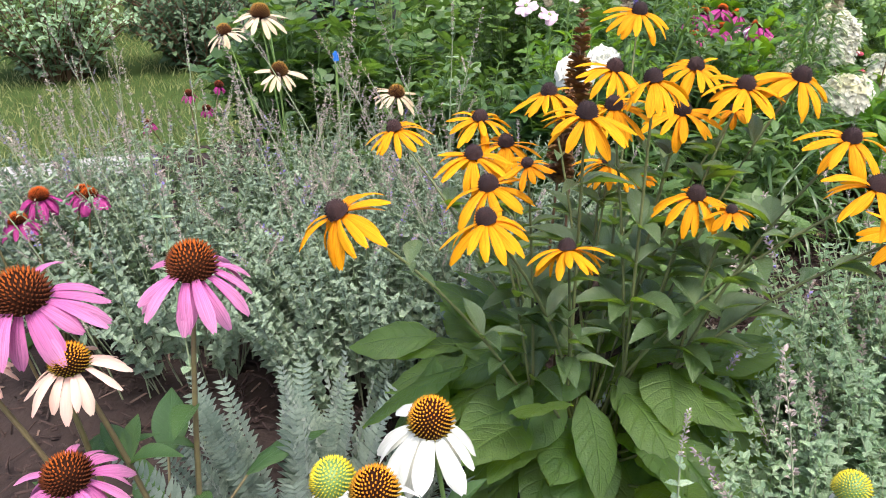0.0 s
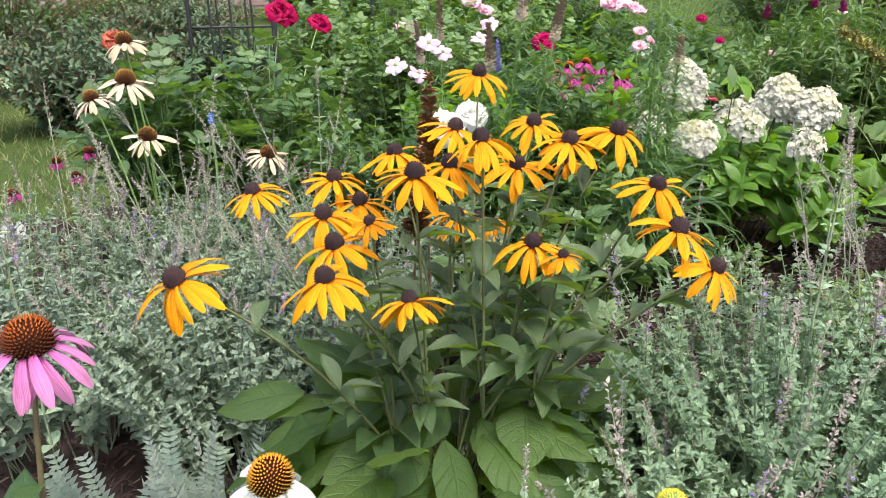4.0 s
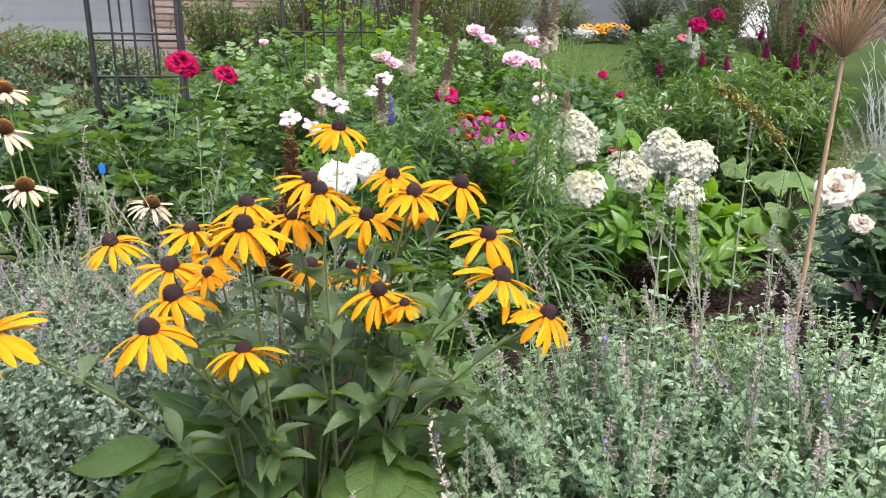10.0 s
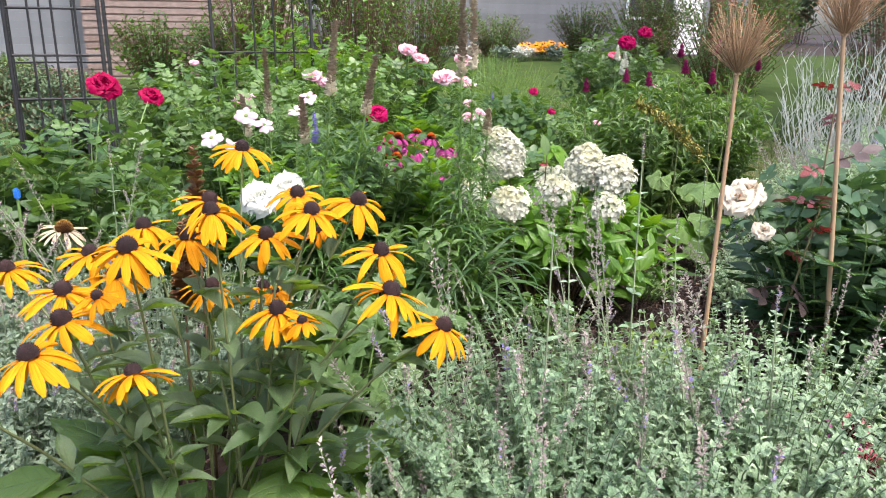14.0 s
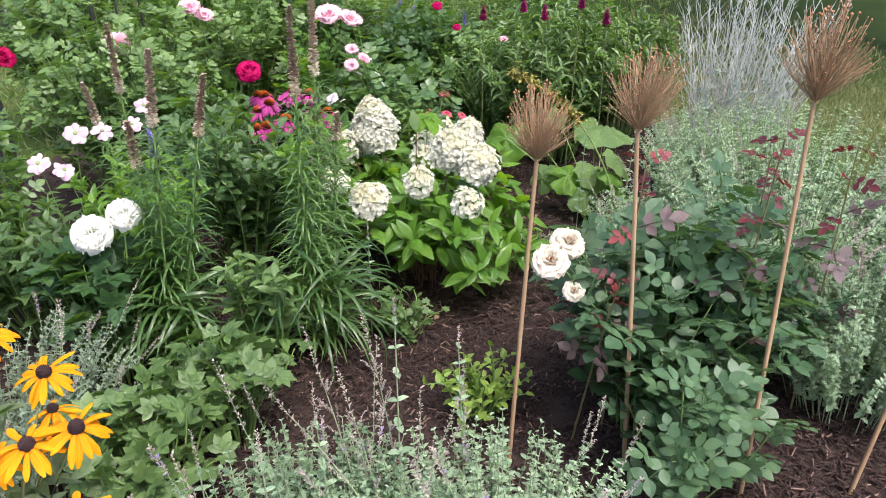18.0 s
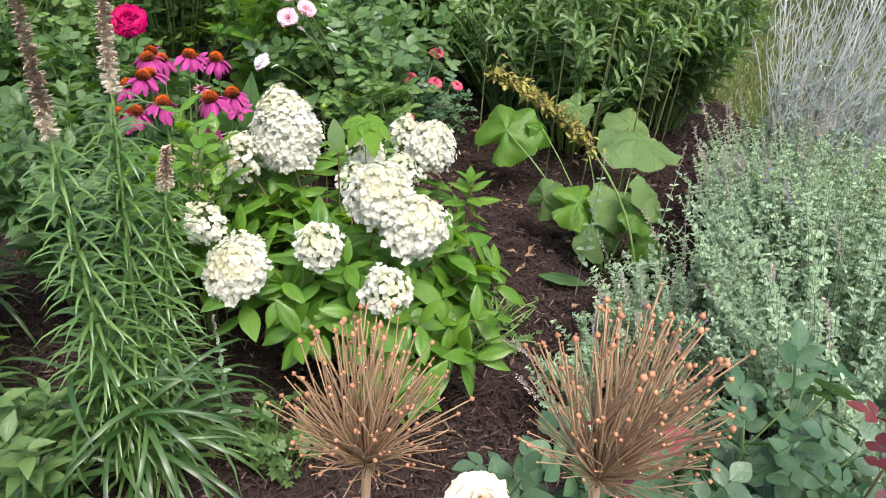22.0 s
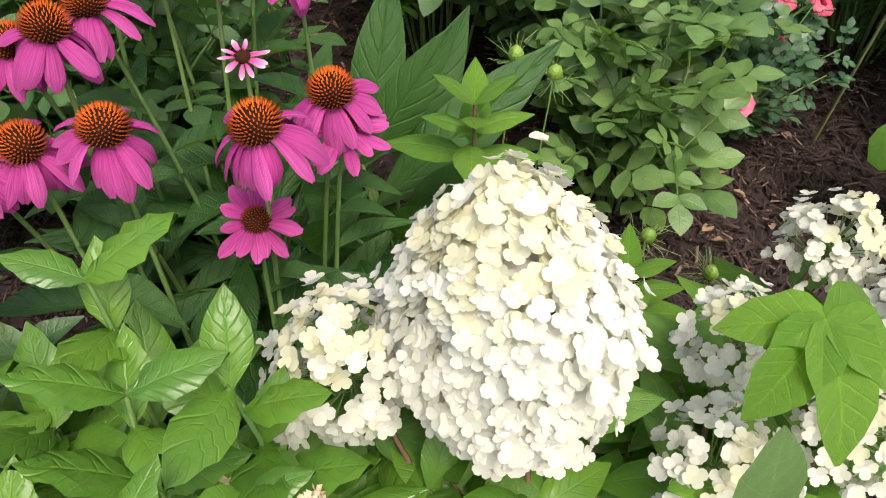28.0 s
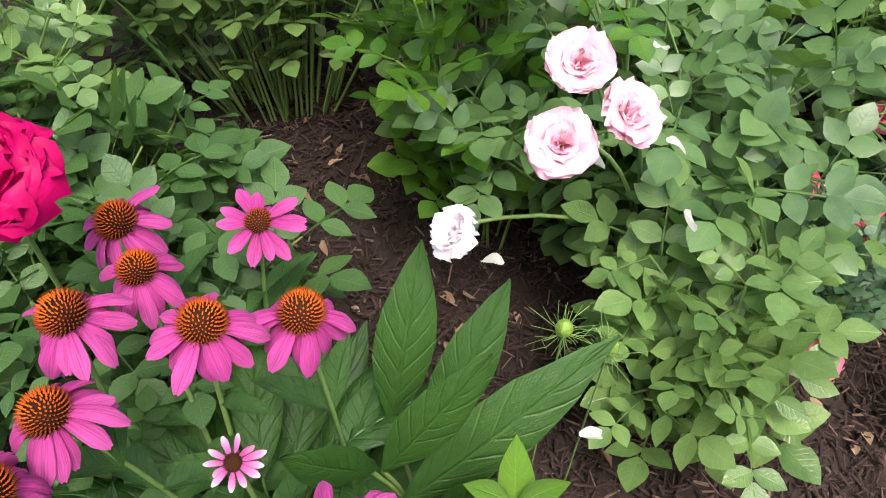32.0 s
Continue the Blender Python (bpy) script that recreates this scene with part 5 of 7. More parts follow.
def panicle(plant, p, lean, rad, high, n, seed, label, single=False):
    rng = np.random.default_rng(seed)
    n = int(n * (2.6 if single else 2.2 if rad > 0.059 else 1.3))
    pos, nrm, s = panicle_geo(rng, rad, high, n, 0.0 if single else 0.16)
    way = unit(np.cross(nrm, rng.normal(0, 1, (n, 3))))
    g = Geo()
    for k in range(0, n, 3):
        g.add(*tube([(0, 0, pos[k][2] * 0.45), pos[k] * np.array([0.96, 0.96, 0.99])], 0.0009, 0.0005, 3), 2)
    g.add(*tube([(0, 0, -0.06), (0, 0, high * 0.8)], 0.003, 0.001, 5), 2)
    if rad > 0.059:
        g.add(*tube([(0, 0, high * q) for q in (0.05, 0.06)] + [(0, 0, high * 0.28)], rad * 0.60, rad * 0.86, 16), 0)
        g.add(*tube([(0, 0, high * q) for q in (0.28, 0.5, 0.72)], rad * 0.86, rad * 0.64, 16), 0)
        g.add(*tube([(0, 0, high * q) for q in (0.72, 0.8, 0.88)], rad * 0.64, rad * 0.20, 16), 0)
    size = rng.uniform(0.0155, 0.0215, n)
    pale = rng.uniform(0, 1, n) < ((s - 0.6) / 0.4).clip(0, 0.8)
    rest = np.arange(n) >= (290 if single else 0)
    for mi, m in ((0, ~pale & rest), (1, pale & rest)):
        if m.any():
            g.add(*scatter(FLORET, pos[m], way[m], nrm[m], size[m], size[m]), mi)
    head = part("flower_panicle", g.mesh("flower_panicle", [M["hyd"], M["hyd_top"], M["stem_green"]]), plant, aim(p, lean, seed * 37.0), label)
    if single:
        one = [Geo().add(*FLORET).mesh("floret", M["hyd"]), Geo().add(*FLORET).mesh("floret", M["hyd_top"])]
        for i in range(290):
            x = Vector(way[i])
            z = Vector(nrm[i])
            rot = Matrix((z.cross(x).cross(z).normalized().cross(z) * -1, z.cross(x).cross(z).normalized(), z)).transposed().to_4x4()
            part("floret", one[1 if pale[i] else 0], head, Matrix.Translation(pos[i]) @ rot @ Matrix.Scale(size[i], 4))


def hydrangea():
    x, y = 1.62, 2.56
    z0 = ground_z(x, y)
    ob, tips, _ = shrub("hydrangea", "panicle hydrangea with creamy white flower heads and bright green leaves", "hydrangea", x, y + 0.06, 0.42, 0.48, 0.43, 56, 7, broad(-0.30, 0.006), 0.122, 0.054, M["leaf_bright"], M["stem_brown"], 86, low=0.40, flat=0.55, pairs=True, rise=0.3, shrink=0.25, r0=0.0032)
    rows = [(1.515, 2.782, 0.488, 0.083, 0.190, 760, -0.14, 0.28, True), (1.392, 2.805, 0.460, 0.058, 0.115, 190, -0.25, -0.1, False), (1.680, 2.269, 0.425, 0.050, 0.085, 150, 0.05, -0.5, False),
            (1.548, 2.395, 0.470, 0.050, 0.090, 150, 0.0, -0.4, False), (1.368, 2.370, 0.440, 0.064, 0.090, 210, -0.2, -0.4, False), (1.700, 2.472, 0.520, 0.072, 0.130, 320, 0.0, -0.25, False),
            (1.756, 2.375, 0.500, 0.066, 0.125, 280, 0.15, -0.35, False), (1.900, 2.855, 0.420, 0.064, 0.120, 250, 0.2, -0.1, False), (1.677, 2.749, 0.415, 0.052, 0.075, 90, 0.1, -0.3, False), (1.719, 2.850, 0.435, 0.050, 0.070, 90, 0.1, -0.1, False),
            (1.801, 2.770, 0.415, 0.052, 0.075, 90, 0.2, -0.1, False), (1.849, 2.960, 0.420, 0.050, 0.080, 110, 0.2, 0.1, False), (1.300, 2.560, 0.430, 0.046, 0.090, 130, -0.4, -0.1, False), (1.385, 2.50, 0.39, 0.045, 0.080, 120, -0.3, -0.3, False)]
    whorl = Geo().add(flat(SMOOTH, 0.44, 1), SMOOTH[1]).mesh("leaf", M["leaf_bright"])
    for i, (hx, hy, hz, rad, high, n, lx, ly, single) in enumerate(rows):
        panicle(ob, (hx - x, hy - y, hz - z0), (lx, ly, 1), rad, high, n, 200 + i, "", single)
        for k in range(6):
            a = k * 2.4 + i
            way = Vector((math.cos(a), math.sin(a), 0.45 - 0.12 * k))
            size = rr.uniform(0.085, 0.125)
            part("leaf", whorl, ob, Matrix.Translation((hx - x, hy - y, hz - z0 - 0.035 - 0.016 * k)) @ way.to_track_quat("Y", "Z").to_matrix().to_4x4() @ pose(0, 0, 0, 0, rr.uniform(-25, 25), 0) @ Matrix.Scale(size, 4))
        part("stem", Geo().add(*tube(arc((rr.uniform(-0.05, 0.05), rr.uniform(-0.05, 0.05), 0), (hx - x - 0.02 * lx, hy - y - 0.02 * ly, hz - z0), 0.6, 0.4, 7), 0.004, 0.0025, 5)).mesh("stem", M["stem_brown"]), ob)


hydrangea()


# ---- dried alliums ----
def pedicel_mesh(bend, size):
    """One dry ray of a seed head with its capsule, one long."""
    g = Geo().add(*tube([(0, 0, 0), (bend, 0, 0.5), (0, 0, 1)], 0.0085, 0.0055, 3), 0)
    oc = np.array([(1, 0, 0), (0.3, 0.95, 0), (-0.8, 0.6, 0), (-0.8, -0.6, 0), (0.3, -0.95, 0), (0, 0, 1.2), (0, 0, -1.0)]) * size + np.array([0, 0, 1.0])
    g.add(oc, [(i, (i + 1) % 5, 5) for i in range(5)] + [((i + 1) % 5, i, 6) for i in range(5)], 1)
    return g.mesh("pedicel", [M["straw"], M["capsule"]])


PEDICELS = [pedicel_mesh(b, s) for b, s in ((0.05, 0.018), (-0.06, 0.013), (0.08, 0.021), (-0.03, 0.011))]


def allium(x, y, z, lean, rad, seed, bottom):
    rng = np.random.default_rng(seed)
    bx, by = bottom
    bz = ground_z(bx, by)
    ob = thing("dried_allium", bx, by, bz, "dried allium seed head on a straw-brown stalk", "allium", "dried alliums")
    top = np.array([x - bx, y - by, z - bz])
    part("stalk", Geo().add(*tube(arc((0, 0, -0.02), top, 0.5, 0.45, 9), 0.0062, 0.0048, 7)).mesh("stalk", M["straw"]), ob)
    n = 230
    u = rng.uniform(-0.05, 1.0, n)
    a = np.arange(n) * 2.39996
    d = np.stack([np.sqrt(1 - u * u) * np.cos(a) * 0.76, np.sqrt(1 - u * u) * np.sin(a) * 0.76, u + 0.62], -1) + rng.normal(0, 0.06, (n, 3))
    ln = rad * rng.uniform(0.85, 1.25, n)
    umbel = part("umbel", block("umbel", 0.016, 0.016, 0.014, M["straw"], 0.005), ob, aim(top, lean))
    for k in range(n):
        part("pedicel", PEDICELS[k % 4], umbel, aim((0, 0, 0.006), d[k], k * 40.0) @ Matrix.Scale(np.linalg.norm(d[k]) * ln[k], 4))


allium(1.532, 1.516, 0.929, (0, 0, 1), 0.088, 91, (1.50, 1.50))
allium(1.704, 1.407, 1.012, (0.1, 0, 1), 0.088, 92, (1.80, 1.40))
allium(2.052, 1.310, 1.067, (0.05, 0, 1), 0.100, 93, (2.02, 1.20))
allium(2.46, 1.17, 1.07, (0.1, 0, 1), 0.095, 94, (2.30, 1.12))


# ---- roses ----
def bloom_kind(mat, rad, rings, seed, cup=1.0, centre=None, inner=None, ruffle=0.09):
    """A rose bloom: a tight core mesh, and the open outer petals as meshes of their own, each with its turn."""
    rng = np.random.default_rng(seed)
    core, outer = Geo(), []
    nu, nv = 8, 6
    for ring in range(rings):
        k = ring / max(1, rings - 1)
        count = 4 + ring * 2
        shapes = []
        for j in range(count):
            a0 = 2 * math.pi * (j + 0.5 * (ring % 2)) / count + rng.normal(0, 0.12)
            open_ = radians(8 + 68 * k**1.2 * (2 - cup)) + rng.normal(0, 0.10)
            ln = rad * (0.55 + 0.5 * k) * rng.uniform(0.9, 1.1)
            half = ln * rng.uniform(0.50, 0.66)
            v = []
            for i in range(nu):
                s = i / (nu - 1)
                th = open_ * (0.35 + 0.9 * s)
                out = rad * 0.10 * (0.3 + k) + ln * s * math.sin(th)
                z = ln * s * math.cos(th) * 0.9
                w = half * (0.35 + 0.9 * math.sin(min(1, s * 1.15) * math.pi * 0.62)) * (1 if s < 0.66 else math.sqrt(max(0.04, 1 - ((s - 0.66) / 0.36) ** 2)))
                for q in range(nv):
                    u = q / (nv - 1) * 2 - 1
                    zz = z + ruffle * ln * s * s * math.sin(5 * u + j * 2.3 + ring) - 0.10 * ln * u * u * s
                    v.append((out - 0.10 * ln * u * u, u * w, zz))
            f = [(i * nv + q, i * nv + q + 1, (i + 1) * nv + q + 1, (i + 1) * nv + q) for i in range(nu - 1) for q in range(nv - 1)]
            if ring < 2:
                c, d = math.cos(a0), math.sin(a0)
                core.add([(c * x - d * y, d * x + c * y, z) for x, y, z in v], f)
            else:
                if len(shapes) < 3:
                    shapes.append(Geo().add(v, f).mesh("petal", mat))
                outer.append((shapes[j % len(shapes)], math.degrees(a0)))
    if centre:
        core.add(*scatter(SMALL, rng.normal(0, rad * 0.1, (30, 3)) + np.array([0, 0, rad * 0.25]), unit(rng.normal(0, 0.4, (30, 3)) + np.array([0, 0, 1.0])), np.array([1.0, 0, 0]), rad * 0.2, rad * 0.06), 1)
    return core.mesh("bloom", [inner or mat, M["yellow"]]), outer


def bloom(plant, key, m):
    core, outer = BLOOM[key]
    ob = part("bloom", core, plant, m)
    for me, turn in outer:
        part("petal", me, ob, pose(0, 0, 0, rr.uniform(-5, 5), rr.uniform(-5, 5), turn))


BLOOM = {"red": bloom_kind(M["rose_red"], 0.052, 6, 1, 1.0, ruffle=0.17), "hot": bloom_kind(M["rose_hot"], 0.042, 7, 2, 0.85, ruffle=0.18), "pink": bloom_kind(M["rose_pink"], 0.034, 5, 3, 1.30, inner=M["rose_deep"], ruffle=0.13),
         "white": bloom_kind(M["rose_white"], 0.044, 4, 4, 1.0, centre=True, ruffle=0.22), "rust": bloom_kind(M["rose_rust"], 0.036, 4, 7, 0.7, ruffle=0.25), "lilac": bloom_kind(M["rose_lilac"], 0.036, 4, 8, 1.35, ruffle=0.2), "coral": bloom_kind(M["rose_coral"], 0.025, 4, 5), "phlox": bloom_kind(M["white_petal"], 0.046, 7, 6, 0.85, ruffle=0.28)}


def rose(label, x, y, rx, ry, h, stems, per, blooms, seed, leafm="leaf_mid", size=0.085, low=0.25, flat=0.5, category="rose bush", name="rose_bush"):
    ob, tips, ways = shrub(name, label, category, x, y, rx, ry, h, stems, per, ROSE_LEAF, size, size * 1.1, M[leafm], M["stem_green"], seed, low=low, flat=flat, rise=0.2, shrink=0.25, r0=0.0035, group="roses")
    z0 = ground_z(x, y)
    for key, bx, by, bz, lx, ly, s in blooms:
        p = (bx - x, by - y, bz - z0)
        part("cane", Geo().add(*tube(arc((rr.uniform(-0.06, 0.06), rr.uniform(-0.06, 0.06), 0), p, 0.6, 0.35, 9), 0.0042, 0.0022, 6)).mesh("cane", M["stem_green"]), ob)
        bloom(ob, key, aim((p[0], p[1], p[2] - 0.02 * s), (lx, ly, 1), rr.uniform(0, 360), s))
    return ob, tips, ways


rose("rose bush with crimson blooms in front of the trellis", -0.06, 3.05, 0.36, 0.30, 0.76, 38, 10, [("red", 0.013, 3.166, 0.865, 0.3, -0.7, 1.0), ("red", 0.142, 3.578, 0.795, 0.5, -0.6, 0.85)], 301, "leaf_rose", 0.13)
rose("rose bush with large dark leaves and one rust-brown fading bloom", -0.36, 2.78, 0.30, 0.28, 0.72, 34, 9, [("rust", -0.434, 2.55, 0.825, 0.1, -0.4, 1.0)], 312, "leaf_mid", 0.165)
rose("rose bush with fresh green leaves by the trellis", 0.50, 3.85, 0.55, 0.40, 0.92, 80, 11, [("pink", 0.545, 3.98, 0.73, 0, -0.5, 1.9), ("pink", 0.60, 3.9, 0.68, 0.2, -0.5, 1.7)], 302, "leaf_rose", 0.11)
rose("pale pink shrub rose with open double blooms", 1.80, 3.92, 0.40, 0.40, 0.62, 46, 8, [("pink", 1.556, 3.46, 0.735, -0.1, -0.5, 0.85), ("pink", 1.545, 3.425, 0.675, -0.2, -0.7, 0.92), ("pink", 1.60, 3.44, 0.695, 0.5, -0.4, 0.88), ("pink", 1.507, 3.697, 0.855, -0.1, -0.5, 1.7), ("pink", 1.60, 3.68, 0.83, 0.3, -0.4, 1.6), ("lilac", 1.455, 3.450, 0.520, -0.9, -0.3, 0.85), ("pink", 1.64, 3.78, 0.93, 0.1, -0.4, 1.7)], 303, "leaf_rose_cool", 0.155)
rose("rose bush with dark leaves and one huge hot pink bloom", 0.88, 3.55, 0.38, 0.34, 0.56, 60, 8, [("hot", 1.085, 3.335, 0.725, -0.1, -0.5, 1.05)], 304, "leaf_dark", 0.155)
rose("small shrub rose with coral-red blooms", 2.06, 3.74, 0.20, 0.16, 0.34, 50, 10, [("coral", 2.008, 3.759, 0.308, 0, -0.4, 1), ("coral", 1.938, 3.434, 0.30, 0, -0.4, 0.9), ("coral", 2.136, 3.741, 0.20, 0.2, -0.6, 1), ("coral", 2.13, 3.835, 0.375, 0, -0.4, 1), ("coral", 2.103, 3.72, 0.30, 0.2, -0.5, 1), ("coral", 2.2, 3.75, 0.27, 0.3, -0.4, 0.9)], 305, "leaf_blue", 0.075)
rose("white rose with blue-green leaves beside the dried alliums", 1.92, 1.52, 0.36, 0.30, 0.60, 48, 8, [("white", 1.700, 1.640, 0.656, 0.1, -0.5, 1.0), ("white", 1.618, 1.575, 0.652, -0.3, -0.6, 1.0), ("white", 1.665, 1.530, 0.575, -0.2, -0.8, 0.6)], 306, "leaf_blue", 0.165)
rose("low rose foliage by the stalks of the alliums", 1.84, 1.24, 0.22, 0.18, 0.42, 20, 8, [], 311, "leaf_blue", 0.13)
rose("rose bush with wine-red young shoots", 2.2, 1.62, 0.26, 0.26, 0.66, 26, 8, [], 307, "leaf_blue", 0.14)
rose("tall rose bush behind the coneflowers", 1.05, 4.35, 0.55, 0.40, 0.95, 80, 11, [("pink", 0.9, 4.1, 0.85, 0, -0.4, 1.5), ("pink", 0.96, 4.08, 0.81, 0.2, -0.4, 1.3)], 308, "leaf_rose", 0.12)
rose("rose bush at the back of the bed with small pink buds", 2.55, 4.35, 0.45, 0.35, 0.62, 70, 11, [("pink", 2.606, 4.158, 0.549, 0, -0.4, 0.8), ("hot", 2.35, 4.25, 0.62, 0, -0.3, 0.5)], 309, "leaf_rose", 0.11)


def red_shoots():
    rng = np.random.default_rng(310)
    for x, y, z in ((2.06, 1.37, 0.97), (2.335, 1.415, 0.90), (1.81, 1.51, 0.90), (1.72, 1.42, 0.64), (2.16, 1.50, 0.86)):
        bz = ground_z(x, y)
        ob = thing("young_rose_shoot", x, y, bz, "young rose shoot with wine-red leaves", "rose shoot", "rose shoots")
        line = arc((rng.normal(0, 0.02), rng.normal(0.05, 0.02), -0.01), (0, 0, z - bz), 0.6, 0.5, 9)
        part("stem", Geo().add(*tube(line, 0.0035, 0.0018, 5)).mesh("stem", M["stem_purple"]), ob)
        young = Geo().add(*ROSE_LEAF).mesh("leaf", M["leaf_red"])
        old = Geo().add(*ROSE_LEAF).mesh("leaf", M["leaf_mauve"])
        for i in range(11):
            me = young if i < 5 else old
            a = i * 2.4
            p = line[8 - i // 2]
            way = Vector((math.cos(a), math.sin(a), rng.uniform(-0.5, 0.7)))
            part("leaf", me, ob, Matrix.Translation(p) @ way.to_track_quat("Y", "Z").to_matrix().to_4x4() @ pose(0, 0, 0, 0, rng.uniform(-50, 50), 0) @ Matrix.Scale((0.062 if i < 5 else 0.10) * rng.uniform(0.7, 1.2), 4))


red_shoots()


# ---- filling plants of the bed ----
rose("rose bush with fresh leaves at the back of the bed", 0.25, 4.9, 0.50, 0.36, 0.90, 90, 11, [("pink", 0.3, 4.6, 0.9, 0, -0.4, 0.8)], 320, "leaf_rose", 0.12)
rose("tall rose bush with lime-green young leaves", 0.95, 5.05, 0.55, 0.36, 1.15, 90, 11, [], 321, "leaf_bright", 0.12)
rose("tall rose bush with pale pink blooms at the back", 1.55, 4.75, 0.50, 0.36, 1.0, 100, 11, [("pink", 1.5, 4.45, 0.98, 0, -0.5, 1.6), ("pink", 1.58, 4.48, 0.93, 0.2, -0.5, 1.5)], 322, "leaf_rose", 0.12)
rose("dark-leaved rose bush behind the pink rose", 2.15, 4.55, 0.42, 0.34, 0.72, 80, 11, [("hot", 2.25, 4.3, 0.74, 0, -0.4, 0.6)], 323, "leaf_dark", 0.12)
rose("low rose bush with light green leaves over the mulch", 1.85, 3.52, 0.18, 0.16, 0.46, 18, 7, [], 325, "leaf_rose", 0.150)
rose("arching rose shoots with fresh leaves over the mulch", 1.52, 3.92, 0.22, 0.22, 0.78, 14, 8, [], 326, "leaf_bright", 0.15)


def clump(name, label, category, x, y, rx, ry, h, n, per, tpl, length, ratio, leafm, stemm, seed, **kw):
    return shrub(name, label, category, x, y, rx, ry, h, n, per, tpl, length, length * ratio, M[leafm], M[stemm], seed, **kw)


clump("butterfly_bush", "dark green butterfly bush with magenta spikes", "butterfly bush", 2.75, 3.72, 0.46, 0.40, 0.86, 90, 14, LANCE, 0.105, 0.28, "leaf_mid", "stem_green", 330, low=0.2, flat=0.6, pairs=True)
clump("butterfly_bush", "leafy butterfly bush beside the white sage", "butterfly bush", 3.22, 3.86, 0.34, 0.34, 0.82, 70, 14, LANCE, 0.105, 0.28, "leaf_mid", "stem_green", 329, low=0.2, flat=0.6, pairs=True)
clump("bell_plant", "leafy phlox foliage in pairs", "phlox", 0.96, 2.08, 0.14, 0.14, 0.42, 14, 9, OVATE6, 0.085, 0.46, "leaf_mid", "stem_green", 331, pairs=True, flat=0.8, rise=0.3)
clump("phlox", "leafy phlox with broad green leaves", "phlox", 0.94, 2.80, 0.22, 0.24, 0.70, 40, 11, OVATE6, 0.095, 0.46, "leaf_mid", "stem_green", 332, pairs=True, flat=0.8, rise=0.3)
clump("phlox", "leafy phlox with bright green leaves", "phlox", 0.62, 2.62, 0.25, 0.22, 0.60, 34, 10, OVATE6, 0.085, 0.42, "leaf_bright", "stem_green", 333, pairs=True, flat=0.8, rise=0.3)
clump("bee_balm", "bee balm with large wrinkled bright green leaves", "bee balm", 1.22, 2.74, 0.15, 0.14, 0.66, 15, 7, broad(-0.2), 0.105, 0.50, "leaf_bright", "stem_green", 334, pairs=True, flat=0.85, rise=0.35)
clump("cranesbill", "cranesbill with deeply cut pale green leaves", "cranesbill", 0.82, 1.82, 0.20, 0.18, 0.34, 34, 5, LOBED, 0.085, 1.0, "leaf_mid", "stem_green", 335, flat=0.7, low=0.5, shrink=0.1)
clump("cranesbill", "cranesbill with cut leaves beside the yellow flowers", "cranesbill", 0.62, 1.62, 0.20, 0.18, 0.36, 34, 5, LOBED, 0.075, 1.0, "leaf_mid", "stem_green", 336, flat=0.7, low=0.5, shrink=0.1)
clump("seedling", "low green seedlings on the mulch", "seedling", 1.98, 2.55, 0.20, 0.16, 0.14, 40, 5, LOBED, 0.035, 1.0, "leaf_mid", "stem_green", 337, flat=0.6)
clump("seedling", "low lime-green seedlings by the stalk of an allium", "seedling", 1.50, 1.72, 0.16, 0.14, 0.20, 30, 6, TOOTHED, 0.045, 0.6, "leaf_lime", "stem_green", 338, flat=0.6)
clump("seedling", "low cut-leaved seedlings under the hydrangea", "seedling", 1.40, 2.22, 0.16, 0.12, 0.15, 26, 5, LOBED, 0.05, 1.0, "leaf_mid", "stem_green", 339, flat=0.6)
clump("aster", "leafy aster mound behind the hydrangea", "aster", 2.55, 4.05, 0.34, 0.30, 0.60, 80, 12, LANCE, 0.06, 0.3, "leaf_dark", "stem_green", 340, low=0.2, flat=0.6)
clump("fennel", "feathery lime-green fennel at the back of the bed", "fennel", 2.28, 5.25, 0.36, 0.26, 0.92, 130, 14, leaf((0.3, 0.4, 0.05), 0.2, -0.1), 0.07, 0.10, "leaf_lime", "stem_green", 341, low=0.15, flat=0.6)
clump("fennel", "feathery lime-green fennel by the far grass", "fennel", 2.65, 5.80, 0.44, 0.30, 0.85, 120, 14, leaf((0.3, 0.4, 0.05), 0.2, -0.1), 0.07, 0.12, "leaf_lime", "stem_green", 342, low=0.15, flat=0.6)
clump("grass_clump", "tuft of long grass beside the white sage", "grass", 3.5, 2.75, 0.35, 0.35, 0.34, 160, 4, BLADE, 0.20, 0.03, "grass_leaf", "stem_green", 343, low=0.05)


def spikes_on(name, label, category, group, places, mat, length, rad, seed, stem="stem_green", lean=0.25):
    """Upright flower or seed spikes, each on its own stalk."""
    rng = np.random.default_rng(seed)
    pod = leaf((0.6, 1.0, 0.3), 0.6, 0.0)
    for x, y, z in places:
        z0 = ground_z(x, y)
        ob = thing(name, x, y, z0, label, category, group)
        top = np.array([rng.normal(0, 0.03), rng.normal(0, 0.03), z - z0])
        line = arc((0, 0, -0.01), top, 0.6, 0.4, 9)
        part("stem", Geo().add(*tube(line, 0.0035, 0.0018, 5)).mesh("stem", M[stem]), ob)
        n = 150
        k = rng.uniform(0, 1, n)
        way_t = unit(line[-1] - line[-2])
        pos = top + way_t * ((k - 0.6) * length)[:, None]
        a = rng.uniform(0, 6.28, n)
        r = rad * (1.05 - 0.75 * k)
        d = np.stack([np.cos(a), np.sin(a), np.full(n, 0.4)], -1)
        g = Geo().add(*scatter(pod, pos + d * 0.002, unit(d), np.array([0, 0, 1.0]), r, r * 0.7))
        part("flower_spike", g.mesh("flower_spike", M[mat]), ob)


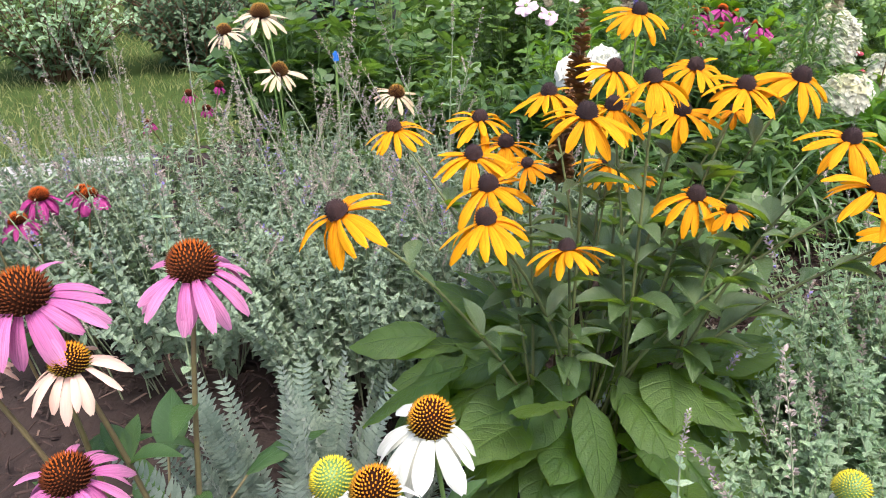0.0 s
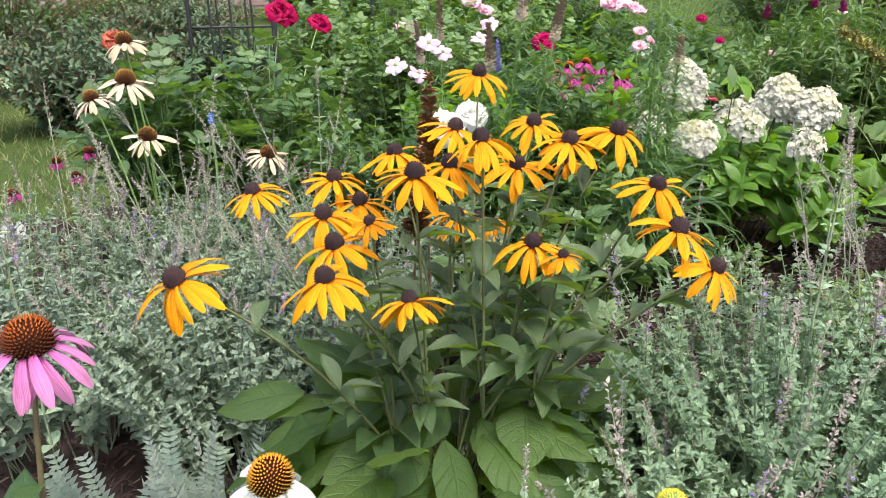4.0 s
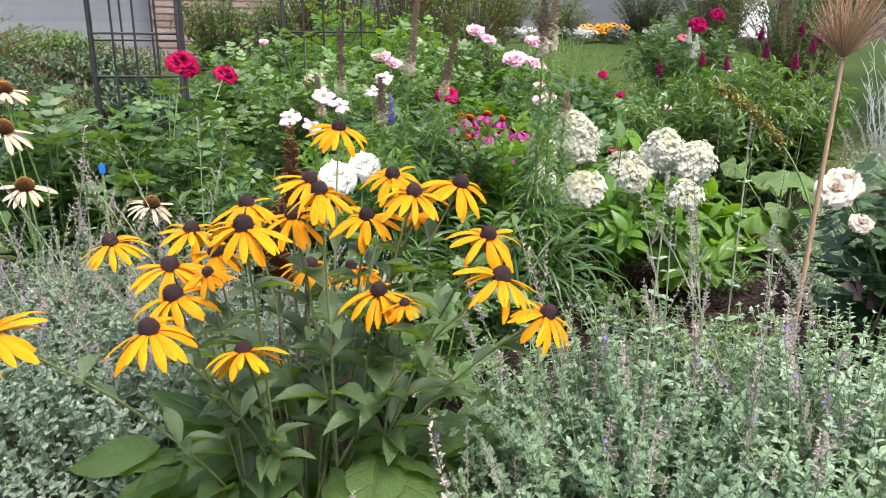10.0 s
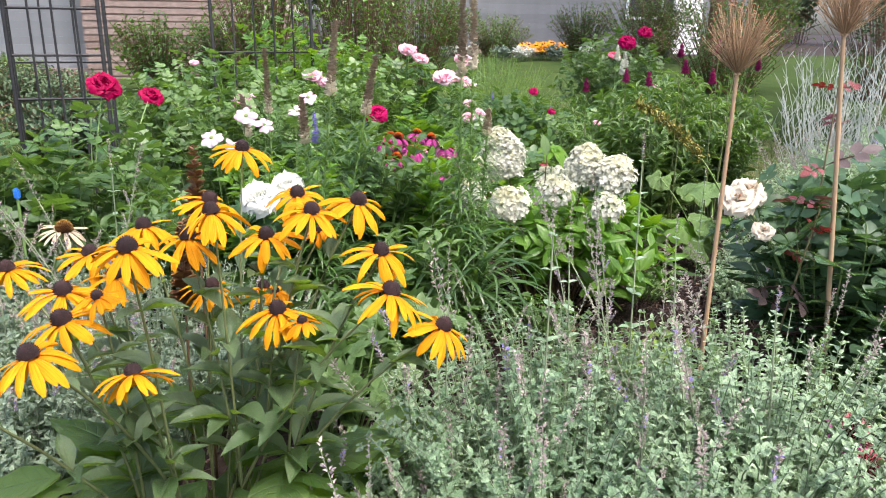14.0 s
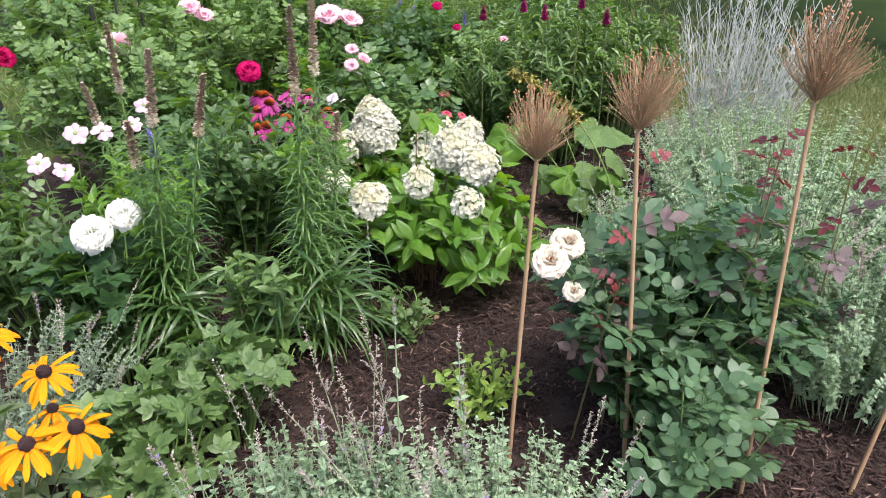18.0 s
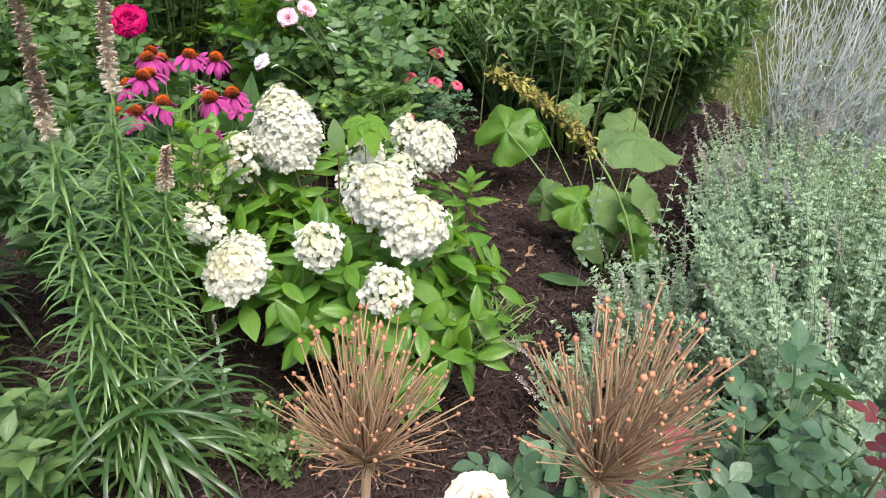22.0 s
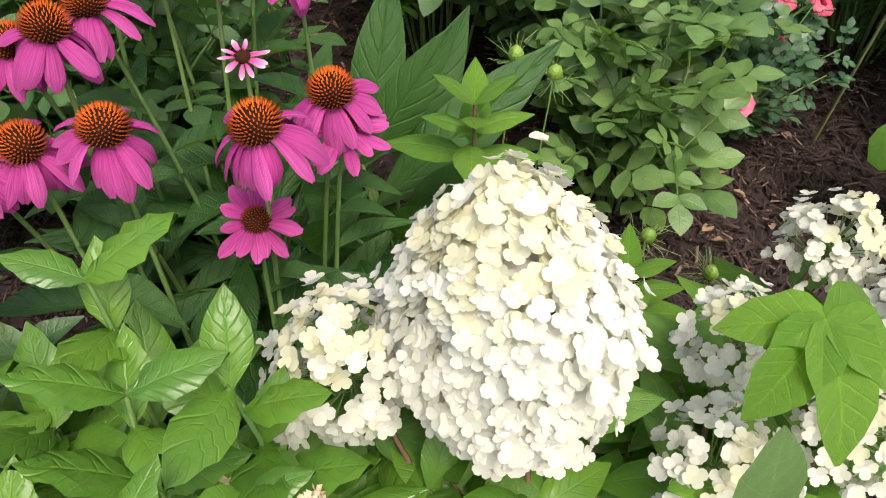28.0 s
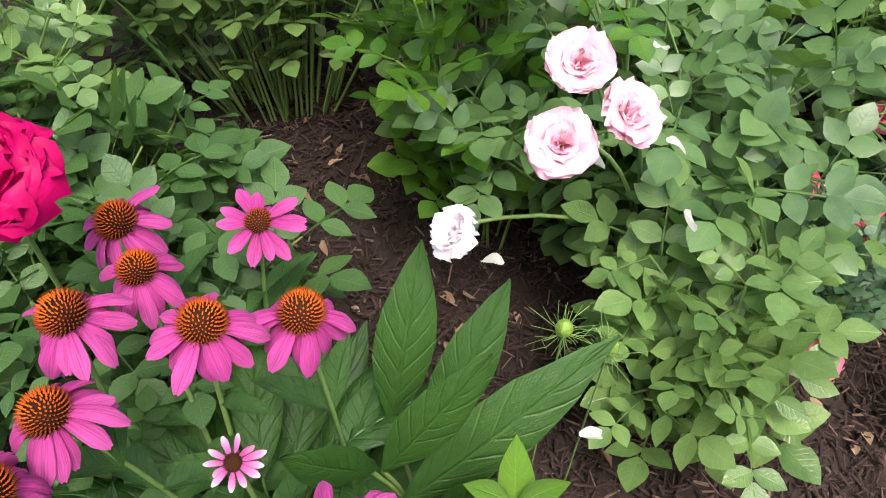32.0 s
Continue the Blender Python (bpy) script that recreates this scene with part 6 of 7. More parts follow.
spikes_on("butterfly_bush_spike", "magenta butterfly bush flower spike", "flower spike", "magenta spikes", ((2.675, 3.125, 0.86), (2.60, 3.3, 0.90), (2.5, 3.42, 0.84), (2.85, 3.3, 0.97), (2.72, 3.5, 0.98), (2.45, 3.6, 0.85), (2.95, 3.5, 1.0), (2.3, 3.7, 0.80), (3.10, 3.62, 0.92), (3.25, 3.70, 0.96), (3.38, 3.75, 0.90)), "butterfly", 0.075, 0.020, 350, "stem_olive")
spikes_on("lupin_seed_spike", "bronze seed spike with papery pods", "seed spike", "seed spikes", ((0.369, 1.38, 0.77), (0.33, 1.36, 0.66)), "seed_gold", 0.16, 0.026, 351, "stem_brown")
spikes_on("salvia", "violet sage flower spike", "sage", "violet sage", ((0.723, 2.478, 0.75), (2.05, 4.75, 0.62), (2.12, 4.8, 0.66), (2.2, 4.85, 0.60), (2.6, 4.7, 0.55)), "lavender", 0.10, 0.014, 352)


def white_blooms():
    z0 = ground_z(0.55, 2.26)
    ob = thing("white_peony", 0.555, 2.26, z0, "ruffled pure white double bloom above the yellow flowers", "flower")
    for x, y, z, s in ((0.517, 2.240, 0.570, 1.10), (0.602, 2.300, 0.590, 0.95)):
        p = (x - 0.555, y - 2.26, z - z0)
        part("stem", Geo().add(*tube(arc((0, 0, 0), p, 0.6, 0.4, 8), 0.004, 0.0025, 6)).mesh("stem", M["stem_green"]), ob)
        bloom(ob, "phlox", aim(p, (0.1, -0.6, 1), 40 * s, s))


white_blooms()
flower_kind("cosmos", material("white_pink_cosmos_petal", (0.50, 0.28, 0.39), (0.64, 0.52, 0.57), 0.5, 40, 0.3), M["cone_yellow"], 8, 0.034, 0.027, -8, 16, 0.004, 0.007, 0.004, 50, 0.0015)
flower_kind("orange_daisy", M["orange_fl"], M["cone_red"], 14, 0.030, 0.012, 0, 10, 0.006, 0.010, 0.006, 60, 0.002)
heads = [("cosmos", 0.393, 2.438, 0.723, -0.1, -0.9, 1.0), ("cosmos", 0.50, 2.50, 0.78, 0.1, -0.9, 1.1), ("cosmos", 0.46, 2.42, 0.70, 0.2, -0.8, 0.9), ("cosmos", 0.70, 2.55, 0.83, 0, -0.8, 0.9), ("cosmos", 0.66, 2.50, 0.79, 0.1, -0.7, 0.9),
         ("cosmos", 0.56, 2.62, 0.74, 0, -0.8, 0.9)]
flower_plant("cosmos", "white and pale pink cosmos on thin stems", "cosmos", (0.52, 2.55), heads, M["leaf_mid"], M["stem_green"], 45, LANCE8, 0.07, 0.12, 5, 0.0016, 0.10)
flower_kind("pompon", M["pink"], M["pompon"], 14, 0.024, 0.0100, 10, 50, 0.014, 0.0230, 0.022, 190, 0.0100)
heads = [("pompon", 1.371, 0.934, 0.390, 0.1, -0.4, 1.0), ("pompon", 1.375, 0.90, 0.345, 0.1, -0.4, 1.0), ("pompon", 1.44, 0.98, 0.34, 0.1, -0.4, 0.9)]
flower_plant("double_coneflower", "raspberry pompon coneflower beside the catmint", "flower", (1.46, 1.02), heads, M["leaf_dark"], M["stem_purple"], 46, LANCE8, 0.09, 0.36, 3, 0.0028, 0.05, 6, 0.12, 0.4, "coneflowers")


def white_sage(x, y, seed):
    rng = np.random.default_rng(seed)
    z0 = ground_z(x, y)
    ob = thing("white_sage", x, y, z0, "ghostly white-stemmed sage with wiry branching spikes", "sage")
    leaves = Geo()
    for i in range(100):
        a, r = rng.uniform(0, 6.28), 0.36 * math.sqrt(rng.uniform(0, 1))
        tip = np.array([r * math.cos(a) * 1.25 + 0.08, r * math.sin(a), rng.uniform(0.6, 1.02)])
        line = arc((0.12 * math.cos(a), 0.12 * math.sin(a), -0.01), tip, 0.5, 0.35, 10)
        line[1:-1] += rng.normal(0, 0.006, (8, 3))
        g = Geo().add(*tube(line, 0.0030, 0.0016, 4))
        for k in range(3, 10):
            for s in range(2):
                b = rng.uniform(0, 6.28)
                e = line[k] + np.array([math.cos(b) * 0.05, math.sin(b) * 0.05, 0.07]) * rng.uniform(0.5, 1.3)
                g.add(*tube([line[k], (line[k] + e) / 2 + rng.normal(0, 0.004, 3), e], 0.0016, 0.0010, 3))
        part("stalk", g.mesh("stalk", M["sage_stem"]), ob)
        k = rng.integers(0, 6, 14)
        b = rng.uniform(0, 6.28, 14)
        leaves.add(*scatter(TOOTHED, line[k], unit(np.stack([np.cos(b), np.sin(b), np.full(14, 0.4)], -1)), np.array([0, 0, 1.0]), 0.045, 0.02))
    part("foliage", leaves.mesh("foliage", M["leaf_silver"]), ob, kind="stuff")


white_sage(3.42, 3.10, 360)


def hollyhock():
    """A mallow with large lobed leaves and one leaning seed stalk."""
    x, y = 2.50, 3.02
    z0 = ground_z(x, y)
    rng = random.Random(361)
    ob = thing("hollyhock", x, y, z0, "hollyhock with large crumpled lime leaves and a drying seed stalk", "hollyhock")
    v = [(0, 0, 0, 0, 0)]
    n = 40
    for ring in (0.3, 0.55, 0.8, 1.0):
        for i in range(n):
            a = 2 * math.pi * i / n
            edge = 1 + (0.085 * math.cos(5 * a) + 0.03 * math.cos(17 * a + 1)) * ring
            gap = 0.45 if abs(a - math.pi) < 0.2 else 1.0
            r = 0.5 * ring * edge * gap
            v.append((r * math.sin(a), r * math.cos(a), 0.035 * ring * math.cos(5 * a) + 0.04 * ring**2 * math.sin(2 * a + 1) - 0.20 * ring**2 + 0.042 * math.sin(7 * a + 9 * ring), math.sin(2.5 * a), ring))
    f3 = [(0, 1 + i, 1 + (i + 1) % n) for i in range(n)]
    f4 = [(1 + k * n + i, 1 + (k + 1) * n + i, 1 + (k + 1) * n + (i + 1) % n, 1 + k * n + (i + 1) % n) for k in (0, 1, 2) for i in range(n)]
    g = Geo().add(v, f3)
    g.q, g.qm = [np.array(f4)], [np.zeros(len(f4), int)]
    me = g.mesh("leaf", M["leaf_pale"])
    me2 = me.copy()
    me2.materials[0] = M["leaf_bright"]
    rows = [(2.30, 3.38, 0.24, -0.55, -0.75, 0.25), (2.44, 3.38, 0.24, 0.9, -0.5, 0.15), (2.66, 3.06, 0.36, 0.10, 0.05, 0.29), (2.53, 3.31, 0.35, -0.3, -0.9, 0.13), (2.76, 3.32, 0.27, 0.1, -0.5, 0.19),
            (2.34, 3.04, 0.16, -1.6, -1.0, 0.15), (2.42, 2.94, 0.20, -0.1, -0.6, 0.18), (2.46, 2.84, 0.13, -0.3, -0.7, 0.16), (2.54, 2.90, 0.22, 0.3, -0.5, 0.20), (2.60, 2.80, 0.30, 0.9, -0.5, 0.17), (2.62, 2.78, 0.14, 0.5, -0.6, 0.18), (2.54, 2.76, 0.26, 0.1, -0.3, 0.12)]
    for i, (lx, ly, lz, ax, ay, s) in enumerate(rows):
        p = (lx - x, ly - y, lz - z0)
        part("leaf", me if i in (2, 3, 4, 5, 7, 8, 9) else me2, ob, aim(p, (ax, ay, 1.0), rng.uniform(0, 360), s * 0.95))
        part("leaf_stalk", Geo().add(*tube(arc((0, -0.2, -0.01), p, 0.7, 0.3, 6), 0.003, 0.002, 5)).mesh("leaf_stalk", M["stem_green"]), ob)
    lance = Geo().add(flat(BROAD, 0.36, 0.6), BROAD[1]).mesh("leaf", M["leaf_dark"])
    for lx, ly, lz, dx, dy, dz, s in ((2.26, 2.80, 0.03, 1.0, -0.35, 0.05, 0.17), (2.42, 2.64, 0.04, -0.3, -1.0, 0.15, 0.15), (2.53, 2.70, 0.10, 1.0, 0.1, 0.35, 0.16)):
        part("leaf", lance, ob, Matrix.Translation((lx - x, ly - y, lz - z0)) @ Vector((dx, dy, dz)).to_track_quat("Y", "Z").to_matrix().to_4x4() @ Matrix.Scale(s, 4))
    line = arc((2.53 - x, 2.64 - y, -0.01), (2.01 - x, 2.715 - y, 0.775 - z0), 0.72, 0.12, 14)
    part("seed_stalk", Geo().add(*tube(line, 0.005, 0.002, 6)).mesh("seed_stalk", M["stem_green"]), ob)
    r2 = np.random.default_rng(362)
    n = 460
    k = r2.uniform(0.62, 1.0, n)
    pos = np.stack([np.interp(k, np.linspace(0, 1, 14), line[:, c]) for c in range(3)], -1)
    d = unit(r2.normal(0, 1, (n, 3)))
    pos = pos + r2.normal(0, 0.011, (n, 3))
    g = Geo().add(*scatter(leaf((0.5, 1.0, 0.8, 0.3), 0.5, 0.1), pos, d, np.array([0, 0, 1.0]), r2.uniform(0.010, 0.021, n), r2.uniform(0.006, 0.013, n)))
    part("seed_head", g.mesh("seed_head", material("yellow_green_seed_pod", (0.11, 0.065, 0.025), (0.29, 0.29, 0.05), 0.7, 90, 0.2)), ob, kind="stuff")


hollyhock()


def nigella(x, y, z, seed):
    rng = np.random.default_rng(seed)
    z0 = ground_z(x, y)
    ob = thing("nigella", x, y, z0, "feathery nigella with a striped seed pod", "nigella", "nigella")
    line = arc((0, 0, -0.01), (0, 0, z - z0), 0.6, 0.4, 6)
    part("stem", Geo().add(*tube(line, 0.0018, 0.0014, 5)).mesh("stem", M["stem_green"]), ob)
    g = Geo()
    for i in range(42):
        d = unit(rng.normal(0, 1, 3) + np.array([0, 0, 0.2]))
        p = line[-1] + np.array([0, 0, -0.01])
        e = p + d * rng.uniform(0.025, 0.055)
        g.add(*tube([p, (p + e) / 2 + rng.normal(0, 0.004, 3), e], 0.0006, 0.0004, 3))
    part("ruff", g.mesh("ruff", M["stem_green"]), ob, kind="stuff")
    bm = bmesh.new()
    bmesh.ops.create_uvsphere(bm, u_segments=10, v_segments=7, radius=0.011)
    for v in bm.verts:
        a = math.atan2(v.co.y, v.co.x)
        v.co *= 1 + 0.10 * math.cos(5 * a)
        v.co.z *= 1.15
    me = bpy.data.meshes.new("seed_pod")
    bm.to_mesh(me)
    bm.free()
    me.materials.append(M["leaf_lime"])
    part("seed_pod", me, ob, aim(line[-1], (0, 0, 1)))


for i, (x, y, z) in enumerate(((1.584, 3.412, 0.381), (1.64, 3.40, 0.36), (1.769, 3.218, 0.225), (1.72, 3.16, 0.20), (1.86, 3.18, 0.19), (1.80, 3.10, 0.14))):
    nigella(x, y, z, 370 + i)


def strap_leaves():
    """Long glossy lance leaves rising from the coneflower roots."""
    x, y = 1.40, 3.30
    z0 = ground_z(x, y)
    ob = thing("lance_leaf_tuft", x, y, z0, "tuft of long glossy dark green lance leaves", "foliage")
    t = broad(-0.22, 0.014)
    me = Geo().add(flat(t, 1.0, 1.0), t[1]).mesh("leaf", M["leaf_strap"])
    rows = ((1.375, 3.36, 0.24, 1.416, 3.45, 0.475, 0.075), (1.422, 3.33, 0.24, 1.517, 3.42, 0.445, 0.070), (1.395, 3.25, 0.25, 1.628, 3.335, 0.455, 0.082), (1.375, 3.26, 0.32, 1.482, 3.275, 0.510, 0.060),
            (1.365, 3.25, 0.34, 1.300, 3.20, 0.46, 0.055), (1.43, 3.24, 0.24, 1.54, 3.22, 0.36, 0.060), (1.36, 3.22, 0.22, 1.33, 3.10, 0.36, 0.060), (1.41, 3.22, 0.22, 1.47, 3.11, 0.38, 0.060))
    for bx, by, bz, tx, ty, tz, w in rows:
        p, q = Vector((bx - x, by - y, bz - z0)), Vector((tx - x, ty - y, tz - z0))
        d = q - p
        yv = d.normalized()
        xv = yv.cross(Vector((0.1, -0.75, 0.65))).normalized()
        m = Matrix((xv, yv, xv.cross(yv))).transposed().to_4x4()
        part("leaf", me, ob, Matrix.Translation(p) @ m @ Matrix.Diagonal((w, d.length, d.length * 0.5, 1)))
        part("leaf_stalk", Geo().add(*tube(arc((0.02, 0, -0.01), p, 0.6, 0.3, 6), 0.004, 0.003, 5)).mesh("leaf_stalk", M["stem_green"]), ob)


strap_leaves()


# ---- far bed in front of the neighbouring house ----
def far_bed():
    rng = random.Random(380)
    for i in range(12):
        x, y = rng.uniform(6.6, 7.4), rng.uniform(14.7, 15.2)
        heads = [("orange_daisy", x + rng.uniform(-0.16, 0.16), y - rng.uniform(0, 0.2), ground_z(0, y) + rng.uniform(0.18, 0.34), rng.uniform(-0.2, 0.2), -0.5, 2.6) for _ in range(4)]
        if heads:
            flower_plant("marigold", "orange marigold clump in the far bed", "marigold", (x, y), heads, M["leaf_mid"], M["stem_green"], 400 + i, per=3, group="far bed")
    for i in range(9):
        clump("dusty_miller", "silvery white-leaved edging plant in the far bed", "dusty miller", 4.6 + i * 0.62 + rng.uniform(-0.1, 0.1), 14.5 + rng.uniform(-0.15, 0.15), 0.26, 0.2, 0.28, 30, 8, LOBED, 0.10, 1.0, "white_petal" if i % 2 else "leaf_silver", "stem_grey", 420 + i, flat=0.6, group="far bed")


far_bed()


# ---- young hydrangea shoots ----
def shoot(x, y, z, size, seed):
    rng = random.Random(seed)
    z0 = ground_z(x, y)
    ob = thing("hydrangea_shoot", x, y, z0, "young hydrangea shoot with bright green paired leaves", "hydrangea shoot", "hydrangea shoots")
    part("stem", Geo().add(*tube(arc((rng.uniform(-0.03, 0.03), -0.06, -0.01), (0, 0, z - z0), 0.6, 0.4, 8), 0.003, 0.002, 5)).mesh("stem", M["stem_brown"]), ob)
    me = Geo().add(flat(SMOOTH, 0.46, 1), SMOOTH[1]).mesh("leaf", M["leaf_fresh"])
    for i in range(10):
        a = (i // 2) * 1.57 + (i % 2) * 3.14 + rng.uniform(-0.2, 0.2)
        way = Vector((math.cos(a), math.sin(a), 1.3 - 0.24 * (i // 2)))
        part("leaf", me, ob, Matrix.Translation((0, 0, z - z0 - 0.018 * (i // 2))) @ way.to_track_quat("Y", "Z").to_matrix().to_4x4() @ Matrix.Scale(size * (0.6 + 0.1 * (i // 2)) * rng.uniform(0.85, 1.1), 4))


for i, (x, y, z, s) in enumerate(((1.50, 3.148, 0.515, 0.085), (1.58, 3.08, 0.42, 0.08), (1.66, 3.02, 0.40, 0.085), (1.98, 2.72, 0.46, 0.085), (1.90, 2.62, 0.40, 0.08))):
    shoot(x, y, z, s, 500 + i)


# ---- mid-distance planting and the tree that shades the lawn ----
rose("rose bush with hot pink blooms across the grass", 3.9, 6.3, 0.55, 0.45, 1.0, 80, 10, [("hot", 3.85, 6.0, 1.06, 0, -0.4, 1.6), ("hot", 4.05, 6.05, 1.14, 0, -0.4, 1.3), ("coral", 3.7, 5.95, 0.95, 0, -0.4, 2.0)], 520, "leaf_mid", 0.13)
rose("rose bush with pale pink blooms at the end of the bed", 3.2, 4.55, 0.45, 0.35, 0.75, 70, 10, [("pink", 3.1, 4.3, 0.75, 0, -0.4, 0.9)], 521, "leaf_dark", 0.12)
clump("aster", "leafy aster mound behind the butterfly bush", "aster", 2.75, 5.25, 0.50, 0.35, 0.62, 90, 12, LANCE, 0.08, 0.3, "leaf_mid", "stem_green", 522, low=0.2, flat=0.6)
clump("aster", "leafy aster mound at the edge of the lawn", "aster", 3.45, 5.4, 0.50, 0.35, 0.66, 90, 12, LANCE, 0.08, 0.3, "leaf_dark", "stem_green", 523, low=0.2, flat=0.6)
clump("coralbells", "green clump with pale spires by the grass", "coralbells", 1.45, 5.6, 0.45, 0.3, 0.5, 60, 8, LOBED, 0.10, 1.0, "leaf_mid", "stem_green", 524, flat=0.6)
spikes_on("salvia", "white plume flower above the green clump", "flower spike", "white plumes", ((3.35, 5.1, 0.85), (3.25, 5.15, 0.95), (3.42, 5.2, 0.9)), "white_petal", 0.12, 0.03, 525)


def shade_tree(x, y, h, seed):
    rng = np.random.default_rng(seed)
    z0 = ground_z(x, y)
    ob = thing("tree", x, y, z0, "large leafy tree with a dark trunk shading the lawn", "tree", "background trees")
    trunk = arc((0, 0, -0.05), (0.15, 0.1, h * 0.62), 0.5, 0.4, 9)
    part("trunk", Geo().add(*tube(trunk, 0.17, 0.08, 10)).mesh("trunk", M["stem_brown"]), ob)
    g, tips = Geo(), []
    for i in range(46):
        a = i * 2.4
        k = rng.uniform(0.45, 1.0)
        p = np.array([np.interp(k, np.linspace(0, 1, 9), trunk[:, c]) for c in range(3)])
        e = p + np.array([math.cos(a) * rng.uniform(0.9, 2.6), math.sin(a) * rng.uniform(0.9, 2.6), rng.uniform(0.3, h * 0.36)])
        line = arc(p, e, 0.6, 0.5, 6)
        g.add(*tube(line, 0.035, 0.010, 5))
        tips += [line[3], line[4], line[5]]
    part("limbs", g.mesh("limbs", M["stem_brown"]), ob, kind="stuff")
    tips = np.repeat(np.array(tips), 60, 0)
    pos = tips + rng.normal(0, 0.36, tips.shape)
    g = Geo().add(*scatter(SMALL, pos, unit(rng.normal(0, 1, pos.shape)), unit(rng.normal(0, 0.6, pos.shape) + np.array([0, 0, 1.0])), rng.uniform(0.09, 0.16, len(pos)), rng.uniform(0.06, 0.10, len(pos))))
    part("crown", g.mesh("crown", M["hedge"]), ob, kind="stuff")


shade_tree(6.7, 4.7, 7.0, 530)
shade_tree(9.8, 13.0, 8.0, 531)
shade_tree(4.4, 20.5, 11.0, 532)


# ---- leaves that poke through the hydrangea ----
def stray_leaves():
    ob = thing("maple_seedling", 1.709, 2.839, ground_z(0, 2.839), "maple-like seedling leaf, lime green, standing among the hydrangea heads", "seedling")
    p = Vector((0, 0, 0.60 - ground_z(0, 2.78)))
    part("stem", Geo().add(*tube(arc((0, 0.02, -0.01), p, 0.6, 0.3, 8), 0.0025, 0.0015, 5)).mesh("stem", M["stem_green"]), ob)
    maple = compose(leaf((0.24, 0.50, 0.66, 0.48, 0.54, 0.30, 0.03), 0.30, -0.42, 0.015, 0.07), [(0, 0.02, 0.003 * abs(a) / 40, a, -4, 0.90 - 0.0026 * abs(a)) for a in (0, 50, -50, 102, -102)])
    part("leaf", Geo().add(*maple).mesh("leaf", M["leaf_fresh"]), ob, Matrix.Translation(p) @ Vector((0.15, -0.8, -0.25)).to_track_quat("Y", "Z").to_matrix().to_4x4() @ Matrix.Scale(0.105, 4))
    ob = thing("hydrangea_shoot", 1.622, 2.70, ground_z(0, 2.7), "single upright green hydrangea leaf among the flower heads", "hydrangea shoot", "hydrangea shoots")
    p = Vector((0, 0, 0.585 - ground_z(0, 2.7)))
    part("stem", Geo().add(*tube(arc((0, 0.03, -0.01), p, 0.6, 0.3, 8), 0.0025, 0.0018, 5)).mesh("stem", M["stem_brown"]), ob)
    part("leaf", Geo().add(flat(BROAD, 0.52, 0.5), BROAD[1]).mesh("leaf", M["leaf_mid"]), ob, Matrix.Translation(p) @ Vector((-0.05, 0.25, 1.0)).to_track_quat("Y", "Z").to_matrix().to_4x4() @ pose(0, 0, 0, 0, 0, 0) @ Matrix.Scale(0.085, 4))


stray_leaves()


clump("peony_foliage", "dark lobed peony foliage under the white double blooms", "peony", 0.50, 2.30, 0.20, 0.20, 0.46, 34, 6, LOBED, 0.105, 1.0, "leaf_dark", "stem_green", 540, low=0.4, flat=0.7, shrink=0.1)
clump("phlox", "leafy dark green phlox beside the crimson rose", "phlox", 0.24, 2.66, 0.26, 0.24, 0.50, 44, 9, OVATE6, 0.085, 0.46, "leaf_mid", "stem_green", 541, pairs=True, flat=0.75, rise=0.3)


def bud_spray(x, y, z, seed):
    """A thin branching stalk of tiny cream buds."""
    rng = np.random.default_rng(seed)
    z0 = ground_z(x, y)
    ob = thing("meadow_rue", x, y, z0, "airy stalk of tiny cream buds beside the hydrangea", "meadow rue", "bud sprays")
    line = arc((0, 0, -0.01), (0, 0, z - z0), 0.6, 0.4, 8)
    g = Geo().add(*tube(line, 0.0016, 0.001, 4))
    ends = []
    for i in range(12):
        p = line[7 - i // 3]
        e = p + np.array([rng.normal(0, 0.03), rng.normal(0, 0.03), rng.uniform(0.0, 0.04)])
        g.add(*tube([p, e], 0.0007, 0.0005, 3))
        ends += [e, e + rng.normal(0, 0.006, 3), e + rng.normal(0, 0.006, 3)]
    part("stem", g.mesh("stem", M["stem_green"]), ob)
    pos = np.repeat(np.array(ends), 6, 0)
    b = Geo().add(*scatter(SMALL, pos, unit(rng.normal(0, 1, pos.shape)), np.array([0, 0, 1.0]) + rng.normal(0, 0.5, pos.shape), 0.0055, 0.004))
    part("bud_mass", b.mesh("bud_mass", M["cream_petal"]), ob, kind="stuff")


for i, (x, y, z) in enumerate(((1.27, 2.70, 0.60), (1.30, 2.66, 0.57), (1.24, 2.66, 0.58), (1.33, 2.71, 0.54))):
    bud_spray(x, y, z, 550 + i)


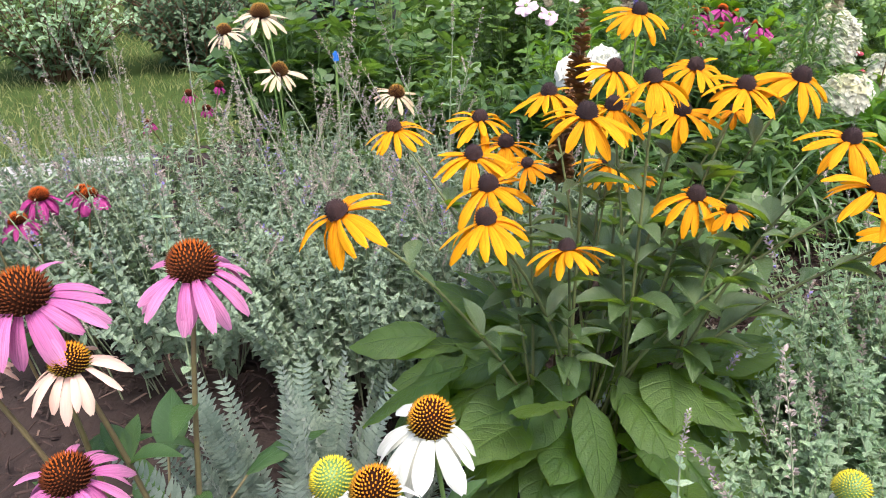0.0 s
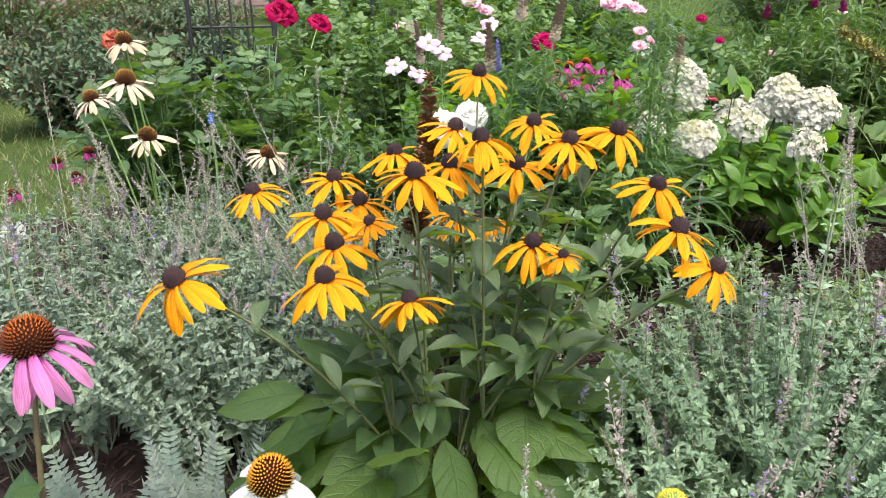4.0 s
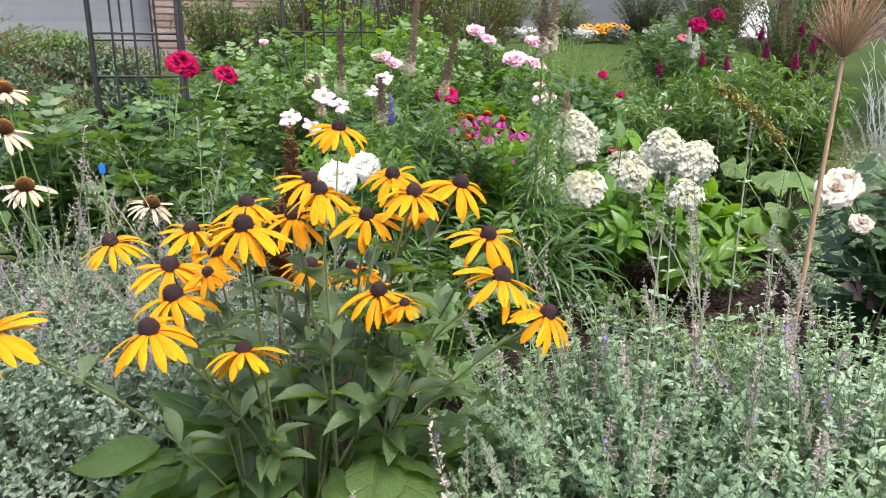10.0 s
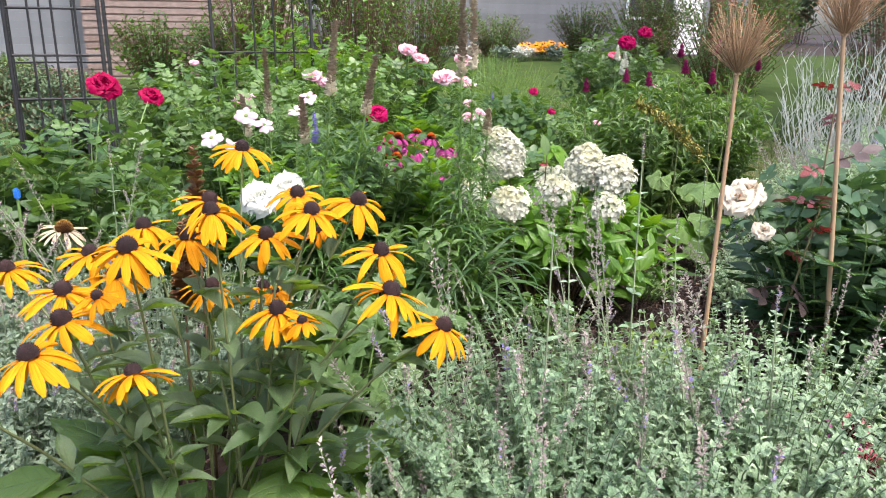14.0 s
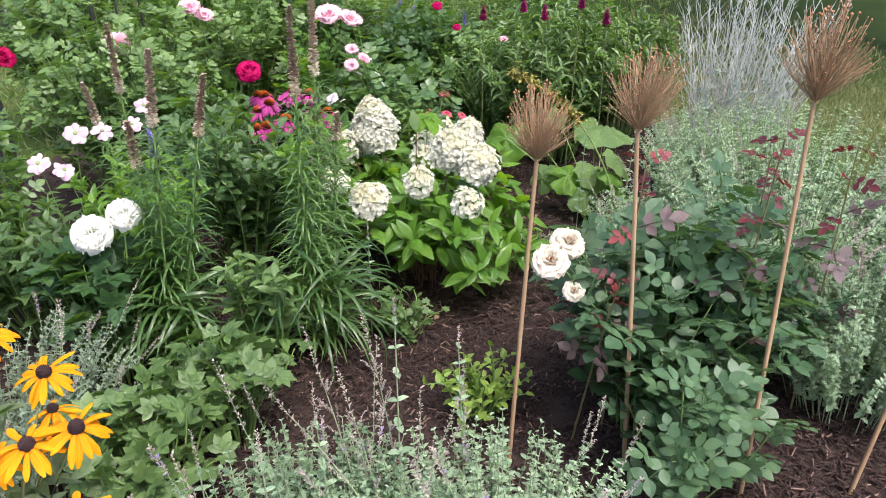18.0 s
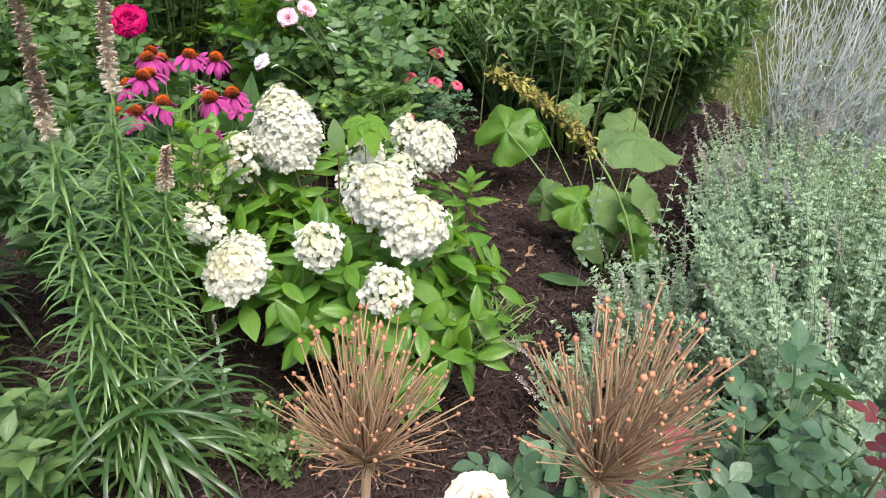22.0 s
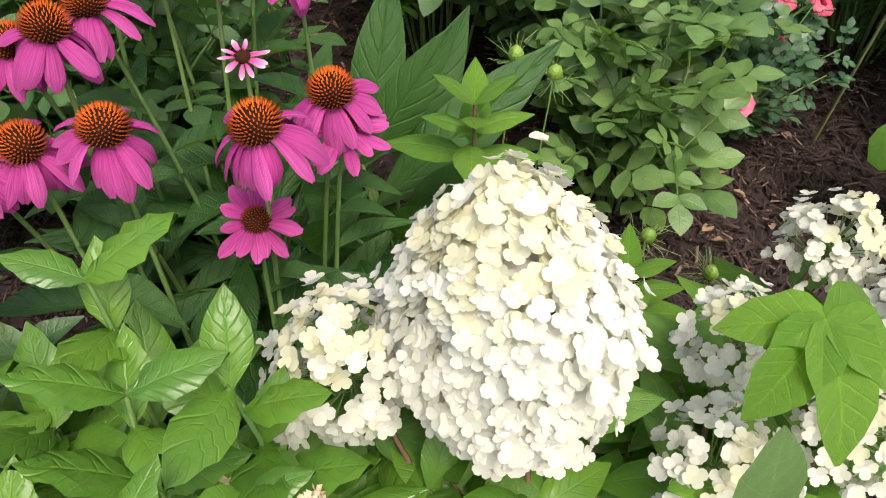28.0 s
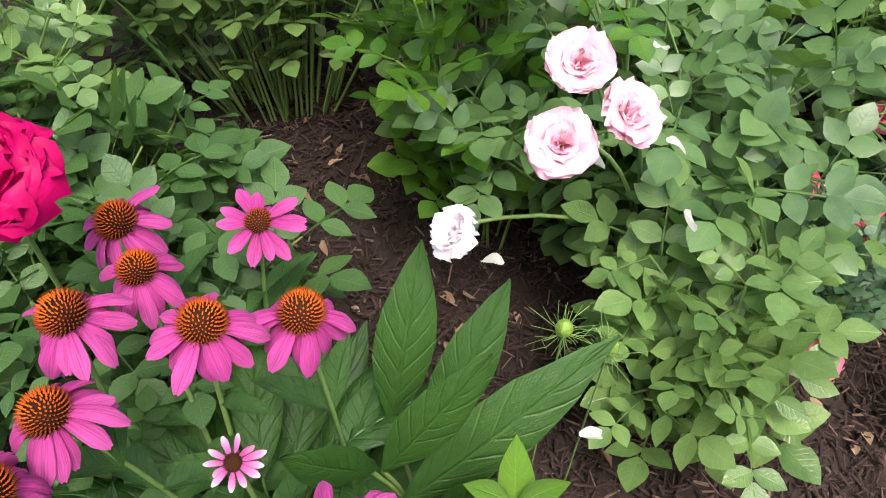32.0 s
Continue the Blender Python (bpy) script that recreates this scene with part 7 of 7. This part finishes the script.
def fallen_petals():
    """Loose white rose petals caught on the leaves."""
    me = [Geo().add(*leaf((0.35, 0.8, 1.0, 0.95, 0.5), f, c, w)).mesh("petal", M["hyd"]) for f, c, w in ((0.5, 0.2, 0.06), (0.3, -0.3, 0.03))]
    for i, (x, y, z) in enumerate(((1.597, 3.45, 0.605), (1.669, 3.50, 0.598), (1.676, 3.42, 0.577), (1.501, 3.40, 0.515), (1.596, 3.30, 0.332), (1.665, 3.60, 0.642))):
        ob = new("rose_petal", me[i % 2])
        ob.matrix_world = Matrix.Translation((x, y, z)) @ Vector((rr.uniform(-1, 1), rr.uniform(-1, 1), rr.uniform(-0.5, 0.3))).to_track_quat("Y", "Z").to_matrix().to_4x4() @ Matrix.Diagonal((0.017, 0.030, 0.030, 1))
        tagged(ob, "fallen white rose petal caught on green leaves", "petal", "fallen petals")


fallen_petals()
for i in range(7):
    x, y, z = 0.55 + 0.14 * i + 0.05 * (i % 3), 9.75 + 0.1 * (i % 2), 1.16 + 0.07 * (i * 7 % 4)
    ob = thing("white_hydrangea", x, y, ground_z(x, y), "white flower head on a dark shrub by the brick wall", "flower head", "white heads")
    part("stem", Geo().add(*tube([(0, 0, -0.01), (0.01, 0, 0.5), (0, 0, z - ground_z(x, y))], 0.004, 0.003, 5)).mesh("stem", M["stem_brown"]), ob)
    panicle(ob, (0, 0, z - ground_z(x, y)), (0.3 * (i % 3 - 1), -0.5, 1), 0.075, 0.11, 90, 560 + i, "")


def plant_stake(x, y, z):
    z0 = ground_z(x, y)
    ob = thing("plant_stake", x, y, z0, "thin green garden stake with a bright blue cap", "garden stake")
    part("rod", Geo().add(*tube([(0, 0, -0.02), (0.004, 0, z - z0)], 0.0045, 0.0045, 8)).mesh("rod", M["stem_green"]), ob)
    part("cap", block("cap", 0.018, 0.018, 0.035, material("blue_plastic", (0.02, 0.12, 0.42), (0.03, 0.17, 0.55), 0.4, 20), 0.005), ob, pose(0.004, 0, z - z0 - 0.012), "bright blue cap")


plant_stake(-0.19, 2.568, 0.55)
